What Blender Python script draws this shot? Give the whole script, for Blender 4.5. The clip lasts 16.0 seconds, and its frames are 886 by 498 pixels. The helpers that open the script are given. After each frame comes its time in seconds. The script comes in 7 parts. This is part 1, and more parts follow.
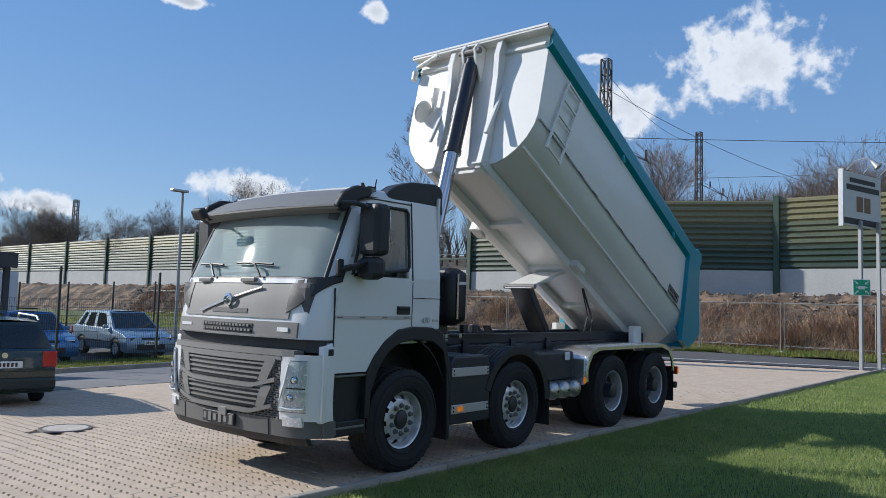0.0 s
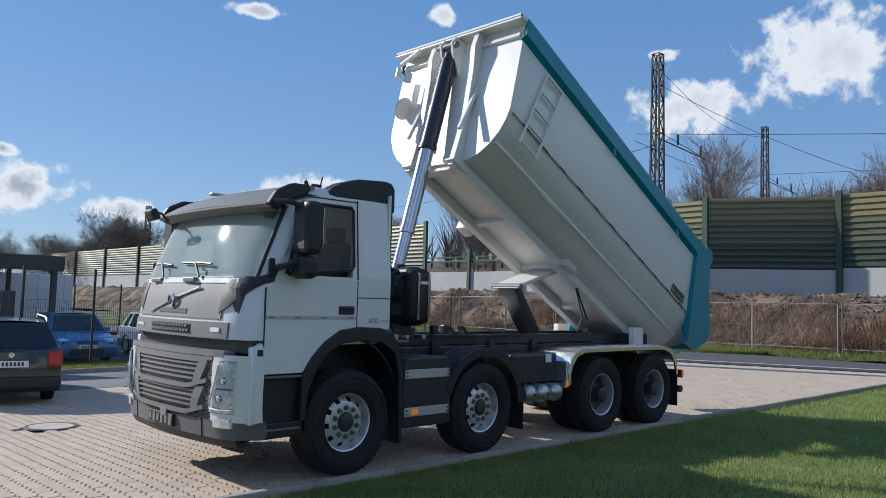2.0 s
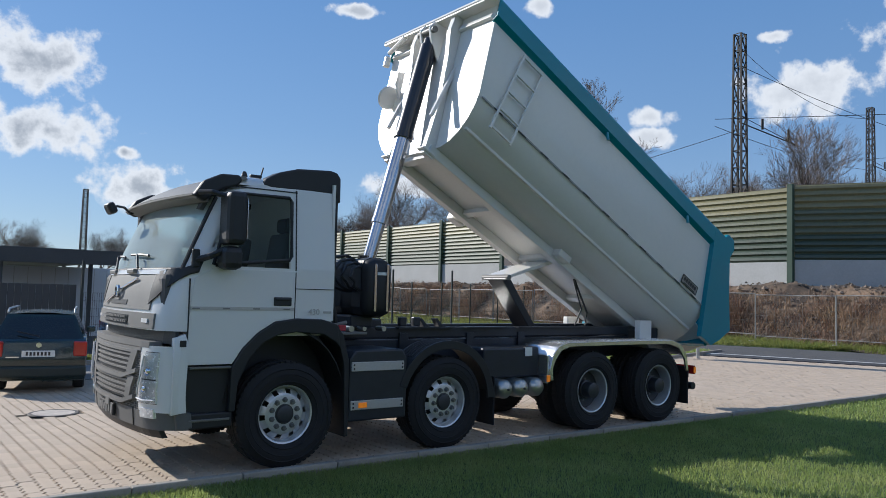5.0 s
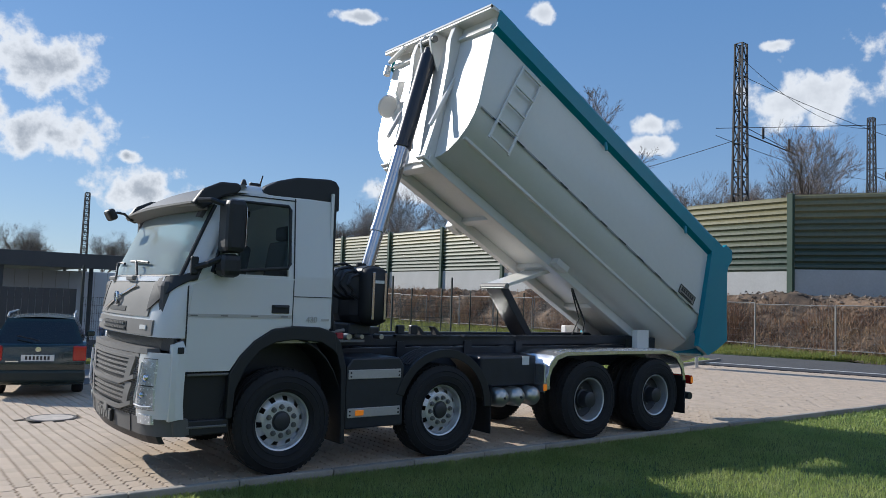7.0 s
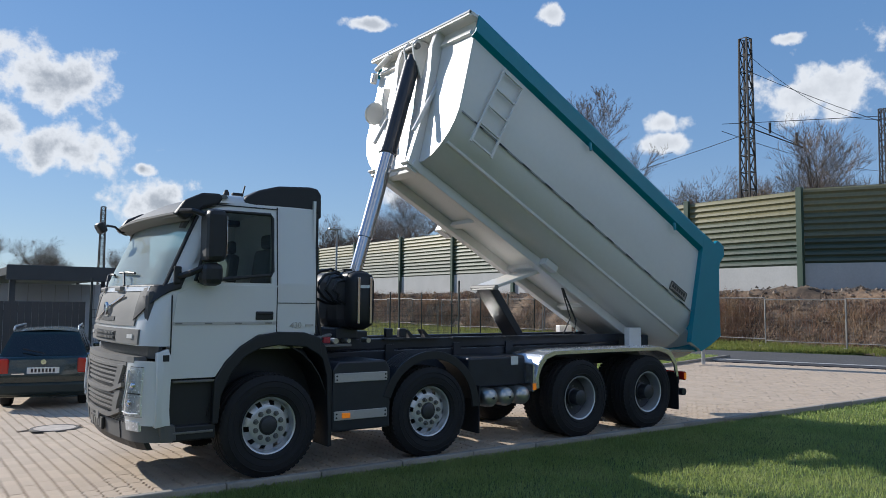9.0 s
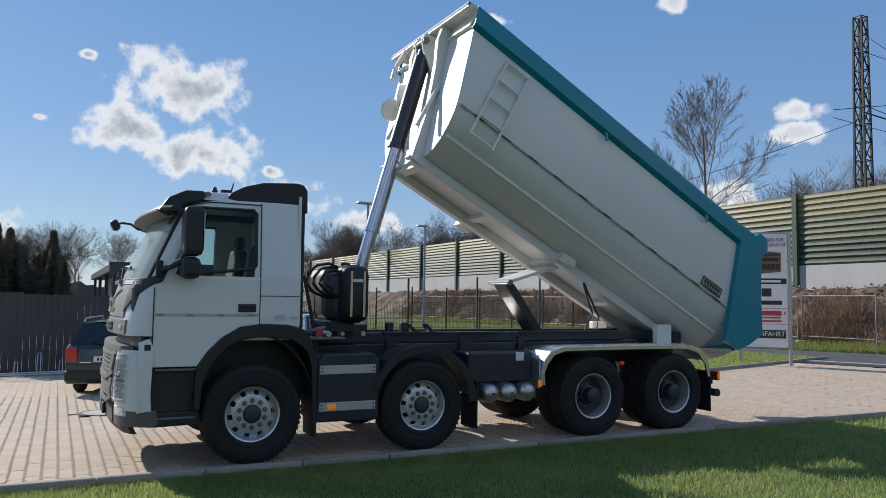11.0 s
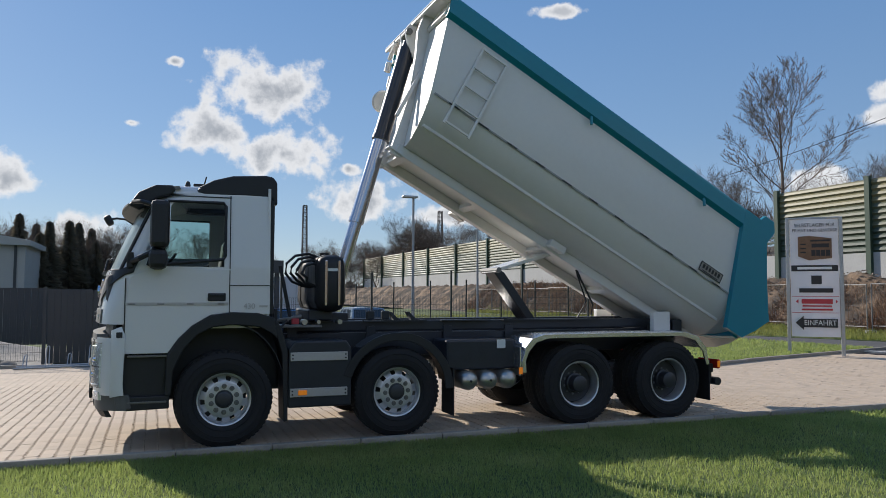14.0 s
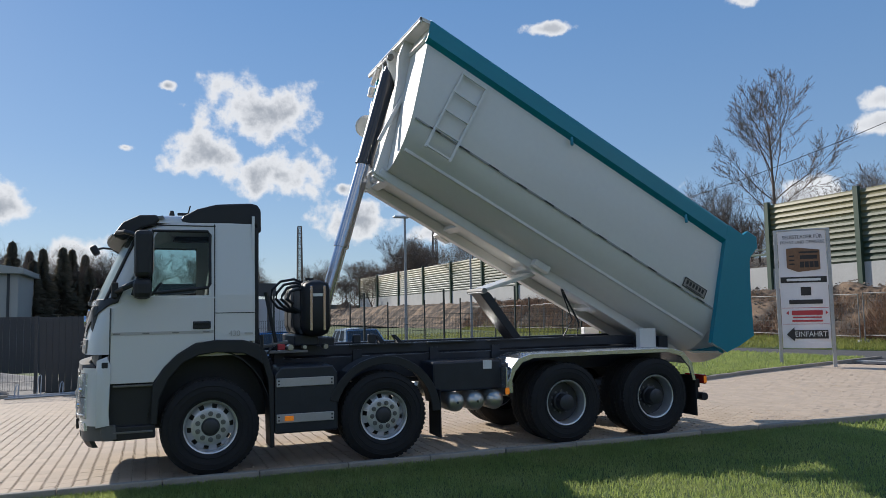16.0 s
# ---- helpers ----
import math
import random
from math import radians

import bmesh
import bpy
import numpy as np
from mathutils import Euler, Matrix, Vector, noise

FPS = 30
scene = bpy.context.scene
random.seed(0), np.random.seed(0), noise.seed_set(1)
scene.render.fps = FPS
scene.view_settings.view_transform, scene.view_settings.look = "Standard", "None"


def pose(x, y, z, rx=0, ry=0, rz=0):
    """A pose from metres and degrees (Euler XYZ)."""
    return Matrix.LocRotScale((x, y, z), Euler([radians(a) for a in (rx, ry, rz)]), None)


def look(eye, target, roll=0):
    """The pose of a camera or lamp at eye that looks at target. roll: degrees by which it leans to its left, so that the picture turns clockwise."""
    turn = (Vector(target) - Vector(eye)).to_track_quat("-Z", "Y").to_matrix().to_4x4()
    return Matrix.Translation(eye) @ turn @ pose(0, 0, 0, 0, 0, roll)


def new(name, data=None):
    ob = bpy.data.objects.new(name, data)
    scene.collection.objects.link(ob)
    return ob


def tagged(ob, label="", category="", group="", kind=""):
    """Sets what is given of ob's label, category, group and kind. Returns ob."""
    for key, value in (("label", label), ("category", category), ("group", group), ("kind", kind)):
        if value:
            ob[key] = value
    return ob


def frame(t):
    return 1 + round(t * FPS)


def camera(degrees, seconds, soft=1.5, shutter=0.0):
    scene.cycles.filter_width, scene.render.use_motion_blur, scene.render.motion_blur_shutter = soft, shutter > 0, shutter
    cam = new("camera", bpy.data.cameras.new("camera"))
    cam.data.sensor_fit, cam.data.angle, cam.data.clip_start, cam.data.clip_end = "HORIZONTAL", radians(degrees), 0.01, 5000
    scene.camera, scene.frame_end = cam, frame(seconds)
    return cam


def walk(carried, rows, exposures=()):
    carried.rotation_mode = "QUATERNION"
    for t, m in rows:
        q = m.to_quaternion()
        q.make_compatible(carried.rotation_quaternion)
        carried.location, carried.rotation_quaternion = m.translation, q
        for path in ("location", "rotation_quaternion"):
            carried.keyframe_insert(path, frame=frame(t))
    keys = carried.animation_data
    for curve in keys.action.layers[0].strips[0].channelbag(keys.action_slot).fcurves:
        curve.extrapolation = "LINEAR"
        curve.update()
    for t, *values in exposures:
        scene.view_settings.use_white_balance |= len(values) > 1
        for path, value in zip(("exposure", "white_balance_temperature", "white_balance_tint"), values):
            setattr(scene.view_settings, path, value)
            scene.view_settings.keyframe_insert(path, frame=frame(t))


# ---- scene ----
cam = camera(60.4, 16.0, soft=0.75)
PATH = [
    (0, (-5.812, -6.64, 1.733), (-4.296, -5.342, 1.876), 1.7),
    (0.5, (-5.593, -6.755, 1.726), (-4.109, -5.424, 1.888), 1.4),
    (1, (-5.374, -6.965, 1.738), (-3.923, -5.598, 1.898), 1.4),
    (1.5, (-5.105, -7.23, 1.748), (-3.702, -5.812, 1.885), 1.8),
    (2, (-4.774, -7.406, 1.746), (-3.383, -5.976, 1.889), 1.6),
    (2.5, (-4.439, -7.571, 1.76), (-3.052, -6.14, 1.931), 1.1),
    (3, (-4.096, -7.776, 1.778), (-2.746, -6.309, 1.931), 0.5),
    (3.5, (-3.737, -7.898, 1.762), (-2.433, -6.387, 1.901), -0.4),
    (4, (-3.464, -8.092, 1.767), (-2.214, -6.536, 1.898), 0.2),
    (4.2, (-3.381, -8.144, 1.75), (-2.16, -6.565, 1.876), 0.5),
    (6.5, (-3.396, -8.33, 1.788), (-2.206, -6.727, 1.903), 2.1),
    (7, (-3.387, -8.332, 1.79), (-2.195, -6.732, 1.926), 2.0),
    (7.5, (-3.382, -8.345, 1.798), (-2.186, -6.75, 1.955), 1.9),
    (8, (-3.364, -8.351, 1.789), (-2.169, -6.754, 1.947), 1.5),
    (8.2, (-3.349, -8.381, 1.794), (-2.154, -6.785, 1.947), 1.1),
    (10.3, (-2.408, -9.128, 1.747), (-1.382, -7.415, 1.874), 0.1),
    (10.5, (-2.245, -9.166, 1.759), (-1.252, -7.435, 1.881), 0.1),
    (11, (-1.899, -9.387, 1.759), (-1.001, -7.605, 1.894), 0.8),
    (11.5, (-1.538, -9.554, 1.749), (-0.705, -7.743, 1.907), 1.6),
    (12, (-1.207, -9.657, 1.726), (-0.42, -7.828, 1.908), 1.5),
    (12.5, (-0.941, -9.876, 1.703), (-0.215, -8.02, 1.872), 1.8),
    (13, (-0.808, -9.941, 1.704), (-0.113, -8.071, 1.842), 1.2),
    (13.5, (-0.788, -9.954, 1.689), (-0.08, -8.087, 1.811), 0.6),
    (14, (-0.772, -9.952, 1.693), (-0.06, -8.086, 1.811), 0.2),
    (14.5, (-0.75, -9.954, 1.705), (-0.042, -8.088, 1.834), -0.1),
    (15, (-0.729, -9.966, 1.705), (-0.014, -8.103, 1.838), -0.5),
    (15.5, (-0.714, -10.006, 1.717), (0.006, -8.145, 1.859), -0.8),
    (16, (-0.662, -10.086, 1.747), (0.059, -8.228, 1.911), -1.1),
]
walk(cam, [(t, look(eye, target, roll)) for t, eye, target, roll in PATH], [(0, 0.36, 6000, 10), (4.2, 0.35, 6050, 10), (8, 0.34, 6150, 10), (11, 0.33, 6300, 11), (14, 0.31, 6500, 11), (16, 0.31, 6400, 11)])

# ---- light ----
SUN_AZ, SUN_EL = 24.0, 27.0          # degrees west of +y, degrees above the ground
sun_dir = Vector((-math.sin(radians(SUN_AZ)) * math.cos(radians(SUN_EL)), math.cos(radians(SUN_AZ)) * math.cos(radians(SUN_EL)), math.sin(radians(SUN_EL))))
sun = new("sun", bpy.data.lights.new("sun", "SUN"))
sun.data.energy, sun.data.angle, sun.data.color = 4.2, radians(0.6), (1.0, 0.93, 0.82)
sun.matrix_world = look(sun_dir * 50, (0, 0, 0))

world = bpy.data.worlds.new("sky")
scene.world = world
world.use_nodes = True
wn, wl = world.node_tree.nodes, world.node_tree.links
wn.clear()


def wnode(kind, **kw):
    n = wn.new(kind)
    for k, v in kw.items():
        setattr(n, k, v)
    return n


def wmath(op, a, b=None, c=None):
    n = wnode("ShaderNodeMath", operation=op)
    for i, v in enumerate((a, b, c)):
        if v is None:
            continue
        if isinstance(v, (int, float)):
            n.inputs[i].default_value = v
        else:
            wl.new(v, n.inputs[i])
    return n.outputs[0]


sky = wnode("ShaderNodeTexSky", sky_type="NISHITA", sun_disc=False, sun_elevation=radians(SUN_EL), sun_rotation=radians(-SUN_AZ),
            air_density=1.0, dust_density=0.2, ozone_density=4.0, altitude=100)
coord = wnode("ShaderNodeTexCoord")
sep = wnode("ShaderNodeSeparateXYZ")
wl.new(coord.outputs["Generated"], sep.inputs[0])
az = wmath("MULTIPLY", wmath("ARCTAN2", sep.outputs[0], sep.outputs[1]), 57.2958)
el = wmath("MULTIPLY", wmath("ARCSINE", sep.outputs[2]), 57.2958)
billow = wnode("ShaderNodeTexNoise")
billow.inputs["Scale"].default_value, billow.inputs["Detail"].default_value, billow.inputs["Roughness"].default_value = 26.0, 8.0, 0.58
wl.new(coord.outputs["Generated"], billow.inputs["Vector"])
# clear air scattered evenly over the dome: pale at the horizon, deep blue overhead
air = wnode("ShaderNodeValToRGB")
air.color_ramp.elements[0].position, air.color_ramp.elements[0].color = 0.0, (0.40, 0.54, 0.70, 1)
air.color_ramp.elements[1].position, air.color_ramp.elements[1].color = 1.0, (0.08, 0.21, 0.52, 1)
for at_, col_ in ((0.13, (0.24, 0.42, 0.70, 1)), (0.28, (0.145, 0.335, 0.68, 1)), (0.5, (0.11, 0.28, 0.62, 1))):
    air.color_ramp.elements.new(at_).color = col_
wl.new(wmath("DIVIDE", el, 90.0), air.inputs[0])
air_lit = wnode("ShaderNodeVectorMath", operation="SCALE")
air_lit.inputs["Scale"].default_value = 8.3
wl.new(air.outputs[0], air_lit.inputs[0])
clear = wnode("ShaderNodeMix", data_type="RGBA")
clear.inputs["Factor"].default_value = 0.65
wl.new(sky.outputs[0], clear.inputs["A"])
wl.new(air_lit.outputs[0], clear.inputs["B"])
# cumulus clouds: azimuth, elevation, half width, half height (degrees)
CLOUDS = [(29.6, 20.5, 1.9, 0.5), (43.6, 21.2, 1.1, 0.7), (71.1, 17.4, 4.6, 3.0), (62.4, 14.5, 3.6, 2.1), (60.4, 18.2, 1.0, 0.45), (34.6, 8.2, 4.2, 1.2), (20.6, 5.8, 2.6, 1.0),
          (52.0, 13.2, 1.6, 0.7), (51.9, 11.7, 1.6, 0.8), (7.6, 15.0, 3.9, 2.4), (4.0, 11.6, 2.6, 1.7), (9.2, 10.2, 4.2, 1.6), (13.8, 9.3, 0.9, 0.5), (15.2, 7.0, 3.3, 1.5),
          (1.1, 16.2, 0.6, 0.35), (-1.7, 11.8, 0.7, 0.3), (-9.2, 7.4, 1.7, 1.4), (-4.2, 4.4, 2.2, 1.4), (47.0, 7.6, 2.4, 1.2), (-28, 9, 6, 2.4),
          # unseen clouds beside and behind the camera, added to brighten the shaded sides
          (112, 26, 12, 5), (150, 32, 18, 7), (-160, 24, 20, 8), (-112, 32, 16, 7), (135, 12, 16, 4), (-135, 11, 18, 4), (165, 52, 22, 9)]
mask = None
for a, e, w, h in CLOUDS:
    dx = wmath("DIVIDE", wmath("SUBTRACT", az, a), w / max(0.3, math.cos(radians(e))))
    dy = wmath("DIVIDE", wmath("SUBTRACT", el, e), h)
    d = wmath("SQRT", wmath("ADD", wmath("MULTIPLY", dx, dx), wmath("MULTIPLY", dy, dy)))
    m = wmath("SUBTRACT", 1.0, d)
    mask = m if mask is None else wmath("MAXIMUM", mask, m)
lumps = wmath("MULTIPLY", wmath("SUBTRACT", billow.outputs["Fac"], 0.5), 2.8)
dens = wmath("ADD", mask, lumps)
cover = wnode("ShaderNodeMapRange", interpolation_type="SMOOTHSTEP")
cover.inputs["From Min"].default_value, cover.inputs["From Max"].default_value = -0.12, 0.42
wl.new(dens, cover.inputs["Value"])
thick = wnode("ShaderNodeMapRange", interpolation_type="SMOOTHSTEP")
thick.inputs["From Min"].default_value, thick.inputs["From Max"].default_value = 0.32, 1.1
wl.new(dens, thick.inputs["Value"])
# clouds that stand before the sun show their grey, shaded side
backlit = wnode("ShaderNodeMapRange", interpolation_type="SMOOTHSTEP")
backlit.inputs["From Min"].default_value, backlit.inputs["From Max"].default_value = 48.0, 14.0
backlit.inputs["To Min"].default_value, backlit.inputs["To Max"].default_value = 0.35, 1.0
wl.new(az, backlit.inputs["Value"])
cloud_col = wnode("ShaderNodeMix", data_type="RGBA")
cloud_col.inputs["A"].default_value, cloud_col.inputs["B"].default_value = (7.8, 7.9, 8.0, 1), (3.7, 3.95, 4.3, 1)
wl.new(wmath("MULTIPLY", thick.outputs[0], backlit.outputs[0]), cloud_col.inputs["Factor"])
skymix = wnode("ShaderNodeMix", data_type="RGBA")
wl.new(wmath("MULTIPLY", cover.outputs[0], 0.93), skymix.inputs["Factor"])
wl.new(clear.outputs["Result"], skymix.inputs["A"])
wl.new(cloud_col.outputs["Result"], skymix.inputs["B"])
bg = wnode("ShaderNodeBackground")
bg.inputs["Strength"].default_value = 0.085
wl.new(skymix.outputs["Result"], bg.inputs["Color"])
wl.new(bg.outputs[0], wnode("ShaderNodeOutputWorld").inputs[0])


# ---- materials ----
def mat(name, col, rough=0.6, metal=0.0, vary=0.15, scale=3.0, fine=40.0, bump=0.0, bump_scale=60.0, coat=0.0, spec=0.5, second=None, island=0.0, piece=0.0):
    """A procedural surface: colour varied at two scales (and from piece to piece), roughness varied, fine relief."""
    m = bpy.data.materials.new(name)
    m.use_nodes = True
    nt = m.node_tree
    n, l = nt.nodes, nt.links
    p = n["Principled BSDF"]
    p.inputs["Metallic"].default_value = metal
    p.inputs["Coat Weight"].default_value = coat
    p.inputs["Coat Roughness"].default_value = 0.06
    p.inputs["Specular IOR Level"].default_value = spec
    tc = n.new("ShaderNodeTexCoord")

    def noise_at(s, det):
        t = n.new("ShaderNodeTexNoise")
        t.inputs["Scale"].default_value, t.inputs["Detail"].default_value = s, det
        l.new(tc.outputs["Object"], t.inputs["Vector"])
        return t.outputs["Fac"]

    def mm(op, a, b):
        t = n.new("ShaderNodeMath")
        t.operation = op
        for i, v in enumerate((a, b)):
            if isinstance(v, (int, float)):
                t.inputs[i].default_value = v
            else:
                l.new(v, t.inputs[i])
        return t.outputs[0]

    big, small = noise_at(scale, 5.0), noise_at(fine, 6.0)
    f = mm("ADD", mm("MULTIPLY", mm("SUBTRACT", big, 0.5), 1.4), mm("MULTIPLY", mm("SUBTRACT", small, 0.5), 1.0))
    f = mm("MULTIPLY", f, vary * 2)
    if island:
        g = n.new("ShaderNodeNewGeometry")
        f = mm("ADD", f, mm("MULTIPLY", mm("SUBTRACT", g.outputs["Random Per Island"], 0.5), island))
    if piece:
        o = n.new("ShaderNodeObjectInfo")
        f = mm("ADD", f, mm("MULTIPLY", mm("SUBTRACT", o.outputs["Random"], 0.5), piece))
    v = mm("ADD", f, 1.0)
    mix = n.new("ShaderNodeMix")
    mix.data_type = "RGBA"
    mix.inputs["A"].default_value = (*col, 1)
    mix.inputs["B"].default_value = (*(second or col), 1)
    ramp = n.new("ShaderNodeMapRange")
    ramp.inputs["From Min"].default_value, ramp.inputs["From Max"].default_value = 0.42, 0.62
    l.new(big, ramp.inputs["Value"])
    l.new(ramp.outputs[0], mix.inputs["Factor"])
    mul = n.new("ShaderNodeVectorMath")
    mul.operation = "SCALE"
    l.new(mix.outputs["Result"], mul.inputs[0])
    l.new(v, mul.inputs["Scale"])
    l.new(mul.outputs[0], p.inputs["Base Color"])
    l.new(mm("ADD", mm("MULTIPLY", mm("SUBTRACT", small, 0.5), min(0.25, vary * 1.3)), rough), p.inputs["Roughness"])
    if bump:
        b = n.new("ShaderNodeBump")
        b.inputs["Strength"].default_value, b.inputs["Distance"].default_value = min(1.0, bump), 0.02
        l.new(noise_at(bump_scale, 8.0), b.inputs["Height"])
        l.new(b.outputs[0], p.inputs["Normal"])
    return m


def leafy(m, col, much):
    """Lets light through thin blades."""
    n, l = m.node_tree.nodes, m.node_tree.links
    p, out = n["Principled BSDF"], n["Material Output"]
    t, mix = n.new("ShaderNodeBsdfTranslucent"), n.new("ShaderNodeMixShader")
    t.inputs["Color"].default_value, mix.inputs[0].default_value = (*col, 1), much
    l.new(p.outputs[0], mix.inputs[1])
    l.new(t.outputs[0], mix.inputs[2])
    l.new(mix.outputs[0], out.inputs[0])
    return m


def glow(name, col, strength):
    m = mat(name, col, 0.3, vary=0.02)
    p = m.node_tree.nodes["Principled BSDF"]
    p.inputs["Emission Color"].default_value, p.inputs["Emission Strength"].default_value = (*col, 1), strength
    return m


def glassy(name, col, alpha, rough=0.02, dust_sheen=None, much=0.0):
    """Thin tinted pane: part clear, part mirror-like; optionally a pale film of dust and painted sky sheen."""
    m = bpy.data.materials.new(name)
    m.use_nodes = True
    n, l = m.node_tree.nodes, m.node_tree.links
    n.clear()
    out, mix, tr, gl, fr = (n.new(k) for k in ("ShaderNodeOutputMaterial", "ShaderNodeMixShader", "ShaderNodeBsdfTransparent", "ShaderNodeBsdfGlossy", "ShaderNodeFresnel"))
    fr.inputs["IOR"].default_value = alpha
    tr.inputs["Color"].default_value = (*col, 1)
    gl.inputs["Roughness"].default_value = rough
    l.new(fr.outputs[0], mix.inputs[0])
    l.new(tr.outputs[0], mix.inputs[1])
    l.new(gl.outputs[0], mix.inputs[2])
    last = mix.outputs[0]
    # pale diffuse film: dust, with the glass's sky sheen put in as colour
    if dust_sheen:
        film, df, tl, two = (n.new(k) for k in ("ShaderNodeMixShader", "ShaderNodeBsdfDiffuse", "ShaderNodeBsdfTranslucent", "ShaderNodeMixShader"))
        df.inputs["Color"].default_value = tl.inputs["Color"].default_value = (*dust_sheen, 1)
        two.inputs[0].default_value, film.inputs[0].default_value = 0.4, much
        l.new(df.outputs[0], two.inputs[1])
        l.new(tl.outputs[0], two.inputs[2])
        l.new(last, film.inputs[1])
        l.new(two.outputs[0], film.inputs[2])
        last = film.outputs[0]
    l.new(last, out.inputs[0])
    return m


WHITE = mat("white_paint", (0.74, 0.74, 0.735), 0.28, vary=0.012, scale=1.2, coat=0.5)
BODYWHITE = mat("tipper_white_paint", (0.76, 0.745, 0.715), 0.34, vary=0.028, scale=0.9, fine=14, coat=0.35, bump=0.03, bump_scale=4)
TEAL = mat("teal_paint", (0.001, 0.24, 0.33), 0.36, vary=0.06, scale=2, coat=0.15)
GREY = mat("grey_plastic", (0.19, 0.185, 0.175), 0.5, vary=0.06, scale=6, bump=0.05, bump_scale=300)
SILVER = mat("silver_plastic", (0.20, 0.195, 0.187), 0.55, metal=0.05, vary=0.05, scale=5, spec=0.3)
DARK = mat("black_plastic", (0.016, 0.017, 0.02), 0.5, vary=0.15, scale=4, fine=60, bump=0.05, bump_scale=200)
CHASSIS = mat("chassis_paint", (0.022, 0.026, 0.036), 0.38, vary=0.2, scale=5, fine=50)
RUBBER = mat("tyre_rubber", (0.014, 0.014, 0.016), 0.78, vary=0.2, scale=8, fine=80, bump=0.12, bump_scale=120)
RIM = mat("steel_rim", (0.62, 0.63, 0.65), 0.34, metal=0.55, vary=0.12, scale=8, fine=70)
HUB = mat("hub_metal", (0.06, 0.062, 0.07), 0.4, metal=0.5, vary=0.2)
CHROME = mat("chrome", (0.72, 0.74, 0.78), 0.12, metal=1.0, vary=0.05)
ALU = mat("checker_plate", (0.78, 0.79, 0.81), 0.24, metal=0.95, vary=0.12, scale=9, fine=90)
NUT = mat("nut_steel", (0.20, 0.205, 0.215), 0.4, metal=0.7, vary=0.15)
TANK = mat("brushed_tank", (0.5, 0.49, 0.46), 0.32, metal=0.85, vary=0.1)
AMBER = glow("amber_lens", (0.85, 0.24, 0.02), 0.22)
RED = mat("red_lens", (0.42, 0.02, 0.015), 0.2, vary=0.1, coat=0.5)
REFLECTOR = mat("lamp_reflector", (0.80, 0.82, 0.84), 0.25, metal=0.45, vary=0.18, scale=16, fine=34)
LENS = glassy("lamp_glass", (0.92, 0.94, 0.96), 1.35)
WINDOW = glassy("tinted_glass", (0.60, 0.72, 0.70), 1.28)
# nearly half pale film, standing in for bright sky mirrored in dusty glass
SHIELD = glassy("windscreen_glass", (0.66, 0.80, 0.78), 2.0, 0.03, dust_sheen=(0.82, 0.93, 0.90), much=0.48)
SEATM = mat("cab_interior", (0.09, 0.09, 0.095), 0.8, vary=0.2)
STRIPE = mat("silver_stripe", (0.5, 0.48, 0.47), 0.4, metal=0.3, vary=0.1)
PLATE = mat("plate_white", (0.75, 0.76, 0.74), 0.4, vary=0.04)
INK = mat("dark_print", (0.03, 0.028, 0.028), 0.6, vary=0.1)
REDINK = mat("red_print", (0.5, 0.05, 0.06), 0.6, vary=0.1)
WOODPRINT = mat("brown_print", (0.20, 0.11, 0.06), 0.6, vary=0.25, scale=12)
GREENSIGN = mat("green_sign", (0.02, 0.36, 0.2), 0.4, vary=0.05)
GALV = mat("galvanised_steel", (0.42, 0.43, 0.44), 0.42, metal=0.7, vary=0.18, scale=10, fine=60)
WIRE = mat("dull_galvanised_wire", (0.24, 0.235, 0.225), 0.6, metal=0.3, vary=0.2)
POSTGREY = mat("grey_post", (0.30, 0.31, 0.32), 0.5, metal=0.3, vary=0.12)
FENCEGREEN = mat("dark_green_fence", (0.018, 0.026, 0.024), 0.55, vary=0.2, scale=8)
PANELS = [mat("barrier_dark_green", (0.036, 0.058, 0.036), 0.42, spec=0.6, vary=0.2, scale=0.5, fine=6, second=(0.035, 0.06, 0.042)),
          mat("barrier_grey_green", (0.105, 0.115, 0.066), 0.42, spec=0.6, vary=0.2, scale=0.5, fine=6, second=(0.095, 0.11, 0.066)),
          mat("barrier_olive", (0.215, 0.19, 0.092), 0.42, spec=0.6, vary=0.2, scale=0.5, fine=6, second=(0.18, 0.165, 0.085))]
POSTGREEN = mat("barrier_post_green", (0.04, 0.075, 0.05), 0.55, vary=0.15, scale=1.0)
CONCRETE = mat("light_concrete", (0.46, 0.46, 0.45), 0.85, vary=0.12, scale=0.6, fine=12, bump=0.1, bump_scale=30)
PAVER = mat("paver_concrete", (0.56, 0.445, 0.335), 0.85, vary=0.13, scale=0.7, fine=60, bump=0.15, bump_scale=150, second=(0.50, 0.395, 0.295), island=0.14, piece=0.14)
SAND = mat("joint_sand", (0.07, 0.056, 0.044), 0.95, vary=0.3, scale=2, fine=90, bump=0.2, bump_scale=200)
KERB = mat("kerb_concrete", (0.33, 0.295, 0.25), 0.9, vary=0.2, scale=3, fine=50, bump=0.15, bump_scale=120, piece=0.25)
ASPHALT = mat("asphalt", (0.085, 0.085, 0.086), 0.9, vary=0.18, scale=0.8, fine=120, bump=0.25, bump_scale=250)
SOIL = mat("grass_soil", (0.085, 0.125, 0.035), 0.95, vary=0.35, scale=1.2, fine=30, bump=0.3, bump_scale=60, second=(0.105, 0.13, 0.04))
GRASS = leafy(mat("grass_blades", (0.195, 0.275, 0.085), 0.55, vary=0.40, scale=1.3, fine=7, second=(0.27, 0.30, 0.115), island=1.0, spec=0.35), (0.42, 0.50, 0.155), 0.48)
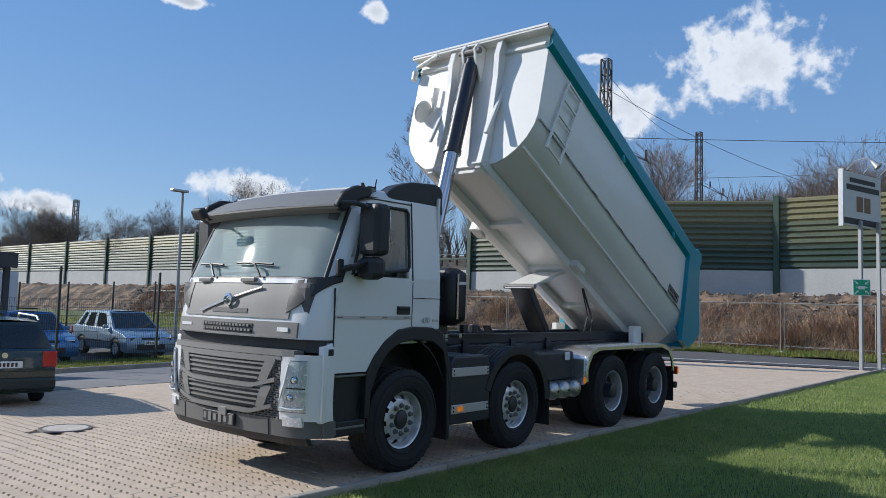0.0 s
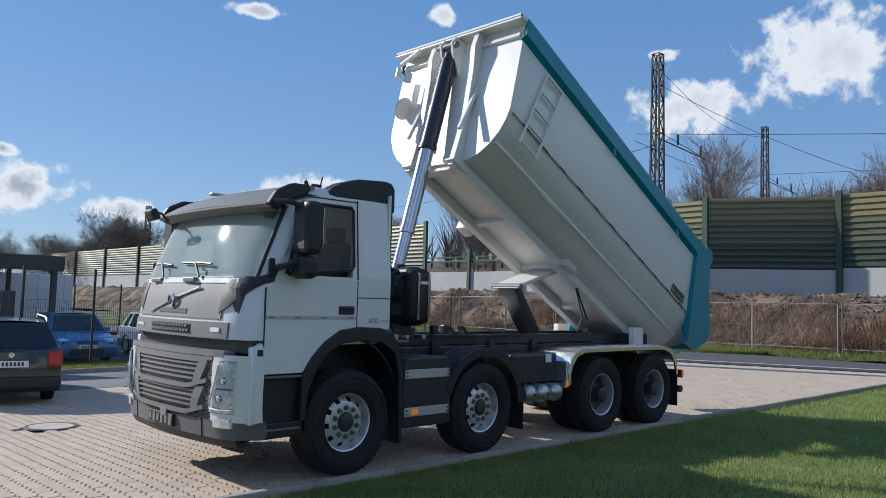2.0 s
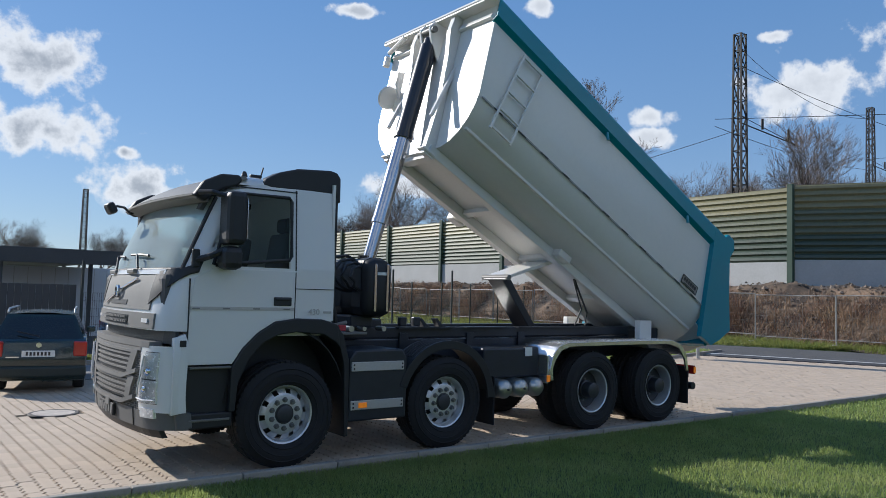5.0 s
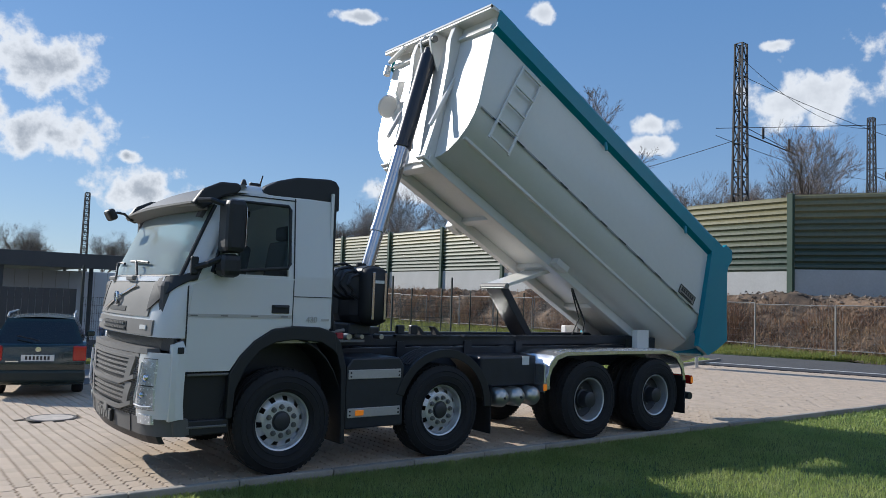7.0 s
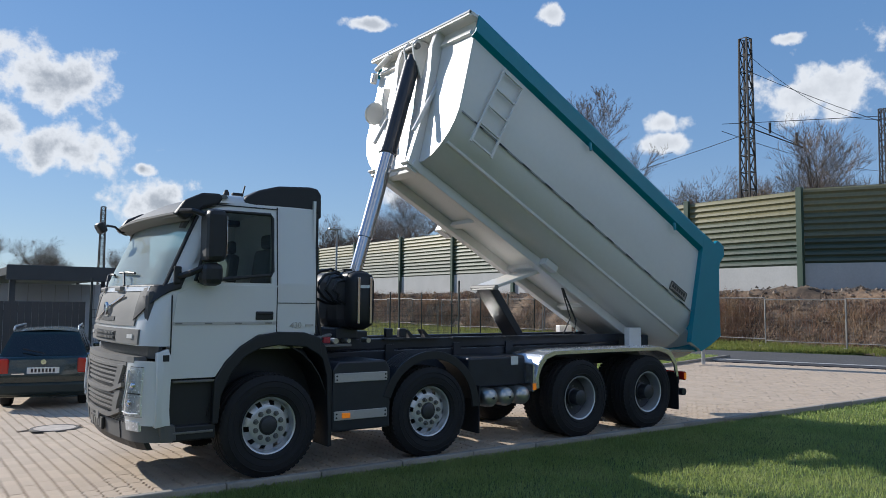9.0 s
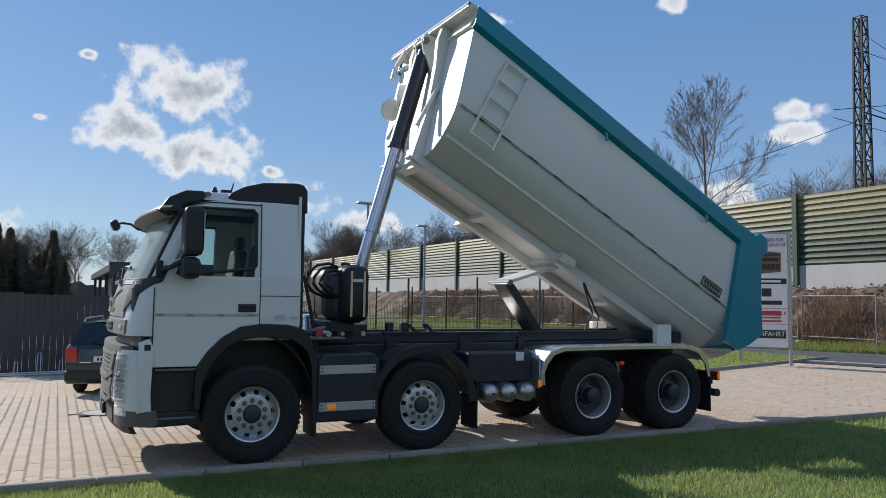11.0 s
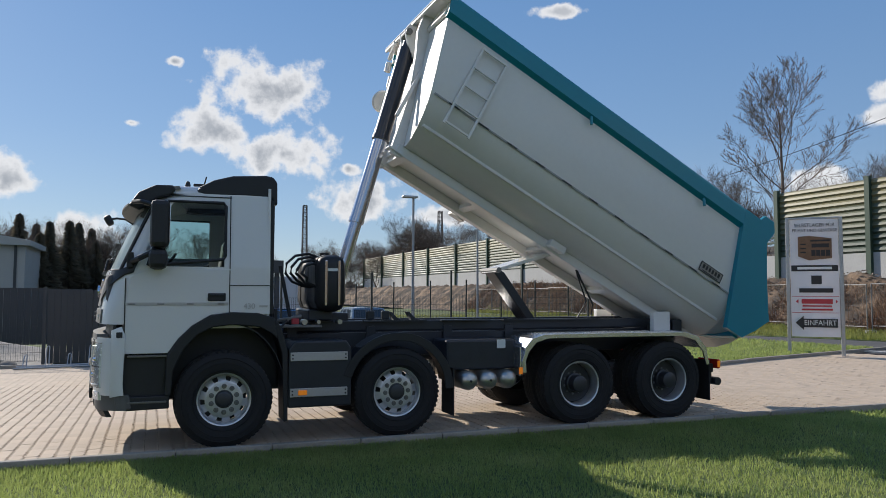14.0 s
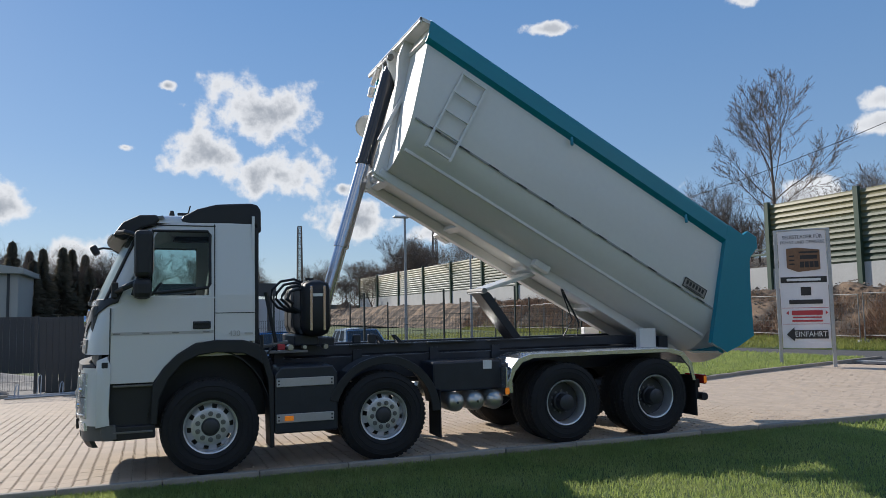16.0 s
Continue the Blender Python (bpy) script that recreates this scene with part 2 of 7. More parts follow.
VERGE = leafy(mat("verge_grass", (0.11, 0.17, 0.035), 0.7, vary=0.3, scale=0.7, fine=9, second=(0.17, 0.17, 0.06), island=0.7, spec=0.3), (0.34, 0.36, 0.10), 0.4)
EARTH = mat("bank_earth", (0.06, 0.045, 0.036), 0.95, vary=0.6, scale=0.75, fine=5, bump=1.0, bump_scale=7, second=(0.19, 0.13, 0.085))
RUBBLE = mat("bank_rubble", (0.19, 0.15, 0.115), 0.95, vary=0.3, scale=1, fine=12, island=0.9)
STRAW = mat("dry_stems", (0.27, 0.155, 0.10), 0.9, vary=0.25, scale=1, island=0.8, second=(0.33, 0.225, 0.135))
BARK = mat("bare_bark", (0.15, 0.12, 0.098), 0.95, vary=0.25, scale=0.4, fine=8, second=(0.21, 0.155, 0.118), piece=0.5)
CONIFER = leafy(mat("conifer_needles", (0.16, 0.145, 0.11), 0.9, vary=0.3, island=0.9), (0.34, 0.30, 0.22), 0.55)
HILLM = mat("wooded_hill", (0.10, 0.08, 0.055), 1.0, vary=0.35, scale=0.08, fine=0.9, second=(0.075, 0.06, 0.045))
CARPORT = mat("anthracite_metal", (0.045, 0.05, 0.056), 0.5, vary=0.15, scale=2)
HALL = mat("grey_cladding", (0.40, 0.40, 0.38), 0.55, vary=0.08, scale=0.6)
WALLW = mat("white_wall", (0.62, 0.64, 0.66), 0.7, vary=0.06, scale=0.8)
CARGREEN = mat("dark_green_car_paint", (0.010, 0.028, 0.026), 0.25, vary=0.05, coat=0.6)
CARBLUE = mat("blue_car_paint", (0.035, 0.17, 0.40), 0.28, metal=0.25, vary=0.04, coat=0.6)
CARSILVER = mat("ice_blue_car_paint", (0.26, 0.36, 0.46), 0.28, metal=0.3, vary=0.04, coat=0.6)
CARGLASS = mat("car_glass", (0.015, 0.02, 0.022), 0.08, vary=0.05, coat=0.4)
ROCK = mat("garden_rock", (0.22, 0.20, 0.18), 0.9, vary=0.3, scale=3, fine=30, bump=0.4, bump_scale=30, piece=0.4)


# ---- builders ----
class Shape:
    """Collects simple solids into one bmesh."""

    def __init__(self):
        self.bm = bmesh.new()

    def poly(self, pts, faces):
        vs = [self.bm.verts.new(p) for p in pts]
        for f in faces:
            try:
                self.bm.faces.new([vs[i] for i in f])
            except ValueError:
                pass
        return self

    def box(self, c, s, rot=None, bevel=0.0, taper=1.0):
        b = bmesh.new()
        bmesh.ops.create_cube(b, size=1.0)
        for v in b.verts:
            k = taper if v.co.z > 0 else 1.0
            v.co = Vector((v.co.x * s[0] * k, v.co.y * s[1] * k, v.co.z * s[2]))
        if bevel:
            bmesh.ops.bevel(b, geom=b.edges[:], offset=bevel, segments=2, affect="EDGES", profile=0.5)
        m = Matrix.Translation(c) @ (rot if rot is not None else Matrix())
        return self.merge(b, m)

    def merge(self, b, m=None):
        if m is not None:
            b.transform(m)
        idx = {}
        for v in b.verts:
            idx[v] = self.bm.verts.new(v.co)
        for f in b.faces:
            self.bm.faces.new([idx[v] for v in f.verts])
        b.free()
        return self

    def tube(self, a, b, r, r2=None, n=12, caps=True):
        a, b = Vector(a), Vector(b)
        r2 = r if r2 is None else r2
        q = (b - a).to_track_quat("Z", "Y").to_matrix()
        ring = [q @ Vector((math.cos(2 * math.pi * i / n), math.sin(2 * math.pi * i / n), 0)) for i in range(n)]
        pts = [a + r * v for v in ring] + [b + r2 * v for v in ring]
        faces = [(i, (i + 1) % n, n + (i + 1) % n, n + i) for i in range(n)]
        if caps:
            faces += [tuple(range(n - 1, -1, -1)), tuple(range(n, 2 * n))]
        return self.poly(pts, faces)

    def pipe(self, pts, r, n=8):
        """A bent tube through points."""
        pts = [Vector(p) for p in pts]
        rings = []
        for i, p in enumerate(pts):
            d = (pts[min(i + 1, len(pts) - 1)] - pts[max(i - 1, 0)])
            q = d.to_track_quat("Z", "Y").to_matrix()
            rings.append([p + q @ Vector((r * math.cos(2 * math.pi * k / n), r * math.sin(2 * math.pi * k / n), 0)) for k in range(n)])
        flat = [p for ring in rings for p in ring]
        faces = [(j * n + k, j * n + (k + 1) % n, (j + 1) * n + (k + 1) % n, (j + 1) * n + k) for j in range(len(pts) - 1) for k in range(n)]
        faces += [tuple(range(n - 1, -1, -1)), tuple(range((len(pts) - 1) * n, len(pts) * n))]
        return self.poly(flat, faces)

    def prism(self, outline, y0, y1, bevel=0.0, m=None):
        """An outline in x and z, from y0 to y1."""
        b = bmesh.new()
        k = len(outline)
        vs = [b.verts.new((x, y, z)) for y in (y0, y1) for x, z in outline]
        b.faces.new(vs[:k])
        b.faces.new(vs[:k - 1:-1])
        for i in range(k):
            b.faces.new((vs[(i + 1) % k], vs[i], vs[k + i], vs[k + (i + 1) % k]))
        bmesh.ops.recalc_face_normals(b, faces=b.faces[:])
        if bevel:
            bmesh.ops.bevel(b, geom=b.edges[:], offset=bevel, segments=2, affect="EDGES", profile=0.5)
        return self.merge(b, m)

    def spin(self, profile, n=48, m=None, closed=False):
        """A profile of (radius, y) turned round the y axis."""
        b = bmesh.new()
        rings = [[b.verts.new((r * math.cos(2 * math.pi * i / n), y, r * math.sin(2 * math.pi * i / n))) for i in range(n)] for r, y in profile]
        pairs = list(zip(rings, rings[1:])) + ([(rings[-1], rings[0])] if closed else [])
        for a, c in pairs:
            for i in range(n):
                b.faces.new((a[i], a[(i + 1) % n], c[(i + 1) % n], c[i]))
        return self.merge(b, m)

    def grid(self, fn, us, vs, thick=None):
        """A sheet of points fn(u, v); thick: a vector by which it is doubled into a slab."""
        pts = [Vector(fn(u, v)) for v in vs for u in us]
        w, h = len(us), len(vs)
        faces = [(j * w + i, j * w + i + 1, (j + 1) * w + i + 1, (j + 1) * w + i) for j in range(h - 1) for i in range(w - 1)]
        if thick is not None:
            t = Vector(thick)
            k = len(pts)
            pts = pts + [p + t for p in pts]
            faces = faces + [tuple(k + i for i in reversed(f)) for f in faces]
            rim = [j * w for j in range(h)] + [(h - 1) * w + i for i in range(1, w)] + [j * w + w - 1 for j in range(h - 2, -1, -1)] + [i for i in range(w - 2, 0, -1)]
            faces += [(a, b, k + b, k + a) for a, b in zip(rim, rim[1:] + rim[:1])]
        return self.poly(pts, faces)

    def mesh(self, name, material, smooth=None):
        bmesh.ops.recalc_face_normals(self.bm, faces=self.bm.faces[:])
        me = bpy.data.meshes.new(name)
        if smooth is not None:
            for f in self.bm.faces:
                f.smooth = True
            for e in self.bm.edges:
                if len(e.link_faces) == 2 and e.calc_face_angle(0.0) > radians(smooth):
                    e.smooth = False
        self.bm.to_mesh(me)
        self.bm.free()
        me.materials.append(material)
        return me


def part(name, shape, material, parent=None, label="", at=None, smooth=None):
    """One mesh object, under a thing or under a part."""
    me = shape if isinstance(shape, bpy.types.Mesh) else shape.mesh(name, material, smooth)
    ob = new(name, me)
    if at is not None:
        ob.matrix_basis = at
    if parent is not None:
        ob.parent = parent
        if parent.type == "EMPTY" and parent.get("world_built"):
            ob.matrix_parent_inverse = Matrix.Translation(parent.location).inverted()
    if label:
        ob["label"] = label
    return ob


def thing(name, at, label, category, group="", world_built=False, kind=""):
    """An Empty at a thing's base. world_built: its parts are given in world places."""
    e = new(name)
    e.empty_display_size = 0.2
    if isinstance(at, Matrix):
        e.matrix_basis = at
    else:
        e.location = at
    if world_built:
        e["world_built"] = 1
    return tagged(e, label, category, group, kind)


def fast_mesh(name, verts, faces, material, smooth=False):
    me = bpy.data.meshes.new(name)
    me.from_pydata(verts, [], faces)
    me.materials.append(material)
    if smooth:
        me.shade_smooth()
    return me


def gz(x, y):
    """The ground's height: the yard falls gently away behind the truck."""
    return -0.022 * min(16.0, max(0.0, y)) * min(1.0, max(0.0, (14 - x) / 8))

# ---- the setting ----
KERB_Y0, KERB_Y1 = -1.39, -1.30


def road_x(y):
    return 20.3 + 0.42 * (5 - y)


# ground: one sheet out to the horizon, under everything
xs = [-900, -300, -100, -40, -20, -10, -4, 0, 4, 6, 8, 10, 12, 14, 18, 24, 30, 60, 120, 300, 900]
ys = [-900, -300, -100, -40, -20, -6, -2, 0, 2, 4, 8, 12, 16, 20, 30, 60, 120, 300, 900]
ground = part("ground", Shape().grid(lambda x, y: (x, y, gz(x, y) - 0.20), xs, ys), SOIL)
tagged(ground, "wide soil ground with short green grass, reaching the horizon", "ground", kind="structure")

def lawn_z(x, y):
    return -0.055 + 0.04 * noise.noise((x * 0.5, y * 0.5, 0)) * min(1, (KERB_Y0 - y))


# lawn beside the truck
lawn = part("lawn", Shape().grid(lambda x, y: (x, y, lawn_z(x, y)), np.linspace(-14, 30, 90), np.linspace(-14, KERB_Y0 - 0.004, 26), thick=(0, 0, -0.2)), SOIL)
tagged(lawn, "short mown green lawn beside the paved yard", "lawn", kind="structure")

# bedding of the yard and the asphalt strip by the parking bays
bed = part("pavement", Shape().grid(lambda x, y: (x, y, gz(x, y) - 0.022), np.linspace(-16, 24, 41), np.linspace(KERB_Y1, 12.4, 16), thick=(0, 0, -0.1)), SAND)
tagged(bed, "beige concrete block paving of the yard", "pavement", kind="structure")

road = part("road", Shape().grid(lambda u, y: (road_x(y) + u, y, 0.012), [0.3, 2, 4, 6.2], np.linspace(-30, 70, 30), thick=(0, 0, -0.2)), ASPHALT)
tagged(road, "grey asphalt street running past the yard", "road", kind="structure")
gutter = part("road_gutter", Shape().grid(lambda u, y: (road_x(y) + u, y, 0.018), [-1.1, 0.0], np.linspace(-1.2, 6.5, 8), thick=(0, 0, -0.1)), mat("dark_asphalt_strip", (0.045, 0.045, 0.05), 0.85, vary=0.2, fine=80))
tagged(gutter, "dark asphalt strip between the paving and the street", "gutter", kind="structure")
edge = part("road_edge", Shape().grid(lambda u, y: (road_x(y) + u, y, 0.022), [0.0, 0.3], np.linspace(-30, 70, 30), thick=(0, 0, -0.1)), CONCRETE)
tagged(edge, "pale concrete channel stones along the street", "kerb", kind="structure")

# grass verge between the street and the bank
verge = part("verge", Shape().grid(lambda u, y: (road_x(y) + 6.2 + u * max(0.05, 26.5 - road_x(y) - 6.2), y, 0.03 + 0.03 * u), np.linspace(0, 1, 6), np.linspace(5.5, 70, 40), thick=(0, 0, -0.2)), SOIL)
tagged(verge, "rough grass verge between the street and the bank", "verge", kind="structure")

# verge and sign island beyond the yard
isl = part("verge_island", Shape().grid(lambda u, v: (11.0 + 9.3 * u - 0.8 * v, 4.75 + 2.6 * u + (0.2 + 12 * v) , 0.05), np.linspace(0, 1, 12), np.linspace(0, 1, 12), thick=(0, 0, -0.2)), SOIL)
tagged(isl, "grass strip between the yard and the street", "lawn", kind="structure")

# bank up to the railway and the noise barrier on it
BAR_X = 33.5


def bank_z(x, y):
    t = max(0.0, min(1.0, (x - (28.6 - 0.012 * y)) / (32.6 - 28.6)))
    rough = 0.36 * noise.noise((x * 0.7, y * 0.5, 1.0)) + 0.24 * noise.noise((x * 1.9, y * 1.7, 4.0)) + 0.12 * noise.noise((x * 5, y * 5, 7))
    return 0.05 + 2.55 * (t * t * (3 - 2 * t)) ** 0.75 + rough * (0.2 + 0.8 * min(1, 3 * t) * (1 if t < 1 else 0.35))


bank = part("bank", Shape().grid(lambda x, y: (x, y, bank_z(x, y)), [26.2, 27.0, 27.6] + list(np.linspace(28, 33, 26)) + [34, 36, 42, 60], np.linspace(-30, 130, 330)), EARTH, smooth=180)
tagged(bank, "bare brown earth bank with stones and dry weeds", "bank", kind="structure")

# noise barrier: posts, concrete plinth and ribbed green panels; it steps back from the street at the yard's end
BEND_X = 36.4
NEAR_RUN = [(BEND_X, y) for y in (-20.7, -14.0, -7.3, -0.6, 6.1)] + [(BAR_X, y) for y in (11.8, 18.5, 24.6)]
FAR_RUN = [(BAR_X, y) for y in (33.7, 41.2, 49.1, 57.6, 66.0, 75.3, 85.3, 96.0, 107.0, 118.0)]
barrier = thing("noise_barrier", (BAR_X, 20, 3.1), "long green ribbed metal noise barrier on a pale concrete plinth", "noise barrier", world_built=True, kind="structure")
post_me = Shape().box((0, 0, 2.05), (0.22, 0.30, 5.7), bevel=0.01).mesh("post", POSTGREEN)
for x, y in NEAR_RUN + FAR_RUN:
    part("post", post_me, None, barrier, at=Matrix.Translation((x - 0.12, y, 2.9 + 0.2 * (x > 35))))


def rib_panel(length, z0, z1, ribs, material):
    """A cassette with horizontal trapezoid ribs."""
    prof = []
    pitch = (z1 - z0) / ribs
    for i in range(ribs):
        z = z0 + i * pitch
        prof += [(0.0, z), (-0.015, z + pitch * 0.12), (-0.075, z + pitch * 0.34), (-0.05, z + pitch * 0.74), (0.0, z + pitch * 0.95)]
    prof += [(0.0, z1), (0.1, z1), (0.1, z0)]
    return Shape().prism(prof, -length / 2, length / 2).mesh("panel", material)


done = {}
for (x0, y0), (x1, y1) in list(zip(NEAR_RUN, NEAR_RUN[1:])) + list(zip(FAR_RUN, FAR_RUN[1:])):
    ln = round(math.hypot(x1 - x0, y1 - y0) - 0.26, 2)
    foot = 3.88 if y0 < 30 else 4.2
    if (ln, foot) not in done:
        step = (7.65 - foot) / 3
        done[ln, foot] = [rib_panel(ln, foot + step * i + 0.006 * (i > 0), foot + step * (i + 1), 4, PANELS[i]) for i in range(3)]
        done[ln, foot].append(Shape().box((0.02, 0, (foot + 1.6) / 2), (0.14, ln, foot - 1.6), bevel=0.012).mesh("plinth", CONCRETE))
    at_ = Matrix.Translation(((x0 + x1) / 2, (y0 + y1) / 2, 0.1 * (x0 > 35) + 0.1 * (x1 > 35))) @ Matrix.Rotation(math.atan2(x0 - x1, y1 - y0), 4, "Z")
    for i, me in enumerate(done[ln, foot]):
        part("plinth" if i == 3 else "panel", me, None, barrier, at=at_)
part("plinth", Shape().box((BAR_X + 0.02, 29.15, 2.9), (0.14, 8.9, 2.2), bevel=0.012), CONCRETE, barrier)
part("gate_rail", Shape().box((BAR_X, 29.15, 4.75), (0.1, 8.9, 0.12), bevel=0.01).box((BAR_X, 29.15, 5.05), (0.06, 8.9, 0.06), bevel=0.01), POSTGREEN, barrier)
part("gate_post", Shape().box((BAR_X - 0.1, 29.2, 4.0), (0.2, 0.25, 3.2), bevel=0.01), POSTGREEN, barrier)

# ---- the dump truck ----
truck = thing("dump_truck", (2.8, 0, 0), "white four-axle dump truck with its white and teal tipper body raised", "truck", world_built=True)
HW = 1.235                                  # half the cab's width


def front_x(z):
    return float(np.interp(z, [0.3, 0.45, 0.8, 1.3, 1.5, 1.75, 1.95, 2.62, 2.72, 2.80, 2.86], [-1.27, -1.36, -1.39, -1.37, -1.355, -1.31, -1.25, -0.96, -0.88, -0.70, -0.45]))


def half_w(z):
    return HW - 0.06 * max(0.0, z - 1.95) / 0.85


def skin(z, y, out=0.0):
    """A point of the cab's rounded front."""
    w = half_w(z) / HW
    a = abs(y) / w
    x = front_x(z) + 0.06 * (min(a, 0.80) / 0.80) ** 2
    if a > 0.80:
        k = min(1.0, (a - 0.80) / (HW - 0.80))
        x += 0.26 * (1 - math.sqrt(max(0.0, 1 - k * k)))
        return Vector((x - out * math.sqrt(max(0, 1 - k * k)), y + math.copysign(out * k, y), z))
    return Vector((x - out, y, z))


def front_patch(y0, y1, z0, z1, out=0.004, thick=0.03, ny=16, nz=4):
    return Shape().grid(lambda y, z: skin(z, y * half_w(z) / HW, out), np.linspace(y0, y1, ny), np.linspace(z0, z1, nz), thick=(thick, 0, 0))


CORN = [0.80 + (HW - 0.80) * math.sin(radians(a)) for a in (0, 18, 36, 54, 70, 82, 90)]
YS = [-c for c in reversed(CORN)] + [-0.6, -0.3, 0, 0.3, 0.6] + CORN
s = Shape()
# front: below the windscreen, pillars beside it, header above it
s.grid(lambda y, z: skin(z, y * half_w(z) / HW), YS, [1.36, 1.5, 1.65, 1.8, 1.93], thick=(0.03, 0, 0))
s.grid(lambda y, z: skin(z, y * half_w(z) / HW), YS, [2.64, 2.70, 2.76, 2.82, 2.86], thick=(0.0, 0, -0.03))
for sg in (-1, 1):
    s.grid(lambda y, z: skin(z, sg * y * half_w(z) / HW), CORN[3:], [1.93, 2.15, 2.4, 2.64], thick=(0.03, 0, 0))
    # side: door pillar, window surround, rear quarter
    fx = lambda z: skin(z, HW).x
    def side(x0, x1, zs, n=3):
        f0 = x0 if callable(x0) else (lambda z: x0)
        f1 = x1 if callable(x1) else (lambda z: x1)
        s.grid(lambda u, z: (f0(z) + (f1(z) - f0(z)) * u, sg * half_w(z), z), np.linspace(0, 1, n), zs, thick=(0, -sg * 0.03, 0))
    side(fx, 0.47, [1.46, 1.6, 1.8, 1.98], 5)
    side(fx, lambda z: float(np.interp(z, [1.98, 2.70], [-0.80, -0.64])), [1.98, 2.2, 2.45, 2.70])
    side(-0.03, 0.47, [1.98, 2.35, 2.70])
    side(fx, 0.47, [2.70, 2.78], 5)
    s.grid(lambda x, k: (x, sg * (half_w(2.78) - 0.16 * k * k), 2.78 + 0.10 * math.sin(k * math.pi / 2)), np.linspace(-0.62, 0.47, 6), [0, 0.3, 0.6, 0.85, 1.0])
s.grid(lambda x, y: (x, y, 2.88 + 0.02 * (1 - (y / 1.02) ** 2)), np.linspace(-0.62, 0.47, 5), np.linspace(-1.02, 1.02, 7), thick=(0, 0, -0.03))
s.grid(lambda y, z: (0.47, y, z), np.linspace(-HW + 0.03, HW - 0.03, 3), [1.3, 2.0, 2.88], thick=(-0.03, 0, 0))
s.box((-0.3, 0, 1.33), (1.5, 2.3, 0.05))
cab = part("cab", s, WHITE, truck, "white painted steel cab", smooth=40)

# doors, with the lower panel in front of the wheel arch
for sg in (-1, 1):
    y = sg * (HW + 0.004)
    door = part("door", Shape().prism([(-1.03, 1.50), (-1.03, 1.05), (-0.60, 1.05), (-0.50, 1.20), (-0.36, 1.34), (-0.18, 1.45), (-0.10, 1.475), (0.04, 1.48), (0.04, 1.955), (-0.82, 1.955), (-0.99, 1.86)], y, y - sg * 0.03, 0.004), WHITE, cab)
    part("door_frame", Shape().pipe([(-0.80, sg * (half_w(1.98) + 0.003), 1.985), (-0.04, sg * (half_w(2.06) + 0.003), 2.065), (-0.02, sg * (half_w(2.1) + 0.003), 2.10), (-0.02, sg * (half_w(2.66) + 0.003), 2.66), (-0.045, sg * (half_w(2.69) + 0.003), 2.695), (-0.62, sg * (half_w(2.69) + 0.003), 2.695), (-0.82, sg * (half_w(1.98) + 0.003), 1.985)], 0.018), DARK, cab)
    part("side_window", Shape().poly([(-0.80, sg * (half_w(1.98) - 0.012), 1.985), (-0.03, sg * (half_w(2.06) - 0.012), 2.06), (-0.02, sg * (half_w(2.7) - 0.012), 2.70), (-0.64, sg * (half_w(2.7) - 0.012), 2.70)], [(0, 1, 2, 3)]), WINDOW, cab)
    h = part("door_handle", Shape().box((-0.105, sg * (HW + 0.008), 1.65), (0.19, 0.02, 0.085), bevel=0.008), DARK, cab)
    part("grip", Shape().box((-0.105, sg * (HW + 0.024), 1.672), (0.16, 0.02, 0.022), bevel=0.006), DARK, h)
    for c, sz, rt in (((0.03, HW + 0.001, 1.71), (0.010, 0.012, 0.47), 0), ((0.03, half_w(2.4) + 0.006, 2.37), (0.010, 0.012, 0.82), 0.07), ((-1.035, HW + 0.001, 1.45), (0.010, 0.016, 0.80), 0), ((0.25, HW + 0.001, 1.78), (0.43, 0.008, 0.008), 0), ((-0.32, half_w(2.755) + 0.002, 2.757), (0.72, 0.008, 0.012), 0)):
        part("shut_line", Shape().box((c[0], sg * c[1], c[2]), sz, rot=Matrix.Rotation(sg * rt, 4, "X")), DARK, cab)
    part("stripe", Shape().box((-0.50, sg * (HW + 0.006), 1.575), (1.04, 0.006, 0.032)), STRIPE, cab, "silver and rose trim stripe")
    for x in (-0.97, -0.68, -0.38, -0.06):
        part("stripe_mark", Shape().box((x, sg * (HW + 0.010), 1.575), (0.07, 0.004, 0.012)), GREY, cab)
    part("badge", Shape().box((0.40, sg * (HW + 0.004), 1.548), (0.09, 0.006, 0.022)), STRIPE, cab)

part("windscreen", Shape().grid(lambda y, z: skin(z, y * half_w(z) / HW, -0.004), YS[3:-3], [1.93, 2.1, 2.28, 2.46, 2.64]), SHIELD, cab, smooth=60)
part("windscreen_seal", Shape().pipe([skin(1.935, y * half_w(1.93) / HW, 0.006) for y in YS[3:-3]], 0.014).pipe([skin(z, -YS[-4] * half_w(z) / HW, 0.004) for z in (1.93, 2.2, 2.45, 2.64)], 0.02).pipe([skin(z, YS[-4] * half_w(z) / HW, 0.004) for z in (1.93, 2.2, 2.45, 2.64)], 0.02), DARK, cab)
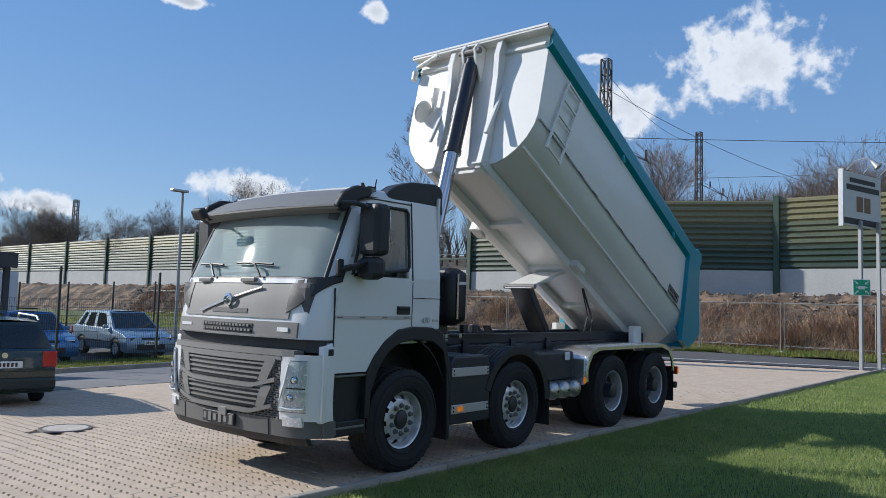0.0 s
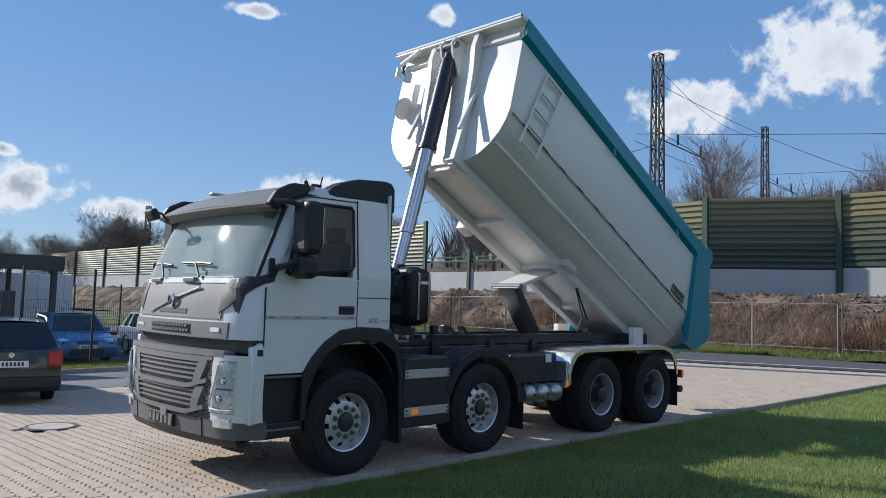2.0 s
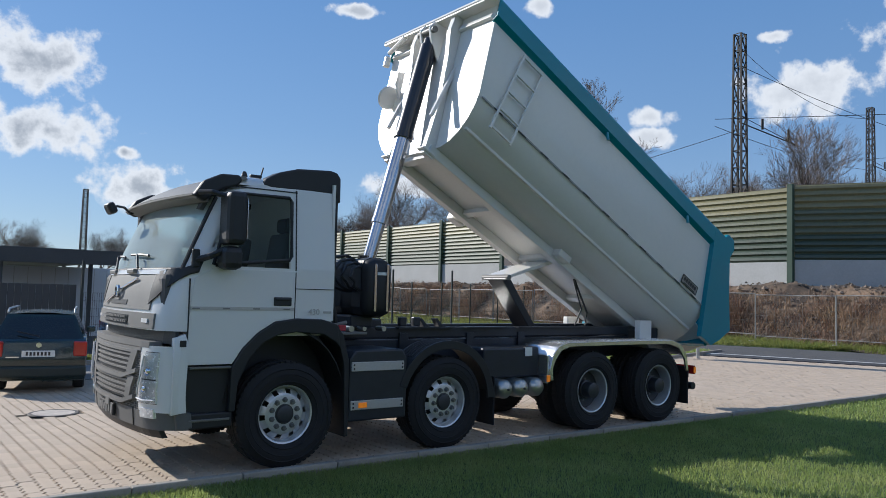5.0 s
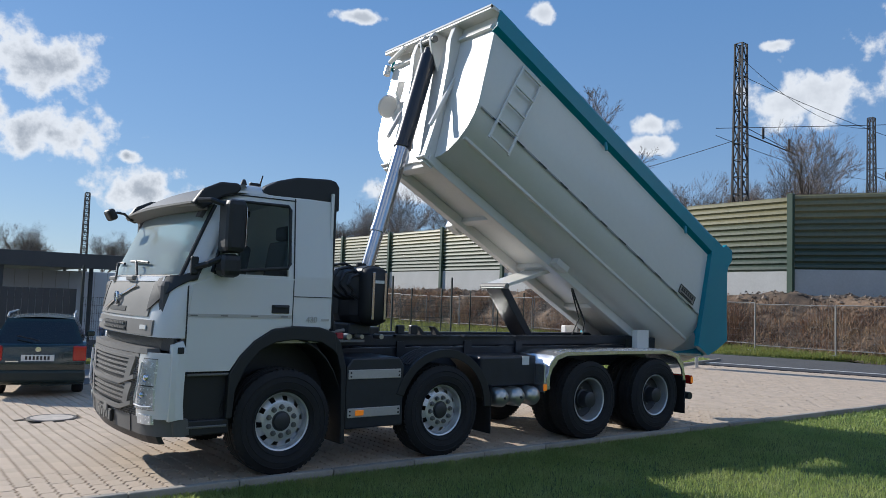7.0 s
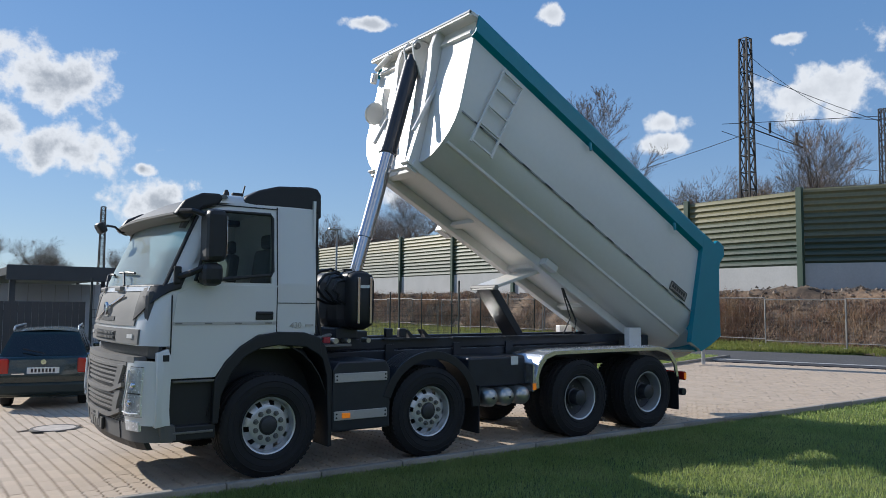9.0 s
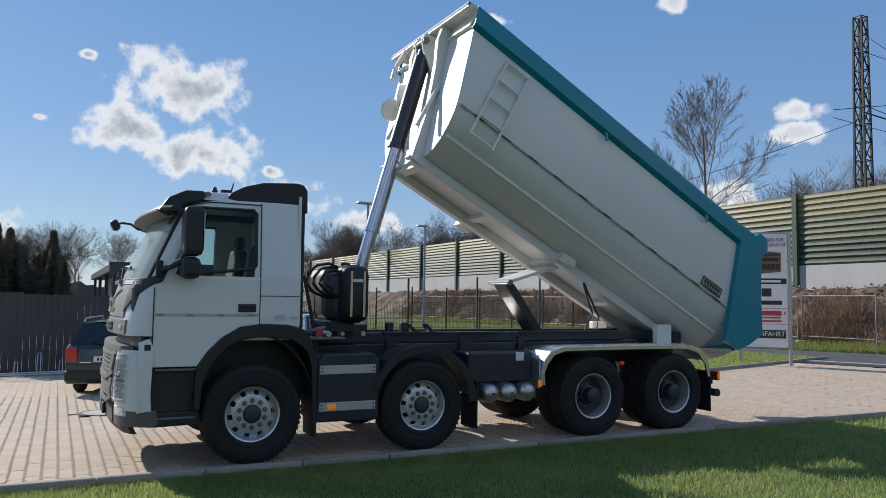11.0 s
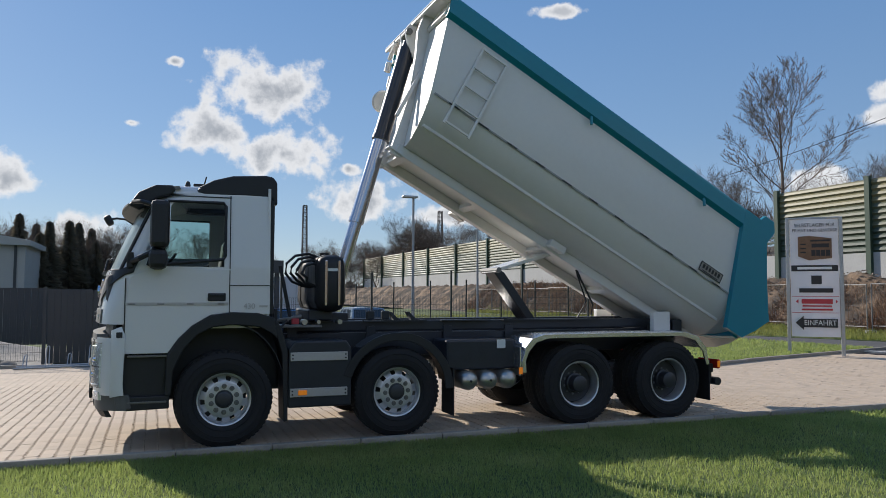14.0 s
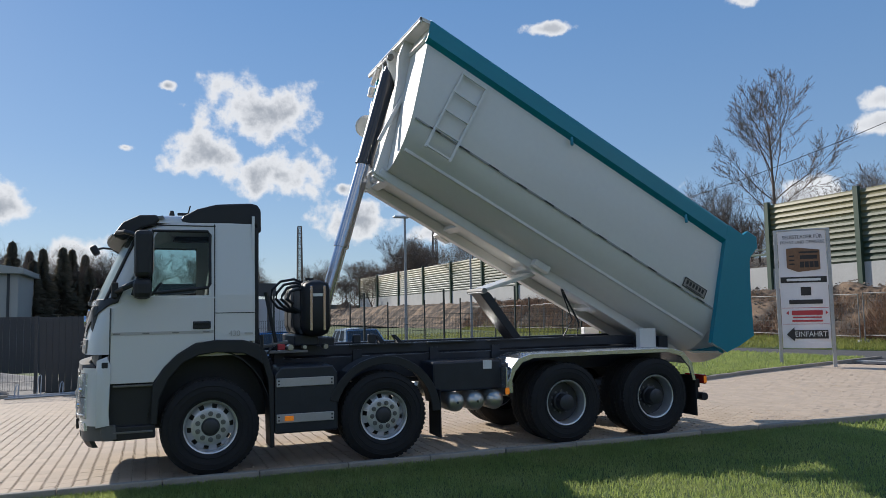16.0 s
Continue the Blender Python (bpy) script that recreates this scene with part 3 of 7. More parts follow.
# inside of the cab
part("dashboard", Shape().box((-0.98, 0, 1.72), (0.5, 2.2, 0.36), bevel=0.06), SEATM, cab)
for y in (-0.62, 0.62):
    seat = part("seat", Shape().box((-0.18, y, 1.58), (0.5, 0.52, 0.16), bevel=0.05).box((0.12, y, 2.0), (0.14, 0.5, 0.75), rot=Matrix.Rotation(0.15, 4, "Y"), bevel=0.05), SEATM, cab)
    part("headrest", Shape().box((0.18, y, 2.46), (0.1, 0.28, 0.16), bevel=0.04), SEATM, seat)
part("steering_wheel", Shape().spin([(0.235, -0.015), (0.25, 0), (0.235, 0.015), (0.22, 0)], 24, Matrix.Translation((-0.66, -0.62, 1.95)) @ Matrix.Rotation(radians(-55), 4, "Y") @ Matrix.Rotation(radians(90), 4, "X"), closed=True).tube((-0.66, -0.62, 1.95), (-0.85, -0.62, 1.8), 0.03), DARK, cab)
part("sun_blind", Shape().box((-0.86, 0, 2.58), (0.05, 2.1, 0.14), rot=Matrix.Rotation(0.4, 4, "Y")), SEATM, cab)

# sun visor
vis = part("sun_visor", Shape().grid(lambda y, k: (front_x(2.66) - 0.19 + 0.10 * (abs(y) / 1.2) ** 2 + 0.50 * k, y, 2.66 + 0.225 * math.sin(k * 1.5) - 0.02 * (y / 1.2) ** 2), np.linspace(-1.19, 1.19, 17), [0, 0.15, 0.35, 0.6, 0.8, 1.0], thick=(0.02, 0, -0.035)), GREY, cab, "grey moulded sun visor", smooth=35)
part("visor_lip", Shape().grid(lambda y, k: (front_x(2.66) - 0.20 + 0.10 * (abs(y) / 1.2) ** 2 + 0.16 * k, y, 2.652 - 0.05 * k), np.linspace(-1.17, 1.17, 13), [0, 1], thick=(0, 0, -0.02)), SILVER, cab)
for sg in (-1, 1):
    part("visor_end", Shape().prism([(-1.03, 2.63), (-0.92, 2.58), (-0.74, 2.72), (-0.60, 2.76), (-0.55, 2.82), (-0.58, 2.87), (-0.76, 2.865), (-0.93, 2.78)], sg * 1.12, sg * 1.20, 0.02), DARK, cab)
# roof deflector and its side wings
for sg in (-1, 1):
    part("roof_wing", Shape().prism([(-0.36, 2.79), (-0.30, 2.87), (-0.16, 2.95), (0.05, 3.01), (0.42, 3.035), (0.50, 3.02), (0.545, 2.96), (0.55, 2.70), (0.50, 2.70), (0.49, 2.775), (0.2, 2.785), (-0.2, 2.775)], sg * 1.175, sg * 0.98, 0.02), DARK, cab, "black plastic roof wing")
    part("rear_seal", Shape().box((0.495, sg * 1.14, 2.1), (0.05, 0.07, 1.3), bevel=0.012), DARK, cab)
part("roof_antenna", Shape().box((-0.42, -0.9, 2.93), (0.07, 0.04, 0.06), bevel=0.012, taper=0.5).tube((-0.25, -0.9, 2.9), (-0.22, -0.9, 3.02), 0.008).box((-0.3, -0.9, 2.92), (0.12, 0.05, 0.03), bevel=0.008), DARK, cab)

# front: grey upper panel, name bar, gap, grille, lamps, bumper
part("front_panel", front_patch(-0.88, 0.88, 1.545, 1.90, 0.012, 0.03), SILVER, cab, "grey upper front panel", smooth=40)
part("panel_cap", Shape().grid(lambda y, z: skin(z, y * half_w(z) / HW, 0.02), np.linspace(-1.0, 1.0, 17), [1.885, 1.90, 1.93], thick=(0.02, 0, 0)), WHITE, cab)
part("panel_slot", front_patch(-0.30, 0.30, 1.585, 1.63, 0.018, 0.01), DARK, cab)
part("diagonal_bar", Shape().pipe([skin(1.585, 0.52, 0.03), skin(1.72, 0.02, 0.03), skin(1.84, -0.46, 0.03)], 0.011, 6), CHROME, cab)
part("round_badge", Shape().spin([(0.068, 0.0), (0.068, 0.02), (0.046, 0.025), (0.046, 0.0)], 24, Matrix.Translation(skin(1.71, 0.0, 0.035)) @ Matrix.Rotation(radians(90), 4, "Z"), closed=True), CHROME, cab)
bar = part("name_bar", front_patch(-1.0, 1.0, 1.37, 1.515, 0.014, 0.03), SILVER, cab, smooth=40)
part("name_plate", front_patch(0.70, 0.92, 1.43, 1.46, 0.02, 0.01, 4, 2), WHITE, bar)
part("model_plate", front_patch(-0.90, -0.76, 1.425, 1.465, 0.02, 0.01, 4, 2), WHITE, bar)
part("mesh_vent", front_patch(-0.42, 0.42, 1.395, 1.485, 0.02, 0.015), DARK, bar)
for i in range(15):
    for j in range(2):
        part("vent_link", Shape().box(skin(1.42 + 0.045 * j, -0.39 + 0.055 * i + 0.027 * j, 0.028), (0.012, 0.034, 0.022)), SILVER, bar)
for sg in (-1, 1):
    # dark swoosh from the lower corner of the windscreen round to the door's mirror arm
    low = lambda k: float(np.interp(k, [0.0, 0.3, 0.6, 0.9, 1.2, 1.57], [1.60, 1.665, 1.75, 1.83, 1.885, 1.91]))
    top = lambda k: float(np.interp(k, [0.0, 0.6, 1.0, 1.3, 1.57], [1.905, 1.935, 1.95, 1.985, 2.06]))
    part("corner_cover", Shape().grid(lambda k, q: (lambda zz: skin(zz, sg * (0.84 + (HW - 0.842) * math.sin(k)) * half_w(zz) / HW, 0.018))(low(k) + (top(k) - low(k)) * q), np.linspace(0.0, 1.56, 26), np.linspace(0, 1, 6), thick=(0.012, 0, 0)), DARK, cab, "dark plastic corner cover", smooth=70)
part("front_gap", front_patch(-1.15, 1.15, 1.24, 1.36, -0.10, 0.03), DARK, truck)
BUMPER = mat("bumper_plastic", (0.12, 0.118, 0.115), 0.6, vary=0.08, scale=6, bump=0.05, bump_scale=300)
lower = part("bumper", front_patch(-1.235, 1.235, 0.46, 0.62, 0.02, 0.05, 24, 5), BUMPER, truck, "grey plastic bumper", smooth=40)
part("bumper_lip", Shape().grid(lambda y, z: skin(z, y, 0.012), np.linspace(-1.12, 1.12, 20), [0.385, 0.42, 0.465], thick=(0.05, 0, 0)), DARK, lower)
for sg in (-1, 1):
    part("bumper_side", Shape().prism([(-1.10, 0.46), (-1.12, 0.62), (-0.97, 0.62), (-0.95, 0.47)], sg * 1.245, sg * 1.10, 0.015), BUMPER, lower)
    part("bumper_seam", Shape().pipe([skin(z, sg * 0.72, 0.022) for z in (0.46, 0.54, 0.62)], 0.006, 5), DARK, lower)
part("grille_backing", front_patch(-0.87, 0.87, 0.60, 1.24, 0.004, 0.04, 16, 4), DARK, truck, smooth=40)
part("upper_front_edge", front_patch(-1.0, 1.0, 1.20, 1.255, 0.03, 0.12, 16, 2), SILVER, truck)
grille = part("grille", front_patch(-0.86, 0.86, 1.165, 1.195, 0.03, 0.04, 12, 2), SILVER, truck, "silver slatted radiator grille with honeycomb surround")
BLOCKS = ((0.945, 0.80), (0.70, 0.77))
for z0, wd in BLOCKS:
    part("slat_pocket", Shape().grid(lambda u, q: skin(z0 + 0.205 * q, u * wd * (0.80 + 0.18 * q), 0.020), np.linspace(-1, 1, 13), [0, 1], thick=(0.012, 0, 0)), DARK, grille)
    for i in range(4):
        w1 = wd * (0.72 + 0.035 * i)
        part("slat", front_patch(-w1, w1, z0 + 0.022 + 0.046 * i, z0 + 0.022 + 0.046 * i + 0.018, 0.034, 0.02, 10, 2), SILVER, grille)
    part("top_blade", front_patch(-wd * 0.99, wd * 0.99, z0 + 0.195, z0 + 0.220, 0.040, 0.03, 12, 2), SILVER, grille)
    part("lower_blade", Shape().grid(lambda u, q: skin(z0 - 0.060 + 0.075 * max(0.0, (abs(u) - 0.62) / 0.38) + 0.040 * q, u * wd * 1.02, 0.050), np.linspace(-1, 1, 25), [0, 1], thick=(0.05, 0, 0)), SILVER, grille)
    for sg in (-1, 1):
        part("side_blade", Shape().grid(lambda u, q: skin(z0 + 0.01 + 0.20 * q, sg * wd * (0.73 + 0.10 * q + (0.14 + 0.03 * q) * u), 0.040), [0, 0.5, 1], [0, 0.5, 1], thick=(0.03, 0, 0)), SILVER, grille)
comb = Shape()
for i in range(44):
    for j in range(14):
        y, z = -0.8385 + 0.039 * i, 0.625 + 0.042 * j + 0.021 * (i % 2)
        if any(z0 - 0.03 < z < z0 + 0.20 and abs(y) < wd * 0.84 for z0, wd in BLOCKS):
            continue
        for tilt in (-0.75, 0.75):
            comb.box(skin(z, y, 0.012), (0.018, 0.040, 0.011), rot=Matrix.Rotation(tilt, 4, "X"))
tagged(part("honeycomb", comb, SILVER, grille), kind="stuff")
for sg in (-1, 1):
    # white corner pod with headlamp and fog lamp
    pod = part("lamp_pod", Shape().grid(lambda k, z: skin(z, sg * (0.80 + (HW - 0.80) * math.sin(k)), 0.022 + 0.01 * math.sin(k)), np.linspace(0.15, 1.57, 11), [0.62, 0.75, 0.9, 1.1, 1.22], thick=(0.03, 0, 0)).prism([(-1.16, 0.60), (-1.04, 0.62), (-1.02, 1.24), (-1.06, 1.34), (-1.16, 1.30)], sg * 1.262, sg * 1.18, 0.01), WHITE, truck, "white lamp housing", smooth=40)
    part("headlamp", Shape().grid(lambda k, z: (lambda kk: skin(z, sg * (0.80 + (HW - 0.80) * math.sin(kk)), 0.034 + 0.01 * math.sin(kk)))(0.82 - (0.82 - k) * (1.12 - 0.42 * (z - 0.70) / 0.46)), np.linspace(0.22, 0.82, 8), [0.70, 0.85, 1.0, 1.16], thick=(0.015, 0, 0)), REFLECTOR, pod)
    part("lamp_cover", Shape().grid(lambda k, z: (lambda kk: skin(z, sg * (0.80 + (HW - 0.80) * math.sin(kk)), 0.046 + 0.01 * math.sin(kk)))(0.82 - (0.82 - k) * (1.12 - 0.42 * (z - 0.70) / 0.46)), np.linspace(0.22, 0.82, 8), [0.70, 0.85, 1.0, 1.16]), LENS, pod, smooth=60)
    part("lamp_bezel", Shape().grid(lambda k, z: (lambda kk: skin(z, sg * (0.80 + (HW - 0.80) * math.sin(kk)), 0.028 + 0.01 * math.sin(kk)))(0.83 - (0.83 - k) * (1.12 - 0.42 * (z - 0.70) / 0.46)), np.linspace(0.20, 0.83, 8), [0.695, 0.85, 1.0, 1.166], thick=(0.015, 0, 0)), DARK, pod)
    for k, z, r in ((0.55, 0.99, 0.036), (0.47, 0.83, 0.032)):
        c = skin(z, sg * (0.80 + (HW - 0.80) * math.sin(k)), 0.036 + 0.01 * math.sin(k))
        part("projector", Shape().spin([(0.0, -0.022), (r * 0.5, -0.018), (r * 0.85, -0.004), (r, 0.0), (r * 1.1, -0.008), (r * 1.15, 0.004)], 20, Matrix.Translation(c) @ Matrix.Rotation(radians(-90 - sg * 28), 4, "Z")), CHROME, pod, smooth=40)
    for z in (0.91,):
        part("lamp_divider", Shape().grid(lambda k, zz: skin(zz, sg * (0.80 + (HW - 0.80) * math.sin(k)), 0.040 + 0.01 * math.sin(k)), np.linspace(0.36, 0.80, 6), [z, z + 0.010], thick=(0.01, 0, 0)), DARK, pod)
    part("fog_lamp", Shape().grid(lambda k, z: skin(z, sg * (0.80 + (HW - 0.80) * math.sin(k)), 0.034 + 0.01 * math.sin(k)), np.linspace(0.26, 0.74, 8), [0.565, 0.60, 0.650], thick=(0.03, 0, 0)), REFLECTOR, pod)
    edge = [(0.20, 1.13), (0.20, 0.95), (0.17, 0.80), (0.17, 0.735), (0.45, 0.725), (0.78, 0.735)]
    part("light_strip", Shape().pipe([skin(z, sg * (0.80 + (HW - 0.80) * math.sin(k + 0.2 * (z - 0.70) / 0.46)), 0.046 + 0.01 * math.sin(k)) for k, z in edge], 0.009, 6), WHITE, pod, "bright strip along the lamp's edge")
    part("side_indicator", Shape().box((-1.08, sg * 1.264, 1.25), (0.06, 0.012, 0.06), bevel=0.005), DARK, pod)
holder = part("plate_holder", Shape().box(skin(0.545, 0.0, 0.035), (0.03, 0.54, 0.12), bevel=0.008), DARK, lower)
for i in range(6):
    part("holder_clip", Shape().box(skin(0.545, -0.22 + 0.088 * i, 0.053), (0.008, 0.05, 0.06 if i % 2 else 0.09)), GREY, holder)
part("tow_cover", Shape().box(skin(0.62, -0.08, 0.045), (0.02, 0.14, 0.09), bevel=0.008), GREY, lower)

# wipers
for y, a in ((0.52, 0.32), (-0.28, 0.36)):
    wp = part("wiper", Shape().pipe([skin(1.945, y - 0.12, 0.045), skin(2.07, y - 0.0, 0.07), skin(2.085, y + a * 0.2, 0.06)], 0.012, 6), DARK, cab)
    part("blade", Shape().pipe([skin(2.09, y + a, 0.03), skin(2.085, y, 0.035), skin(2.07, y - a * 0.6, 0.03)], 0.013, 6), DARK, wp)
    part("pivot", Shape().box(skin(1.915, y + 0.05, 0.03), (0.05, 0.24, 0.045), bevel=0.01), GREY, wp)

# mirrors
for sg in (-1, 1):
    arm = part("mirror_arm", Shape().pipe([(-0.98, sg * 1.22, 2.66), (-0.90, sg * 1.34, 2.66), (-0.78, sg * 1.40, 2.62)], 0.025), DARK, cab)
    part("lower_mirror_arm", Shape().pipe([(-0.99, sg * 1.235, 2.02), (-0.90, sg * 1.36, 2.06), (-0.78, sg * 1.40, 2.12)], 0.03), DARK, cab)
    part("arm_foot", Shape().box((-0.995, sg * 1.245, 2.04), (0.07, 0.04, 0.17), bevel=0.012), DARK, cab)
    part("mirror", Shape().box((-0.71, sg * 1.40, 2.42), (0.19, 0.27, 0.50), bevel=0.05), DARK, arm)
    part("wide_mirror", Shape().box((-0.72, sg * 1.38, 2.05), (0.19, 0.25, 0.22), bevel=0.06), DARK, arm)
    part("mirror_glass", Shape().box((-0.612, sg * 1.40, 2.42), (0.006, 0.22, 0.38)), CHROME, arm)
arm = part("front_mirror_arm", Shape().pipe([(-0.98, 0.98, 2.62), (-1.02, 0.96, 2.60), (-1.12, 0.88, 2.66), (-1.22, 0.78, 2.66), (-1.28, 0.72, 2.64)], 0.014), DARK, cab)
part("front_mirror", Shape().box((-1.31, 0.69, 2.62), (0.09, 0.20, 0.13), rot=Matrix.Rotation(-0.5, 4, "Y"), bevel=0.03), DARK, arm)

# steps and wheel arch
for sg in (-1, 1):
    st = part("entry_steps", Shape().prism([(-1.14, 0.60), (-1.03, 1.05), (-0.60, 1.05), (-0.585, 0.50), (-1.12, 0.50)], sg * 1.18, sg * 1.00, 0.01).prism([(-1.0, 0.45), (-1.0, 0.60), (-0.575, 0.60), (-0.57, 0.46)], sg * 1.23, sg * 0.98, 0.015), DARK, truck)
    for z in (0.535, 1.02):
        part("tread", Shape().box((-0.80, sg * 1.20, z), (0.40, 0.08, 0.022), bevel=0.006), GREY, st)
        part("tread_edge", Shape().box((-0.80, sg * 1.242, z + 0.004), (0.38, 0.012, 0.010)), SILVER, st)
    arch_out = [(-0.62, 0.60), (-0.61, 1.02), (-0.50, 1.20), (-0.36, 1.34), (-0.18, 1.45), (0.05, 1.485), (0.34, 1.475), (0.52, 1.42)]
    arch_in = [(0.56, 1.18), (0.50, 1.24), (0.36, 1.32), (0.05, 1.345), (-0.14, 1.32), (-0.30, 1.24), (-0.44, 1.08), (-0.54, 0.86), (-0.56, 0.60)]
    part("wheel_arch", Shape().prism(arch_out + arch_in, sg * 1.262, sg * 1.10, 0.012), DARK, truck, "black plastic wheel arch")
    part("arch_rear", Shape().prism([(0.44, 1.36), (0.52, 1.42), (0.60, 1.32), (0.68, 1.05), (0.69, 0.26), (0.645, 0.25), (0.62, 1.0), (0.56, 1.2)], sg * 1.24, sg * 0.86, 0.01), DARK, truck, "black rubber mudflap")
    part("arch_liner", Shape().grid(lambda a, y: (0.66 * math.cos(a), sg * y, 0.56 + 0.80 * math.sin(a)), np.linspace(0.15, 3.0, 14), [0.78, 1.20], thick=(0, 0, 0.02)), DARK, truck)
for sg in (-1, 1):
    part("arch_inner_wall", Shape().box((0.0, sg * 0.79, 1.05), (1.25, 0.02, 0.92), bevel=0.004), DARK, truck)
part("engine_block", Shape().box((-0.2, 0, 1.02), (1.3, 0.8, 0.5), bevel=0.06).box((-0.5, 0, 0.62), (0.9, 0.5, 0.4), bevel=0.06).box((-1.05, 0, 0.95), (0.12, 1.2, 0.6), bevel=0.03), CHASSIS, truck)

# wheels
tyre_prof = [(0.288, -0.125), (0.30, -0.165), (0.36, -0.188), (0.43, -0.19), (0.488, -0.172), (0.515, -0.145), (0.523, -0.10), (0.525, 0), (0.523, 0.10), (0.515, 0.145), (0.488, 0.172), (0.43, 0.19), (0.36, 0.188), (0.30, 0.165), (0.288, 0.125)]


def tyre_mesh(width, lugs):
    s = Shape()
    k = width / 0.38
    s.spin([(r, y * k) for r, y in tyre_prof], 56)
    for i in range(56):
        a = 2 * math.pi * i / 56
        for y0, y1 in ((-0.150, -0.085), (0.085, 0.150)) if lugs else ((-0.145, -0.10), (0.10, 0.145)):
            s.box((0.503 * math.cos(a), (y0 + y1) / 2 * k, 0.503 * math.sin(a)), (0.046, (y1 - y0) * k, 0.034), rot=Matrix.Rotation(-a, 4, "Y"))
    for y in (-0.055, 0.0, 0.055):
        s.spin([(0.524, (y - 0.02) * k), (0.532, (y - 0.016) * k), (0.532, (y + 0.016) * k), (0.524, (y + 0.02) * k)], 56)
    for rr in (0.33, 0.40, 0.455):
        s.spin([(rr - 0.006, -0.188 * k), (rr, -0.194 * k), (rr + 0.006, -0.188 * k)], 56)
    return s.mesh("tyre", RUBBER, 35)


FRONT_TYRE, REAR_TYRE = tyre_mesh(0.375, False), tyre_mesh(0.315, True)


def disc(depth, holes=10):
    """Wheel disc seen from its outside, at -y; depth: how far its middle lies inside the rim's edge."""
    s = Shape()
    s.spin([(0.285, 0.12), (0.268, 0.10), (0.262, -0.05), (0.276, -0.128), (0.292, -0.135), (0.297, -0.128), (0.290, -0.118), (0.285, 0.12)], 48)
    e = -0.135 + depth
    n, b = 80, bmesh.new()
    rs = [0.262, 0.25, 0.205, 0.182, 0.10]
    es = [e + 0.055, e + 0.045, e + 0.005, e, e]
    rings = [[b.verts.new((r * math.cos(2 * math.pi * i / n), y, r * math.sin(2 * math.pi * i / n))) for i in range(n)] for r, y in zip(rs, es)]
    for q in range(4):
        for i in range(n):
            if q == 1 and (i % 8) in (0, 1, 2):
                continue
            b.faces.new((rings[q][i], rings[q][(i + 1) % n], rings[q + 1][(i + 1) % n], rings[q + 1][i]))
    s.merge(b)
    return s.mesh("rim", RIM, 30)


FRONT_RIM, REAR_RIM = disc(0.03), disc(0.19)
nut = Shape().tube((0, 0, 0), (0, -0.035, 0), 0.020, 0.019, n=6).tube((0, 0, 0), (0, -0.008, 0), 0.028, n=10).mesh("wheel_nut", NUT)
hub_f = Shape().spin([(0.0, -0.128), (0.066, -0.130), (0.082, -0.124), (0.088, -0.11), (0.100, -0.108), (0.104, -0.02)], 24).mesh("hub", HUB, 35)
hub_r = Shape().spin([(0.0, -0.16), (0.08, -0.16), (0.105, -0.15), (0.11, -0.03), (0.13, -0.025), (0.13, 0.06)], 24).mesh("hub", HUB, 35)
drum = Shape().spin([(0.0, 0.02), (0.25, 0.02), (0.255, 0.16), (0.0, 0.16)], 24).mesh("brake_drum", HUB, 35)


def wheel(x, sg, dual):
    turn = Matrix.Translation((x, sg * (1.05 if not dual else 1.065), 0.525)) @ (Matrix() if sg < 0 else Matrix.Rotation(math.pi, 4, "Z"))
    w = part("wheel", REAR_TYRE if dual else FRONT_TYRE, None, truck, "black tyre on a silver steel rim", at=turn @ Matrix.Rotation(x * 1.7, 4, "Y"))
    part("rim", REAR_RIM if dual else FRONT_RIM, None, w)
    part("hub", hub_r if dual else hub_f, None, w)
    part("brake_drum", drum, None, w)
    dep = (0.19 if dual else 0.03) - 0.135
    for i in range(10):
        a = 2 * math.pi * (i + 0.5) / 10
        part("wheel_nut", nut, None, w, at=Matrix.Translation((0.142 * math.cos(a), dep, 0.142 * math.sin(a))))
    if dual:
        part("inner_wheel", REAR_TYRE, None, truck, at=Matrix.Translation((x, sg * 0.73, 0.525)))


for sg in (-1, 1):
    wheel(0.0, sg, False)
    wheel(1.995, sg, False)
    wheel(4.49, sg, True)
    wheel(5.90, sg, True)
for x in (0.0, 1.995, 4.49, 5.90):
    part("axle", Shape().tube((x, -0.9, 0.5), (x, 0.9, 0.5), 0.08).box((x, 0, 0.52), (0.34, 0.42, 0.36), bevel=0.1), CHASSIS, truck)

# chassis
for sg in (-1, 1):
    part("frame_rail", Shape().box((2.95, sg * 0.43, 1.05), (7.3, 0.09, 0.30), bevel=0.01).box((3.7, sg * 0.43, 1.285), (5.9, 0.12, 0.13), bevel=0.012), CHASSIS, truck)
for x in (0.9, 1.7, 2.6, 3.4, 4.2, 5.2, 6.4):
    part("cross_member", Shape().box((x, 0, 1.05), (0.12, 0.86, 0.22), bevel=0.01), CHASSIS, truck)
for x0, x1 in ((0.75, 1.35), (1.75, 2.6), (2.8, 3.5), (3.7, 5.2)):
    part("frame_bracket", Shape().box(((x0 + x1) / 2, -0.50, 1.345), (x1 - x0, 0.10, 0.02)).box((x0 + 0.1, -0.5, 1.18), (0.12, 0.03, 0.2)), CHASSIS, truck)
for x in (2.18, 2.42):
    part("rest_bracket", Shape().prism([(x - 0.02, 1.35), (x - 0.09, 1.46), (x - 0.05, 1.46), (x + 0.02, 1.39), (x + 0.09, 1.35)], -0.5, -0.40, 0.005), CHASSIS, truck)

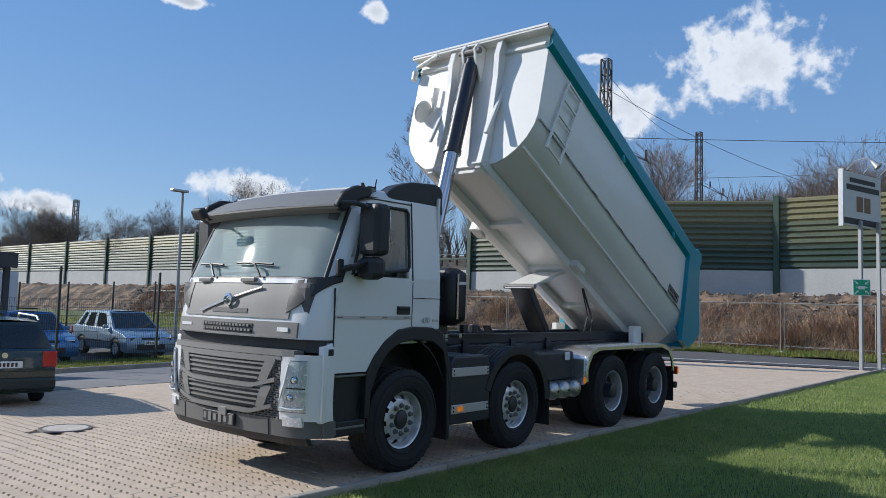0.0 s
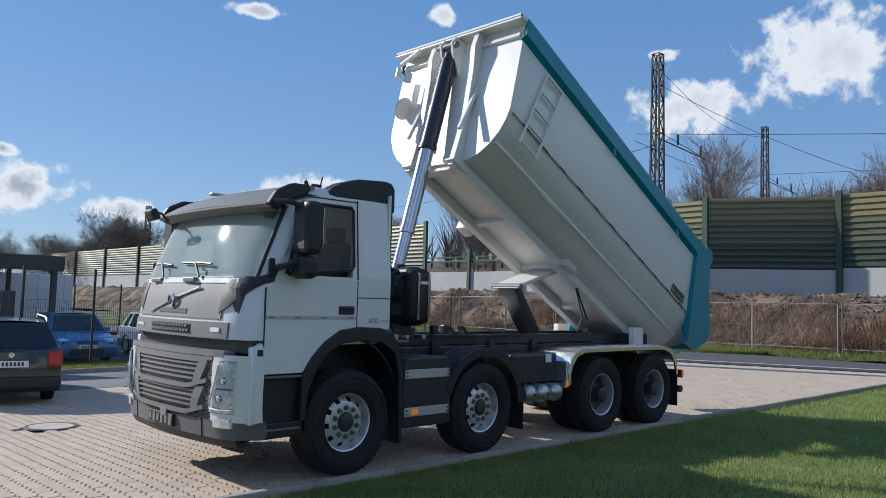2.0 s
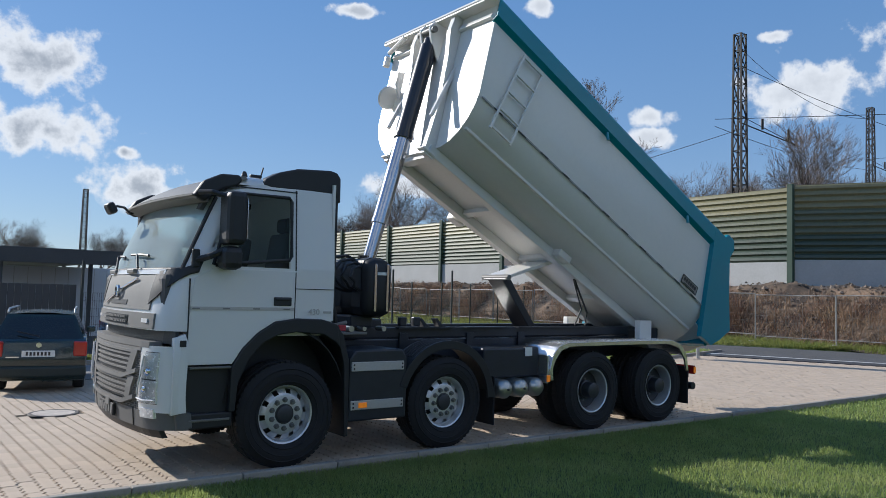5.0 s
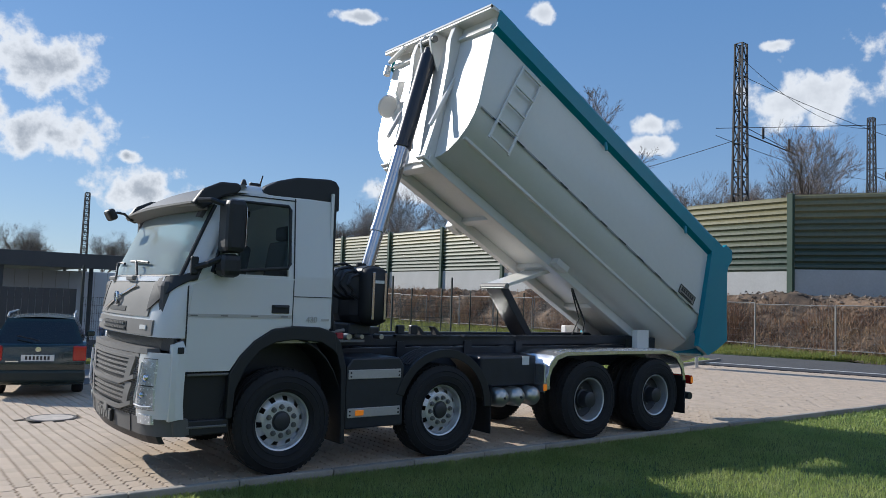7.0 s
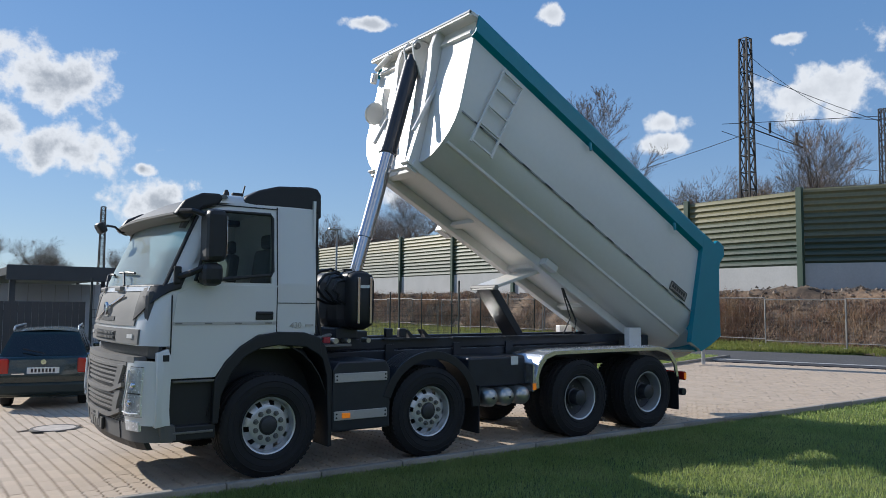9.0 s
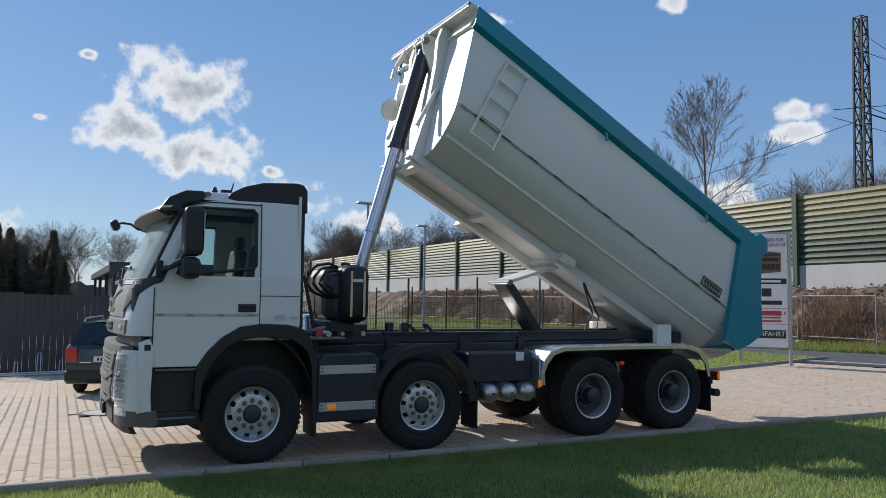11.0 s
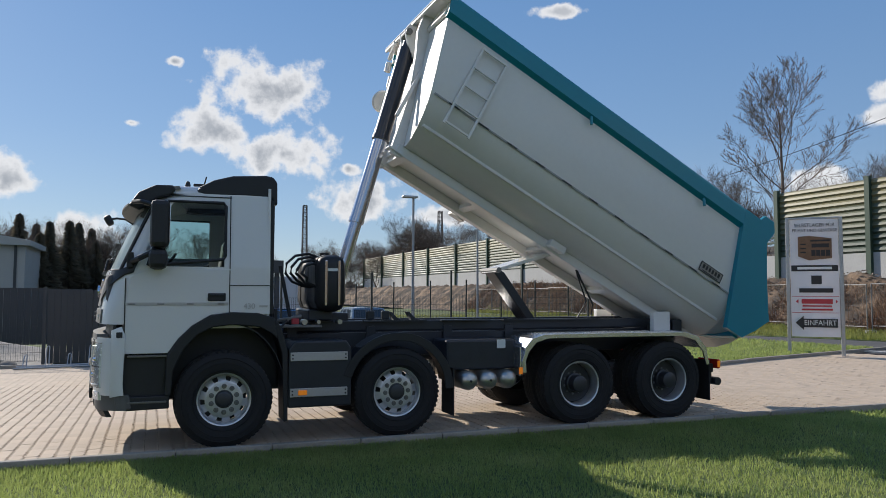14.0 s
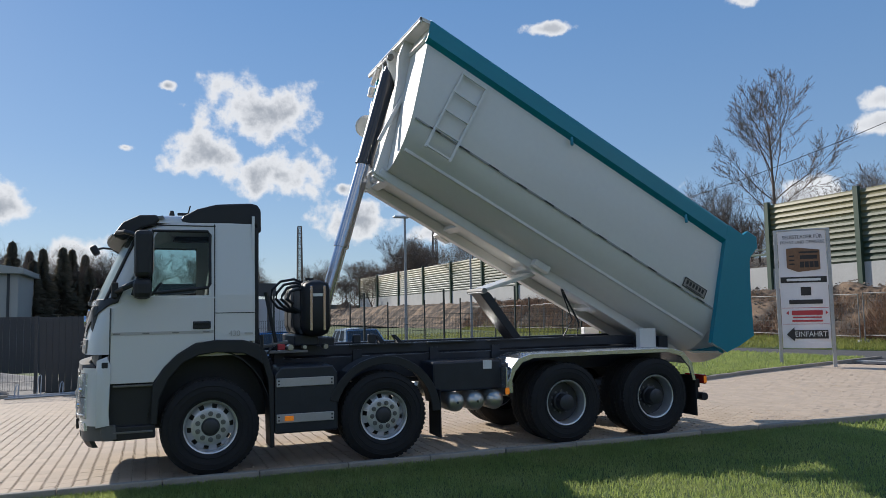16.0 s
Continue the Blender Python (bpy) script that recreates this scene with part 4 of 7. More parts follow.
for sg in (-1, 1):
    # battery box / tank between the front axles
    bx = part("side_box", Shape().prism([(0.69, 0.40), (0.69, 1.06), (0.76, 1.15), (1.36, 1.15), (1.42, 1.06), (1.42, 0.40)], sg * 1.235, sg * 0.60, 0.02), CHASSIS, truck, "dark side box with two silver strips")
    for z in (0.975, 0.57):
        strip = part("silver_strip", Shape().box((1.04, sg * 1.243, z), (0.66, 0.018, 0.098), bevel=0.006), STRIPE, bx)
        for x in (0.735, 1.345):
            for dz in (-0.02, 0.02):
                part("rivet", Shape().tube((x, sg * 1.25, z + dz), (x, sg * 1.258, z + dz), 0.010, n=8), DARK, strip)
    part("side_marker", Shape().box((0.85, sg * 1.256, 0.57), (0.10, 0.016, 0.055), bevel=0.005), AMBER, bx, "lit amber side marker")
    # mudguard of the second axle
    part("mudguard", Shape().grid(lambda a, y: (1.995 + 0.665 * math.cos(a), sg * y, 0.545 + 0.655 * math.sin(a)), np.linspace(0.12, math.pi - 0.3, 20), [0.83, 0.86, 1.20, 1.235, 1.24], thick=(0, 0, 0.02)), DARK, truck, "ribbed black plastic mudguard", smooth=50)
    for k in range(6):
        part("guard_rib", Shape().pipe([(1.995 + 0.678 * math.cos(a), sg * (0.90 + 0.058 * k), 0.555 + 0.668 * math.sin(a)) for a in np.linspace(0.9, 2.3, 10)], 0.011, 5), DARK, truck)
    part("guard_edge", Shape().prism([(1.995 + r * math.cos(a), 0.545 + r * 0.985 * math.sin(a)) for r, seq in ((0.70, np.linspace(0.0, 2.85, 18)), (0.60, np.linspace(2.85, 0.0, 18))) for a in seq], sg * 1.245, sg * 1.21, 0.006), DARK, truck)
    part("mudflap", Shape().box((2.70, sg * 1.04, 0.50), (0.02, 0.40, 0.58), bevel=0.005), RUBBER, truck)
    # air tanks under the frame
    for x in (2.93, 3.20, 3.47):
        part("air_tank", Shape().spin([(0.0, -0.30), (0.05, -0.295), (0.09, -0.275), (0.115, -0.24), (0.12, -0.20), (0.12, 0.20), (0.0, 0.26)], 24, Matrix.Translation((x, sg * 0.93, 0.62)) @ (Matrix() if sg < 0 else Matrix.Rotation(math.pi, 4, "Z"))), TANK, truck, smooth=50)
    for x in (3.20, 2.93):
        part("tank_plug", Shape().tube((x, sg * 1.23, 0.62), (x, sg * 1.245, 0.62), 0.015), HUB, truck)
    part("valve_box", Shape().box((3.15, sg * 0.80, 0.93), (0.95, 0.5, 0.38), bevel=0.03).box((3.42, sg * 1.05, 1.06), (0.12, 0.02, 0.12), bevel=0.006), CHASSIS, truck)
    part("label_plate", Shape().box((3.42, sg * 1.064, 1.06), (0.12, 0.006, 0.11)), PLATE, truck)
    # long aluminium mudguard over the rear axles
    prof = [(3.64, 0.70), (3.63, 0.85), (3.68, 1.02), (3.78, 1.13), (3.95, 1.18), (5.0, 1.185), (6.15, 1.18), (6.36, 1.12), (6.50, 0.96), (6.55, 0.72), (6.56, 0.40)]
    guard = part("rear_mudguard", Shape().grid(lambda i, y: (prof[int(i)][0], sg * y, prof[int(i)][1]), range(len(prof) - 2), [0.60, 0.9, 1.225], thick=(0, 0, -0.012)), ALU, truck, "polished checker plate mudguard", smooth=30)
    part("guard_rim", Shape().prism(prof[:-1] + [(x + (0.05 if x < 4 else -0.05 if x > 6 else 0), z - (0.055 if 0.9 < z else 0.0)) for x, z in reversed(prof[:-1])], sg * 1.25, sg * 1.222, 0.004), ALU, guard)
    dia = Shape()
    for i in range(46):
        for j in range(6):
            x = 3.97 + i * 0.048
            dia.box((x, sg * (0.95 + 0.045 * j), 1.188), (0.034, 0.011, 0.006), rot=Matrix.Rotation(0.8 if (i + j) % 2 else -0.8, 4, "Z"))
    for i in range(9):
        for j in range(6):
            k = i / 8
            x, z = float(np.interp(k, [0, 0.35, 0.7, 1], [3.63, 3.645, 3.73, 3.93])), float(np.interp(k, [0, 0.35, 0.7, 1], [0.76, 0.92, 1.07, 1.165]))
            dia.box((x - 0.006, sg * (0.95 + 0.045 * j), z), (0.008, 0.011, 0.034), rot=Matrix.Rotation(0.8 if (i + j) % 2 else -0.8, 4, "X"))
    tagged(part("diamond_studs", dia, ALU, guard), kind="stuff")
    part("front_skirt", Shape().box((3.62, sg * 1.02, 0.84), (0.02, 0.40, 0.36), bevel=0.005), ALU, guard)
    part("mudflap", Shape().box((6.57, sg * 1.0, 0.50), (0.02, 0.45, 0.56), bevel=0.005), RUBBER, truck)
    part("corner_marker", Shape().box((3.615, sg * 1.232, 0.725), (0.05, 0.02, 0.085), bevel=0.006), AMBER, truck, "lit amber corner marker")
    part("tail_lamp", Shape().box((6.73, sg * 1.02, 0.72), (0.05, 0.42, 0.13), bevel=0.012), RED, truck, "red and amber tail lamp cluster")
    part("tail_indicator", Shape().box((6.725, sg * 1.236, 0.72), (0.045, 0.012, 0.09), bevel=0.004), AMBER, truck)
    part("lamp_bracket", Shape().box((6.66, sg * 1.0, 0.66), (0.08, 0.3, 0.12), bevel=0.01).box((6.66, sg * 1.1, 0.56), (0.06, 0.06, 0.22), bevel=0.01), DARK, truck)
part("underrun_bar", Shape().tube((6.74, -1.2, 0.475), (6.74, 1.2, 0.475), 0.055, n=14).box((6.55, -0.5, 0.7), (0.1, 0.08, 0.5)).box((6.55, 0.5, 0.7), (0.1, 0.08, 0.5)), CHASSIS, truck)
part("pivot_block", Shape().box((6.3, 0, 1.22), (0.5, 1.0, 0.16), bevel=0.02).box((6.45, -0.6, 1.2), (0.16, 0.2, 0.26), bevel=0.02).box((6.45, 0.6, 1.2), (0.16, 0.2, 0.26), bevel=0.02), CHASSIS, truck)

# oil tank behind the cab
oil = part("oil_tank", Shape().box((1.26, -0.20, 1.82), (0.36, 1.4, 0.68), bevel=0.12), DARK, truck, "black hydraulic oil tank with steel straps", smooth=50)
for y in (-0.66, -0.2, 0.3):
    part("tank_strap", Shape().box((1.26, y, 1.82), (0.375, 0.05, 0.695), bevel=0.125), DARK, oil)
for x in (1.18, 1.34):
    part("end_strap", Shape().box((x, -0.907, 1.82), (0.03, 0.012, 0.54), bevel=0.004), CHROME, oil)
part("tank_label", Shape().box((1.26, -0.907, 1.98), (0.12, 0.010, 0.035)), PLATE, oil)
part("filler_cap", Shape().tube((1.24, -0.5, 2.15), (1.24, -0.5, 2.20), 0.06, n=16), DARK, oil)
part("tank_stand", Shape().box((1.17, -0.2, 1.43), (0.3, 0.9, 0.14), bevel=0.02), CHASSIS, truck)
for k in range(4):
    q, dy = 0.045 * k, -0.10 * k
    part("air_hose", Shape().pipe([(1.22, -0.42 + dy, 2.13 - q), (1.05, -0.45 + dy, 2.19 - q), (0.88 + 0.5 * q, -0.48 + dy, 2.16 - q), (0.77 + q, -0.50 + dy, 2.06 - q), (0.76 + q, -0.50 + dy, 1.94), (0.84 + q, -0.48 + dy, 1.84 + 0.3 * q), (0.97, -0.46 + dy, 1.79 + 0.3 * q), (1.10, -0.45 + dy, 1.77)], 0.017, 7), DARK, truck, smooth=50)
part("frame_strut", Shape().pipe([(0.66, -0.72, 2.02), (0.72, -0.73, 1.72), (0.80, -0.74, 1.32)], 0.022, 7), DARK, truck)
part("brake_line", Shape().pipe([(0.54, -0.85, 1.65), (0.58, -0.9, 1.35), (0.63, -0.85, 1.18)], 0.014, 6).pipe([(0.60, -1.0, 1.25), (0.72, -0.9, 1.38)], 0.012, 6), DARK, truck)
for x, r in ((0.95, 0.035), (1.12, 0.025), (1.38, 0.03)):
    part("valve_fitting", Shape().tube((x, -0.8, 1.35), (x, -0.65, 1.35), r, n=10), TANK, truck)
part("valve_block", Shape().box((0.84, -0.75, 1.36), (0.09, 0.08, 0.07), bevel=0.01), REDINK, truck)
part("pump_pipe", Shape().pipe([(0.60, -0.7, 1.36), (0.75, -0.75, 1.39), (0.92, -0.72, 1.42)], 0.022, 8), GREY, truck)
for x in (1.85, 2.05):
    part("frame_bolt_block", Shape().box((x, -0.47, 1.42), (0.10, 0.07, 0.11), bevel=0.012), CHASSIS, truck)
part("rail_plate", Shape().box((0.85, -0.62, 1.30), (0.62, 0.34, 0.03), bevel=0.006), GREY, truck)

# hydraulic cylinder
CT, CB = Vector((2.50, 0.05, 5.12)), Vector((1.42, 0.0, 1.45))
ax = (CB - CT).normalized()
L = (CB - CT).length
STAGE = mat("dull_chrome", (0.46, 0.48, 0.53), 0.2, metal=1.0, vary=0.08)
cyl = part("lift_cylinder", Shape().tube(CT + ax * 0.0, CT + ax * 1.36, 0.115, n=24).tube(CT + ax * 1.32, CT + ax * 1.38, 0.125, n=24).tube(CT - ax * 0.1, CT + ax * 0.06, 0.09, n=20), mat("black_cylinder_paint", (0.012, 0.014, 0.022), 0.3, vary=0.1, coat=0.4), truck, "black and chrome telescopic lifting cylinder", smooth=40)
part("chrome_stage", Shape().tube(CT + ax * 1.36, CT + ax * 2.55, 0.098, n=24).tube(CT + ax * 2.52, CT + ax * 2.58, 0.104, n=24), STAGE, cyl, smooth=40)
part("inner_stage", Shape().tube(CT + ax * 2.55, CB, 0.082, n=24), STAGE, cyl, smooth=40)
part("cylinder_foot", Shape().box(CB + Vector((0, 0, -0.08)), (0.3, 0.9, 0.16), bevel=0.02), CHASSIS, cyl)

# folding stabiliser between frame and body
part("stabiliser_arm", Shape().prism([(4.42, 1.30), (4.26, 1.32), (3.72, 2.02), (3.80, 2.05), (3.90, 2.0)], -0.17, 0.17, 0.015), CHASSIS, truck)
part("stabiliser_plate", Shape().prism([(3.72, 2.00), (3.74, 2.05), (4.76, 2.36), (4.78, 2.30)], -0.25, 0.25, 0.01), BODYWHITE, truck, "white folding stabiliser plate")
part("stabiliser_pin", Shape().tube((3.76, -0.28, 2.03), (3.76, 0.28, 2.03), 0.04, n=12), GREY, truck)

# ---- raised tipper body, in its own frame: u along the floor to the rear, v up from the floor ----
ANG = radians(28.75)
U, V = Vector((math.cos(ANG), 0, -math.sin(ANG))), Vector((math.sin(ANG), 0, math.cos(ANG)))
O = Vector((2.70, 0, 5.45))
RAKE = 0.285
LEN = 5.30


def bp(u, y, v):
    return O + U * (u - RAKE * v) + V * v + Vector((0, y, 0))


ROT = Matrix((U, (0, 1, 0), V)).transposed().to_4x4()


def bbox(sh, u, y, v, su, sy, sv, bevel=0.006, rake=True):
    return sh.box(bp(u, y, v) if rake else O + U * u + V * v + Vector((0, y, 0)), (su, sy, sv), rot=ROT, bevel=bevel)


SEC = [(1.16, 0.0), (1.16, -0.6), (1.155, -1.18), (1.12, -1.32), (1.03, -1.48), (0.90, -1.62), (0.74, -1.73), (0.58, -1.79), (0.30, -1.80), (0, -1.80)]
sec = SEC + [(-y, v) for y, v in reversed(SEC[:-1])]
s = Shape()
s.grid(lambda i, u: bp(u, *sec[int(i)]), range(len(sec)), np.linspace(0, LEN, 9))
inner = [(y * 0.985, v * 0.985 + 0.0) for y, v in sec]
s.grid(lambda i, u: bp(u, *inner[int(i)]), range(len(sec)), np.linspace(0.02, LEN, 5))
k = len(sec)
s.poly([bp(0, y, v) for y, v in sec], [tuple(range(k))])
s.poly([bp(0.02, y, v) for y, v in inner], [tuple(range(k))])
body = part("tipper_body", s, BODYWHITE, truck, "white half-round steel tipper body", smooth=25)
# headboard: top lip, ribs, framed panels
h = Shape()
h.grid(lambda y, q: bp(-0.18 + 0.24 * q, y, -0.035 + 0.04 * q), np.linspace(-1.22, 1.22, 5), [0, 0.5, 1], thick=V * -0.04)
h.grid(lambda y, q: bp(-0.18, y, -0.04 - 0.06 * q), np.linspace(-1.22, 1.22, 3), [0, 1], thick=U * 0.03)
part("headboard_lip", h, BODYWHITE, body)
for y in (-0.42, 0.42):
    r = Shape()
    r.prism([(0.0, 0.0), (-0.13, -0.02), (-0.17, -0.3), (-0.12, -0.6), (-0.09, -1.2), (-0.13, -1.6), (-0.17, -1.95), (0.0, -1.95)], y - 0.045, y + 0.045, 0.006,
            m=Matrix.Translation(O) @ Matrix((U - Vector((0, 0, 0)), (0, 1, 0), V - U * RAKE)).transposed().to_4x4())
    part("headboard_rib", r, BODYWHITE, body)
    part("rib_foot", bbox(Shape(), -0.10, y, -1.90, 0.22, 0.16, 0.03), BODYWHITE, body)
for y in (-0.80, 0.80):
    fr = Shape()
    bbox(fr, -0.02, y, -0.20, 0.05, 0.66, 0.06)
    bbox(fr, -0.02, y + math.copysign(0.30, -y), -0.85, 0.05, 0.05, 1.3)
    part("headboard_frame", fr, BODYWHITE, body)
part("cylinder_bracket", Shape().prism([(0.0, -0.05), (-0.20, -0.10), (-0.26, -0.22), (-0.20, -0.34), (0.0, -0.55)], 0.14, 0.18, 0.005, m=Matrix.Translation(O) @ Matrix((U, (0, 1, 0), V - U * RAKE)).transposed().to_4x4()).prism([(0.0, -0.05), (-0.20, -0.10), (-0.26, -0.22), (-0.20, -0.34), (0.0, -0.55)], -0.08, -0.04, 0.005, m=Matrix.Translation(O) @ Matrix((U, (0, 1, 0), V - U * RAKE)).transposed().to_4x4()), BODYWHITE, body)
part("bracket_pin", Shape().tube(bp(-0.2, -0.13, -0.22), bp(-0.2, 0.23, -0.22), 0.045, n=14), GREY, body)
# cover roller parts at the far corner of the headboard
part("cover_arm", Shape().tube(bp(-0.10, 1.15, -0.18), bp(-0.16, 0.70, -0.10), 0.035, n=10).tube(bp(-0.08, 1.2, -0.22), bp(-0.08, 1.2, -0.36), 0.05, n=10), BODYWHITE, body)
part("cover_crank", Shape().prism([(-0.04, -0.55), (-0.16, -0.62), (-0.16, -0.78), (-0.04, -0.95)], 0.66, 0.70, 0.004, m=Matrix.Translation(O) @ Matrix((U, (0, 1, 0), V - U * RAKE)).transposed().to_4x4()).spin([(0.0, 0), (0.15, 0.0), (0.17, 0.02), (0.0, 0.03)], 20, Matrix.Translation(bp(-0.12, 0.82, -0.95)) @ Matrix.Rotation(0.4, 4, "X")), BODYWHITE, body)
# top rails and rear end


def rear_w(v):
    """How far the rear frame reaches behind the side sheet."""
    return float(np.interp(-v, [-0.1, 0.3, 0.8, 1.25, 1.5, 1.69], [0.50, 0.50, 0.62, 0.76, 0.52, 0.30]))


for sg in (-1, 1):
    part("top_rail", Shape().grid(lambda u, i: bp(u, sg * (1.15, 1.225, 1.235, 1.235, 1.16)[int(i)], (0.0, 0.0, -0.03, -0.22, -0.27)[int(i)]), [-0.03, LEN + 0.30], range(5), thick=(0, -sg * 0.02, 0)), TEAL, body, "teal top rail")
    for u in (2.33, 4.43):
        part("rail_hook", Shape().tube(bp(u, sg * 1.22, -0.25), bp(u + 0.02, sg * 1.24, -0.35), 0.022, n=8), TEAL, body)
    seam = part("seam_strip", bbox(Shape(), LEN / 2, sg * 1.163, -1.213, LEN - 0.1, 0.010, 0.024, 0.002), mat("grey_seam", (0.34, 0.34, 0.33), 0.6, vary=0.25), body)
    for i in range(11):
        part("seam_gap", bbox(Shape(), 0.35 + 0.46 * i, sg * 1.167, -1.213, 0.16, 0.008, 0.018, 0.001), DARK, seam)
    # teal rear frame
    part("rear_frame", Shape().grid(lambda q, v: bp(5.21 + q * rear_w(v), sg * 1.237, v), [0, 0.5, 1.0], [0.0, -0.3, -0.8, -1.25, -1.5, -1.69], thick=(0, -sg * 0.08, 0)), TEAL, body, "teal rear end frame")
    part("hinge_lug", Shape().prism([(-0.12, -0.24), (0.14, -0.22), (0.20, 0.0), (0.12, 0.14), (-0.06, 0.14), (-0.14, 0.0)], sg * 1.20, sg * 1.13, 0.01, m=Matrix.Translation(bp(5.66, 0, -0.02)) @ ROT), TEAL, body)
gate = part("tailgate", Shape().grid(lambda y, v: bp(5.19 + rear_w(v) + 0.06 * (1 - (y / 1.16) ** 2), y, v), np.linspace(-1.15, 1.15, 9), [0.0, -0.3, -0.8, -1.25, -1.5, -1.72], thick=U * -0.08), TEAL, truck, "teal tailgate", smooth=40)
for v in (-0.15, -0.75, -1.35):
    part("gate_rib", Shape().grid(lambda y, q: bp(5.24 + rear_w(v) + 0.06 * (1 - (y / 1.16) ** 2), y, v + 0.05 * q), np.linspace(-1.1, 1.1, 9), [-1, 1], thick=U * -0.05), TEAL, gate)
part("chute_lip", Shape().grid(lambda y, q: bp(LEN + 0.0 + 0.45 * q, y * (1 - 0.05 * q), -1.66 - 0.10 * q + 0.25 * (abs(y) / 1.1) ** 3), np.linspace(-1.05, 1.05, 9), [0, 0.5, 1], thick=V * -0.03), BODYWHITE, body)
# ladder on the near side
lad = Shape()
for u in (0.67, 1.04):
    bbox(lad, u, -1.20, -0.91, 0.035, 0.03, 1.16, 0.004, False)
ladder = part("ladder", lad, BODYWHITE, body, "white welded access ladder")
for i in range(5):
    part("rung", bbox(Shape(), 0.855, -1.205, -0.36 - 0.275 * i, 0.37, 0.03, 0.025, 0.004, False), BODYWHITE, ladder)
# maker's plate, illegible bars
mp = part("maker_plate", bbox(Shape(), 5.13, -1.168, -1.10, 0.42, 0.008, 0.14, 0.002, False), mat("plate_grey", (0.30, 0.27, 0.24), 0.5, vary=0.1), body, "small dark steel maker plate")
part("plate_frame", bbox(bbox(bbox(bbox(Shape(), 5.13, -1.174, -1.035, 0.42, 0.006, 0.012, 0.001, False), 5.13, -1.174, -1.165, 0.42, 0.006, 0.012, 0.001, False), 4.925, -1.174, -1.10, 0.012, 0.006, 0.14, 0.001, False), 5.335, -1.174, -1.10, 0.012, 0.006, 0.14, 0.001, False), INK, mp)
for i in range(6):
    part("plate_bar", bbox(Shape(), 4.985 + 0.058 * i, -1.174, -1.085, 0.036, 0.006, 0.06, 0.001, False), INK, mp)
part("plate_line", bbox(Shape(), 5.13, -1.174, -1.145, 0.30, 0.006, 0.012, 0.001, False), INK, mp)
# underside: long members, cross members, weld shoulder
for sg in (-1, 1):
    part("long_member", bbox(Shape(), LEN / 2 - 0.05, sg * 0.42, -1.86, LEN + 0.1, 0.14, 0.13, 0.012), BODYWHITE, body)
    part("side_shoulder", bbox(Shape(), LEN / 2, sg * 0.95, -1.575, LEN - 0.1, 0.05, 0.04, 0.008), BODYWHITE, body)
for u in (0.10, 1.35, 2.6, 3.8, 4.9):
    part("cross_bearer", bbox(Shape(), u, 0, -1.83, 0.12, 0.72, 0.08, 0.012), BODYWHITE, body)
part("bearer_pad", bbox(Shape(), 2.55, -0.56, -1.84, 0.26, 0.14, 0.10, 0.012), BODYWHITE, body)
part("bearer_pad", bbox(Shape(), 1.4, 0.62, -1.86, 0.24, 0.16, 0.14, 0.012), BODYWHITE, body)
for sg in (-1, 1):
    part("pivot_foot", Shape().box((6.1, sg * 0.75, 1.28), (0.28, 0.10, 0.34), bevel=0.01), BODYWHITE, body)
part("hydraulic_hose", Shape().pipe([(4.82, -0.42, 2.25), (4.98, -0.44, 1.9), (5.16, -0.46, 1.55), (5.12, -0.46, 1.36), (4.95, -0.46, 1.34)], 0.014, 6).pipe([(4.86, -0.40, 2.25), (4.94, -0.42, 1.95), (5.06, -0.44, 1.6), (4.9, -0.46, 1.36)], 0.012, 6), DARK, truck)
part("hose_clip", Shape().tube((4.82, -0.44, 2.27), (4.82, -0.36, 2.27), 0.035, n=10), GREY, truck)

# ---- lattice masts, wires, street lamps ----
def lattice(h, w):
    s = Shape()
    for sx in (-1, 1):
        for sy in (-1, 1):
            s.tube((sx * w / 2, sy * w / 2, 0), (sx * w * 0.34, sy * w * 0.34, h), 0.075 * w / 0.66, 0.06 * w / 0.66, n=4)
    n = int(h / 0.9)
    for i in range(n):
        z0, z1 = h * i / n, h * (i + 1) / n
        a, b = w / 2 * (1 - 0.4 * i / n), w / 2 * (1 - 0.4 * (i + 1) / n)
        for k in range(4):
            c, d = math.cos(k * math.pi / 2), math.sin(k * math.pi / 2)
            p = lambda q, z, e: (q * (c - d * e), q * (d + c * e), z)
            s.tube(p(a, z0, -1 if i % 2 else 1), p(b, z1, 1 if i % 2 else -1), 0.036 * w / 0.66, n=3)
            s.tube(p(b, z1, -1), p(b, z1, 1), 0.034 * w / 0.66, n=3)
    return s


MAST = mat("mast_steel", (0.05, 0.047, 0.045), 0.7, metal=0.3, vary=0.2)
for i, (x, y, top, w) in enumerate([(34.8, 15.52, 16.8, 0.66), (65.7, 22.2, 19.1, 0.66), (33.9, 176.2, 23.3, 1.3), (41.6, 102.4, 14.8, 0.8)]):
    base = 2.6 if x > 30 else -0.3
    t_ = thing("railway_mast", (x, y, base), "dark steel lattice mast of the railway's overhead line", "mast", "railway masts")
    part("lattice", lattice(top - base, w), MAST, t_)
    if i < 2:
        part("bracket", Shape().tube((0, 0, top - base - 5.0), (3.4, -1.6, top - base - 6.1), 0.035, n=6).tube((0, 0, top - base - 4.6), (3.4, -1.6, top - base - 6.1), 0.02, n=5).tube((1.3, -0.6, top - base - 5.3), (1.3, -0.6, top - base - 4.7), 0.07, n=6).tube((2.8, -1.3, top - base - 5.9), (2.8, -1.3, top - base - 5.2), 0.07, n=6), MAST, t_)


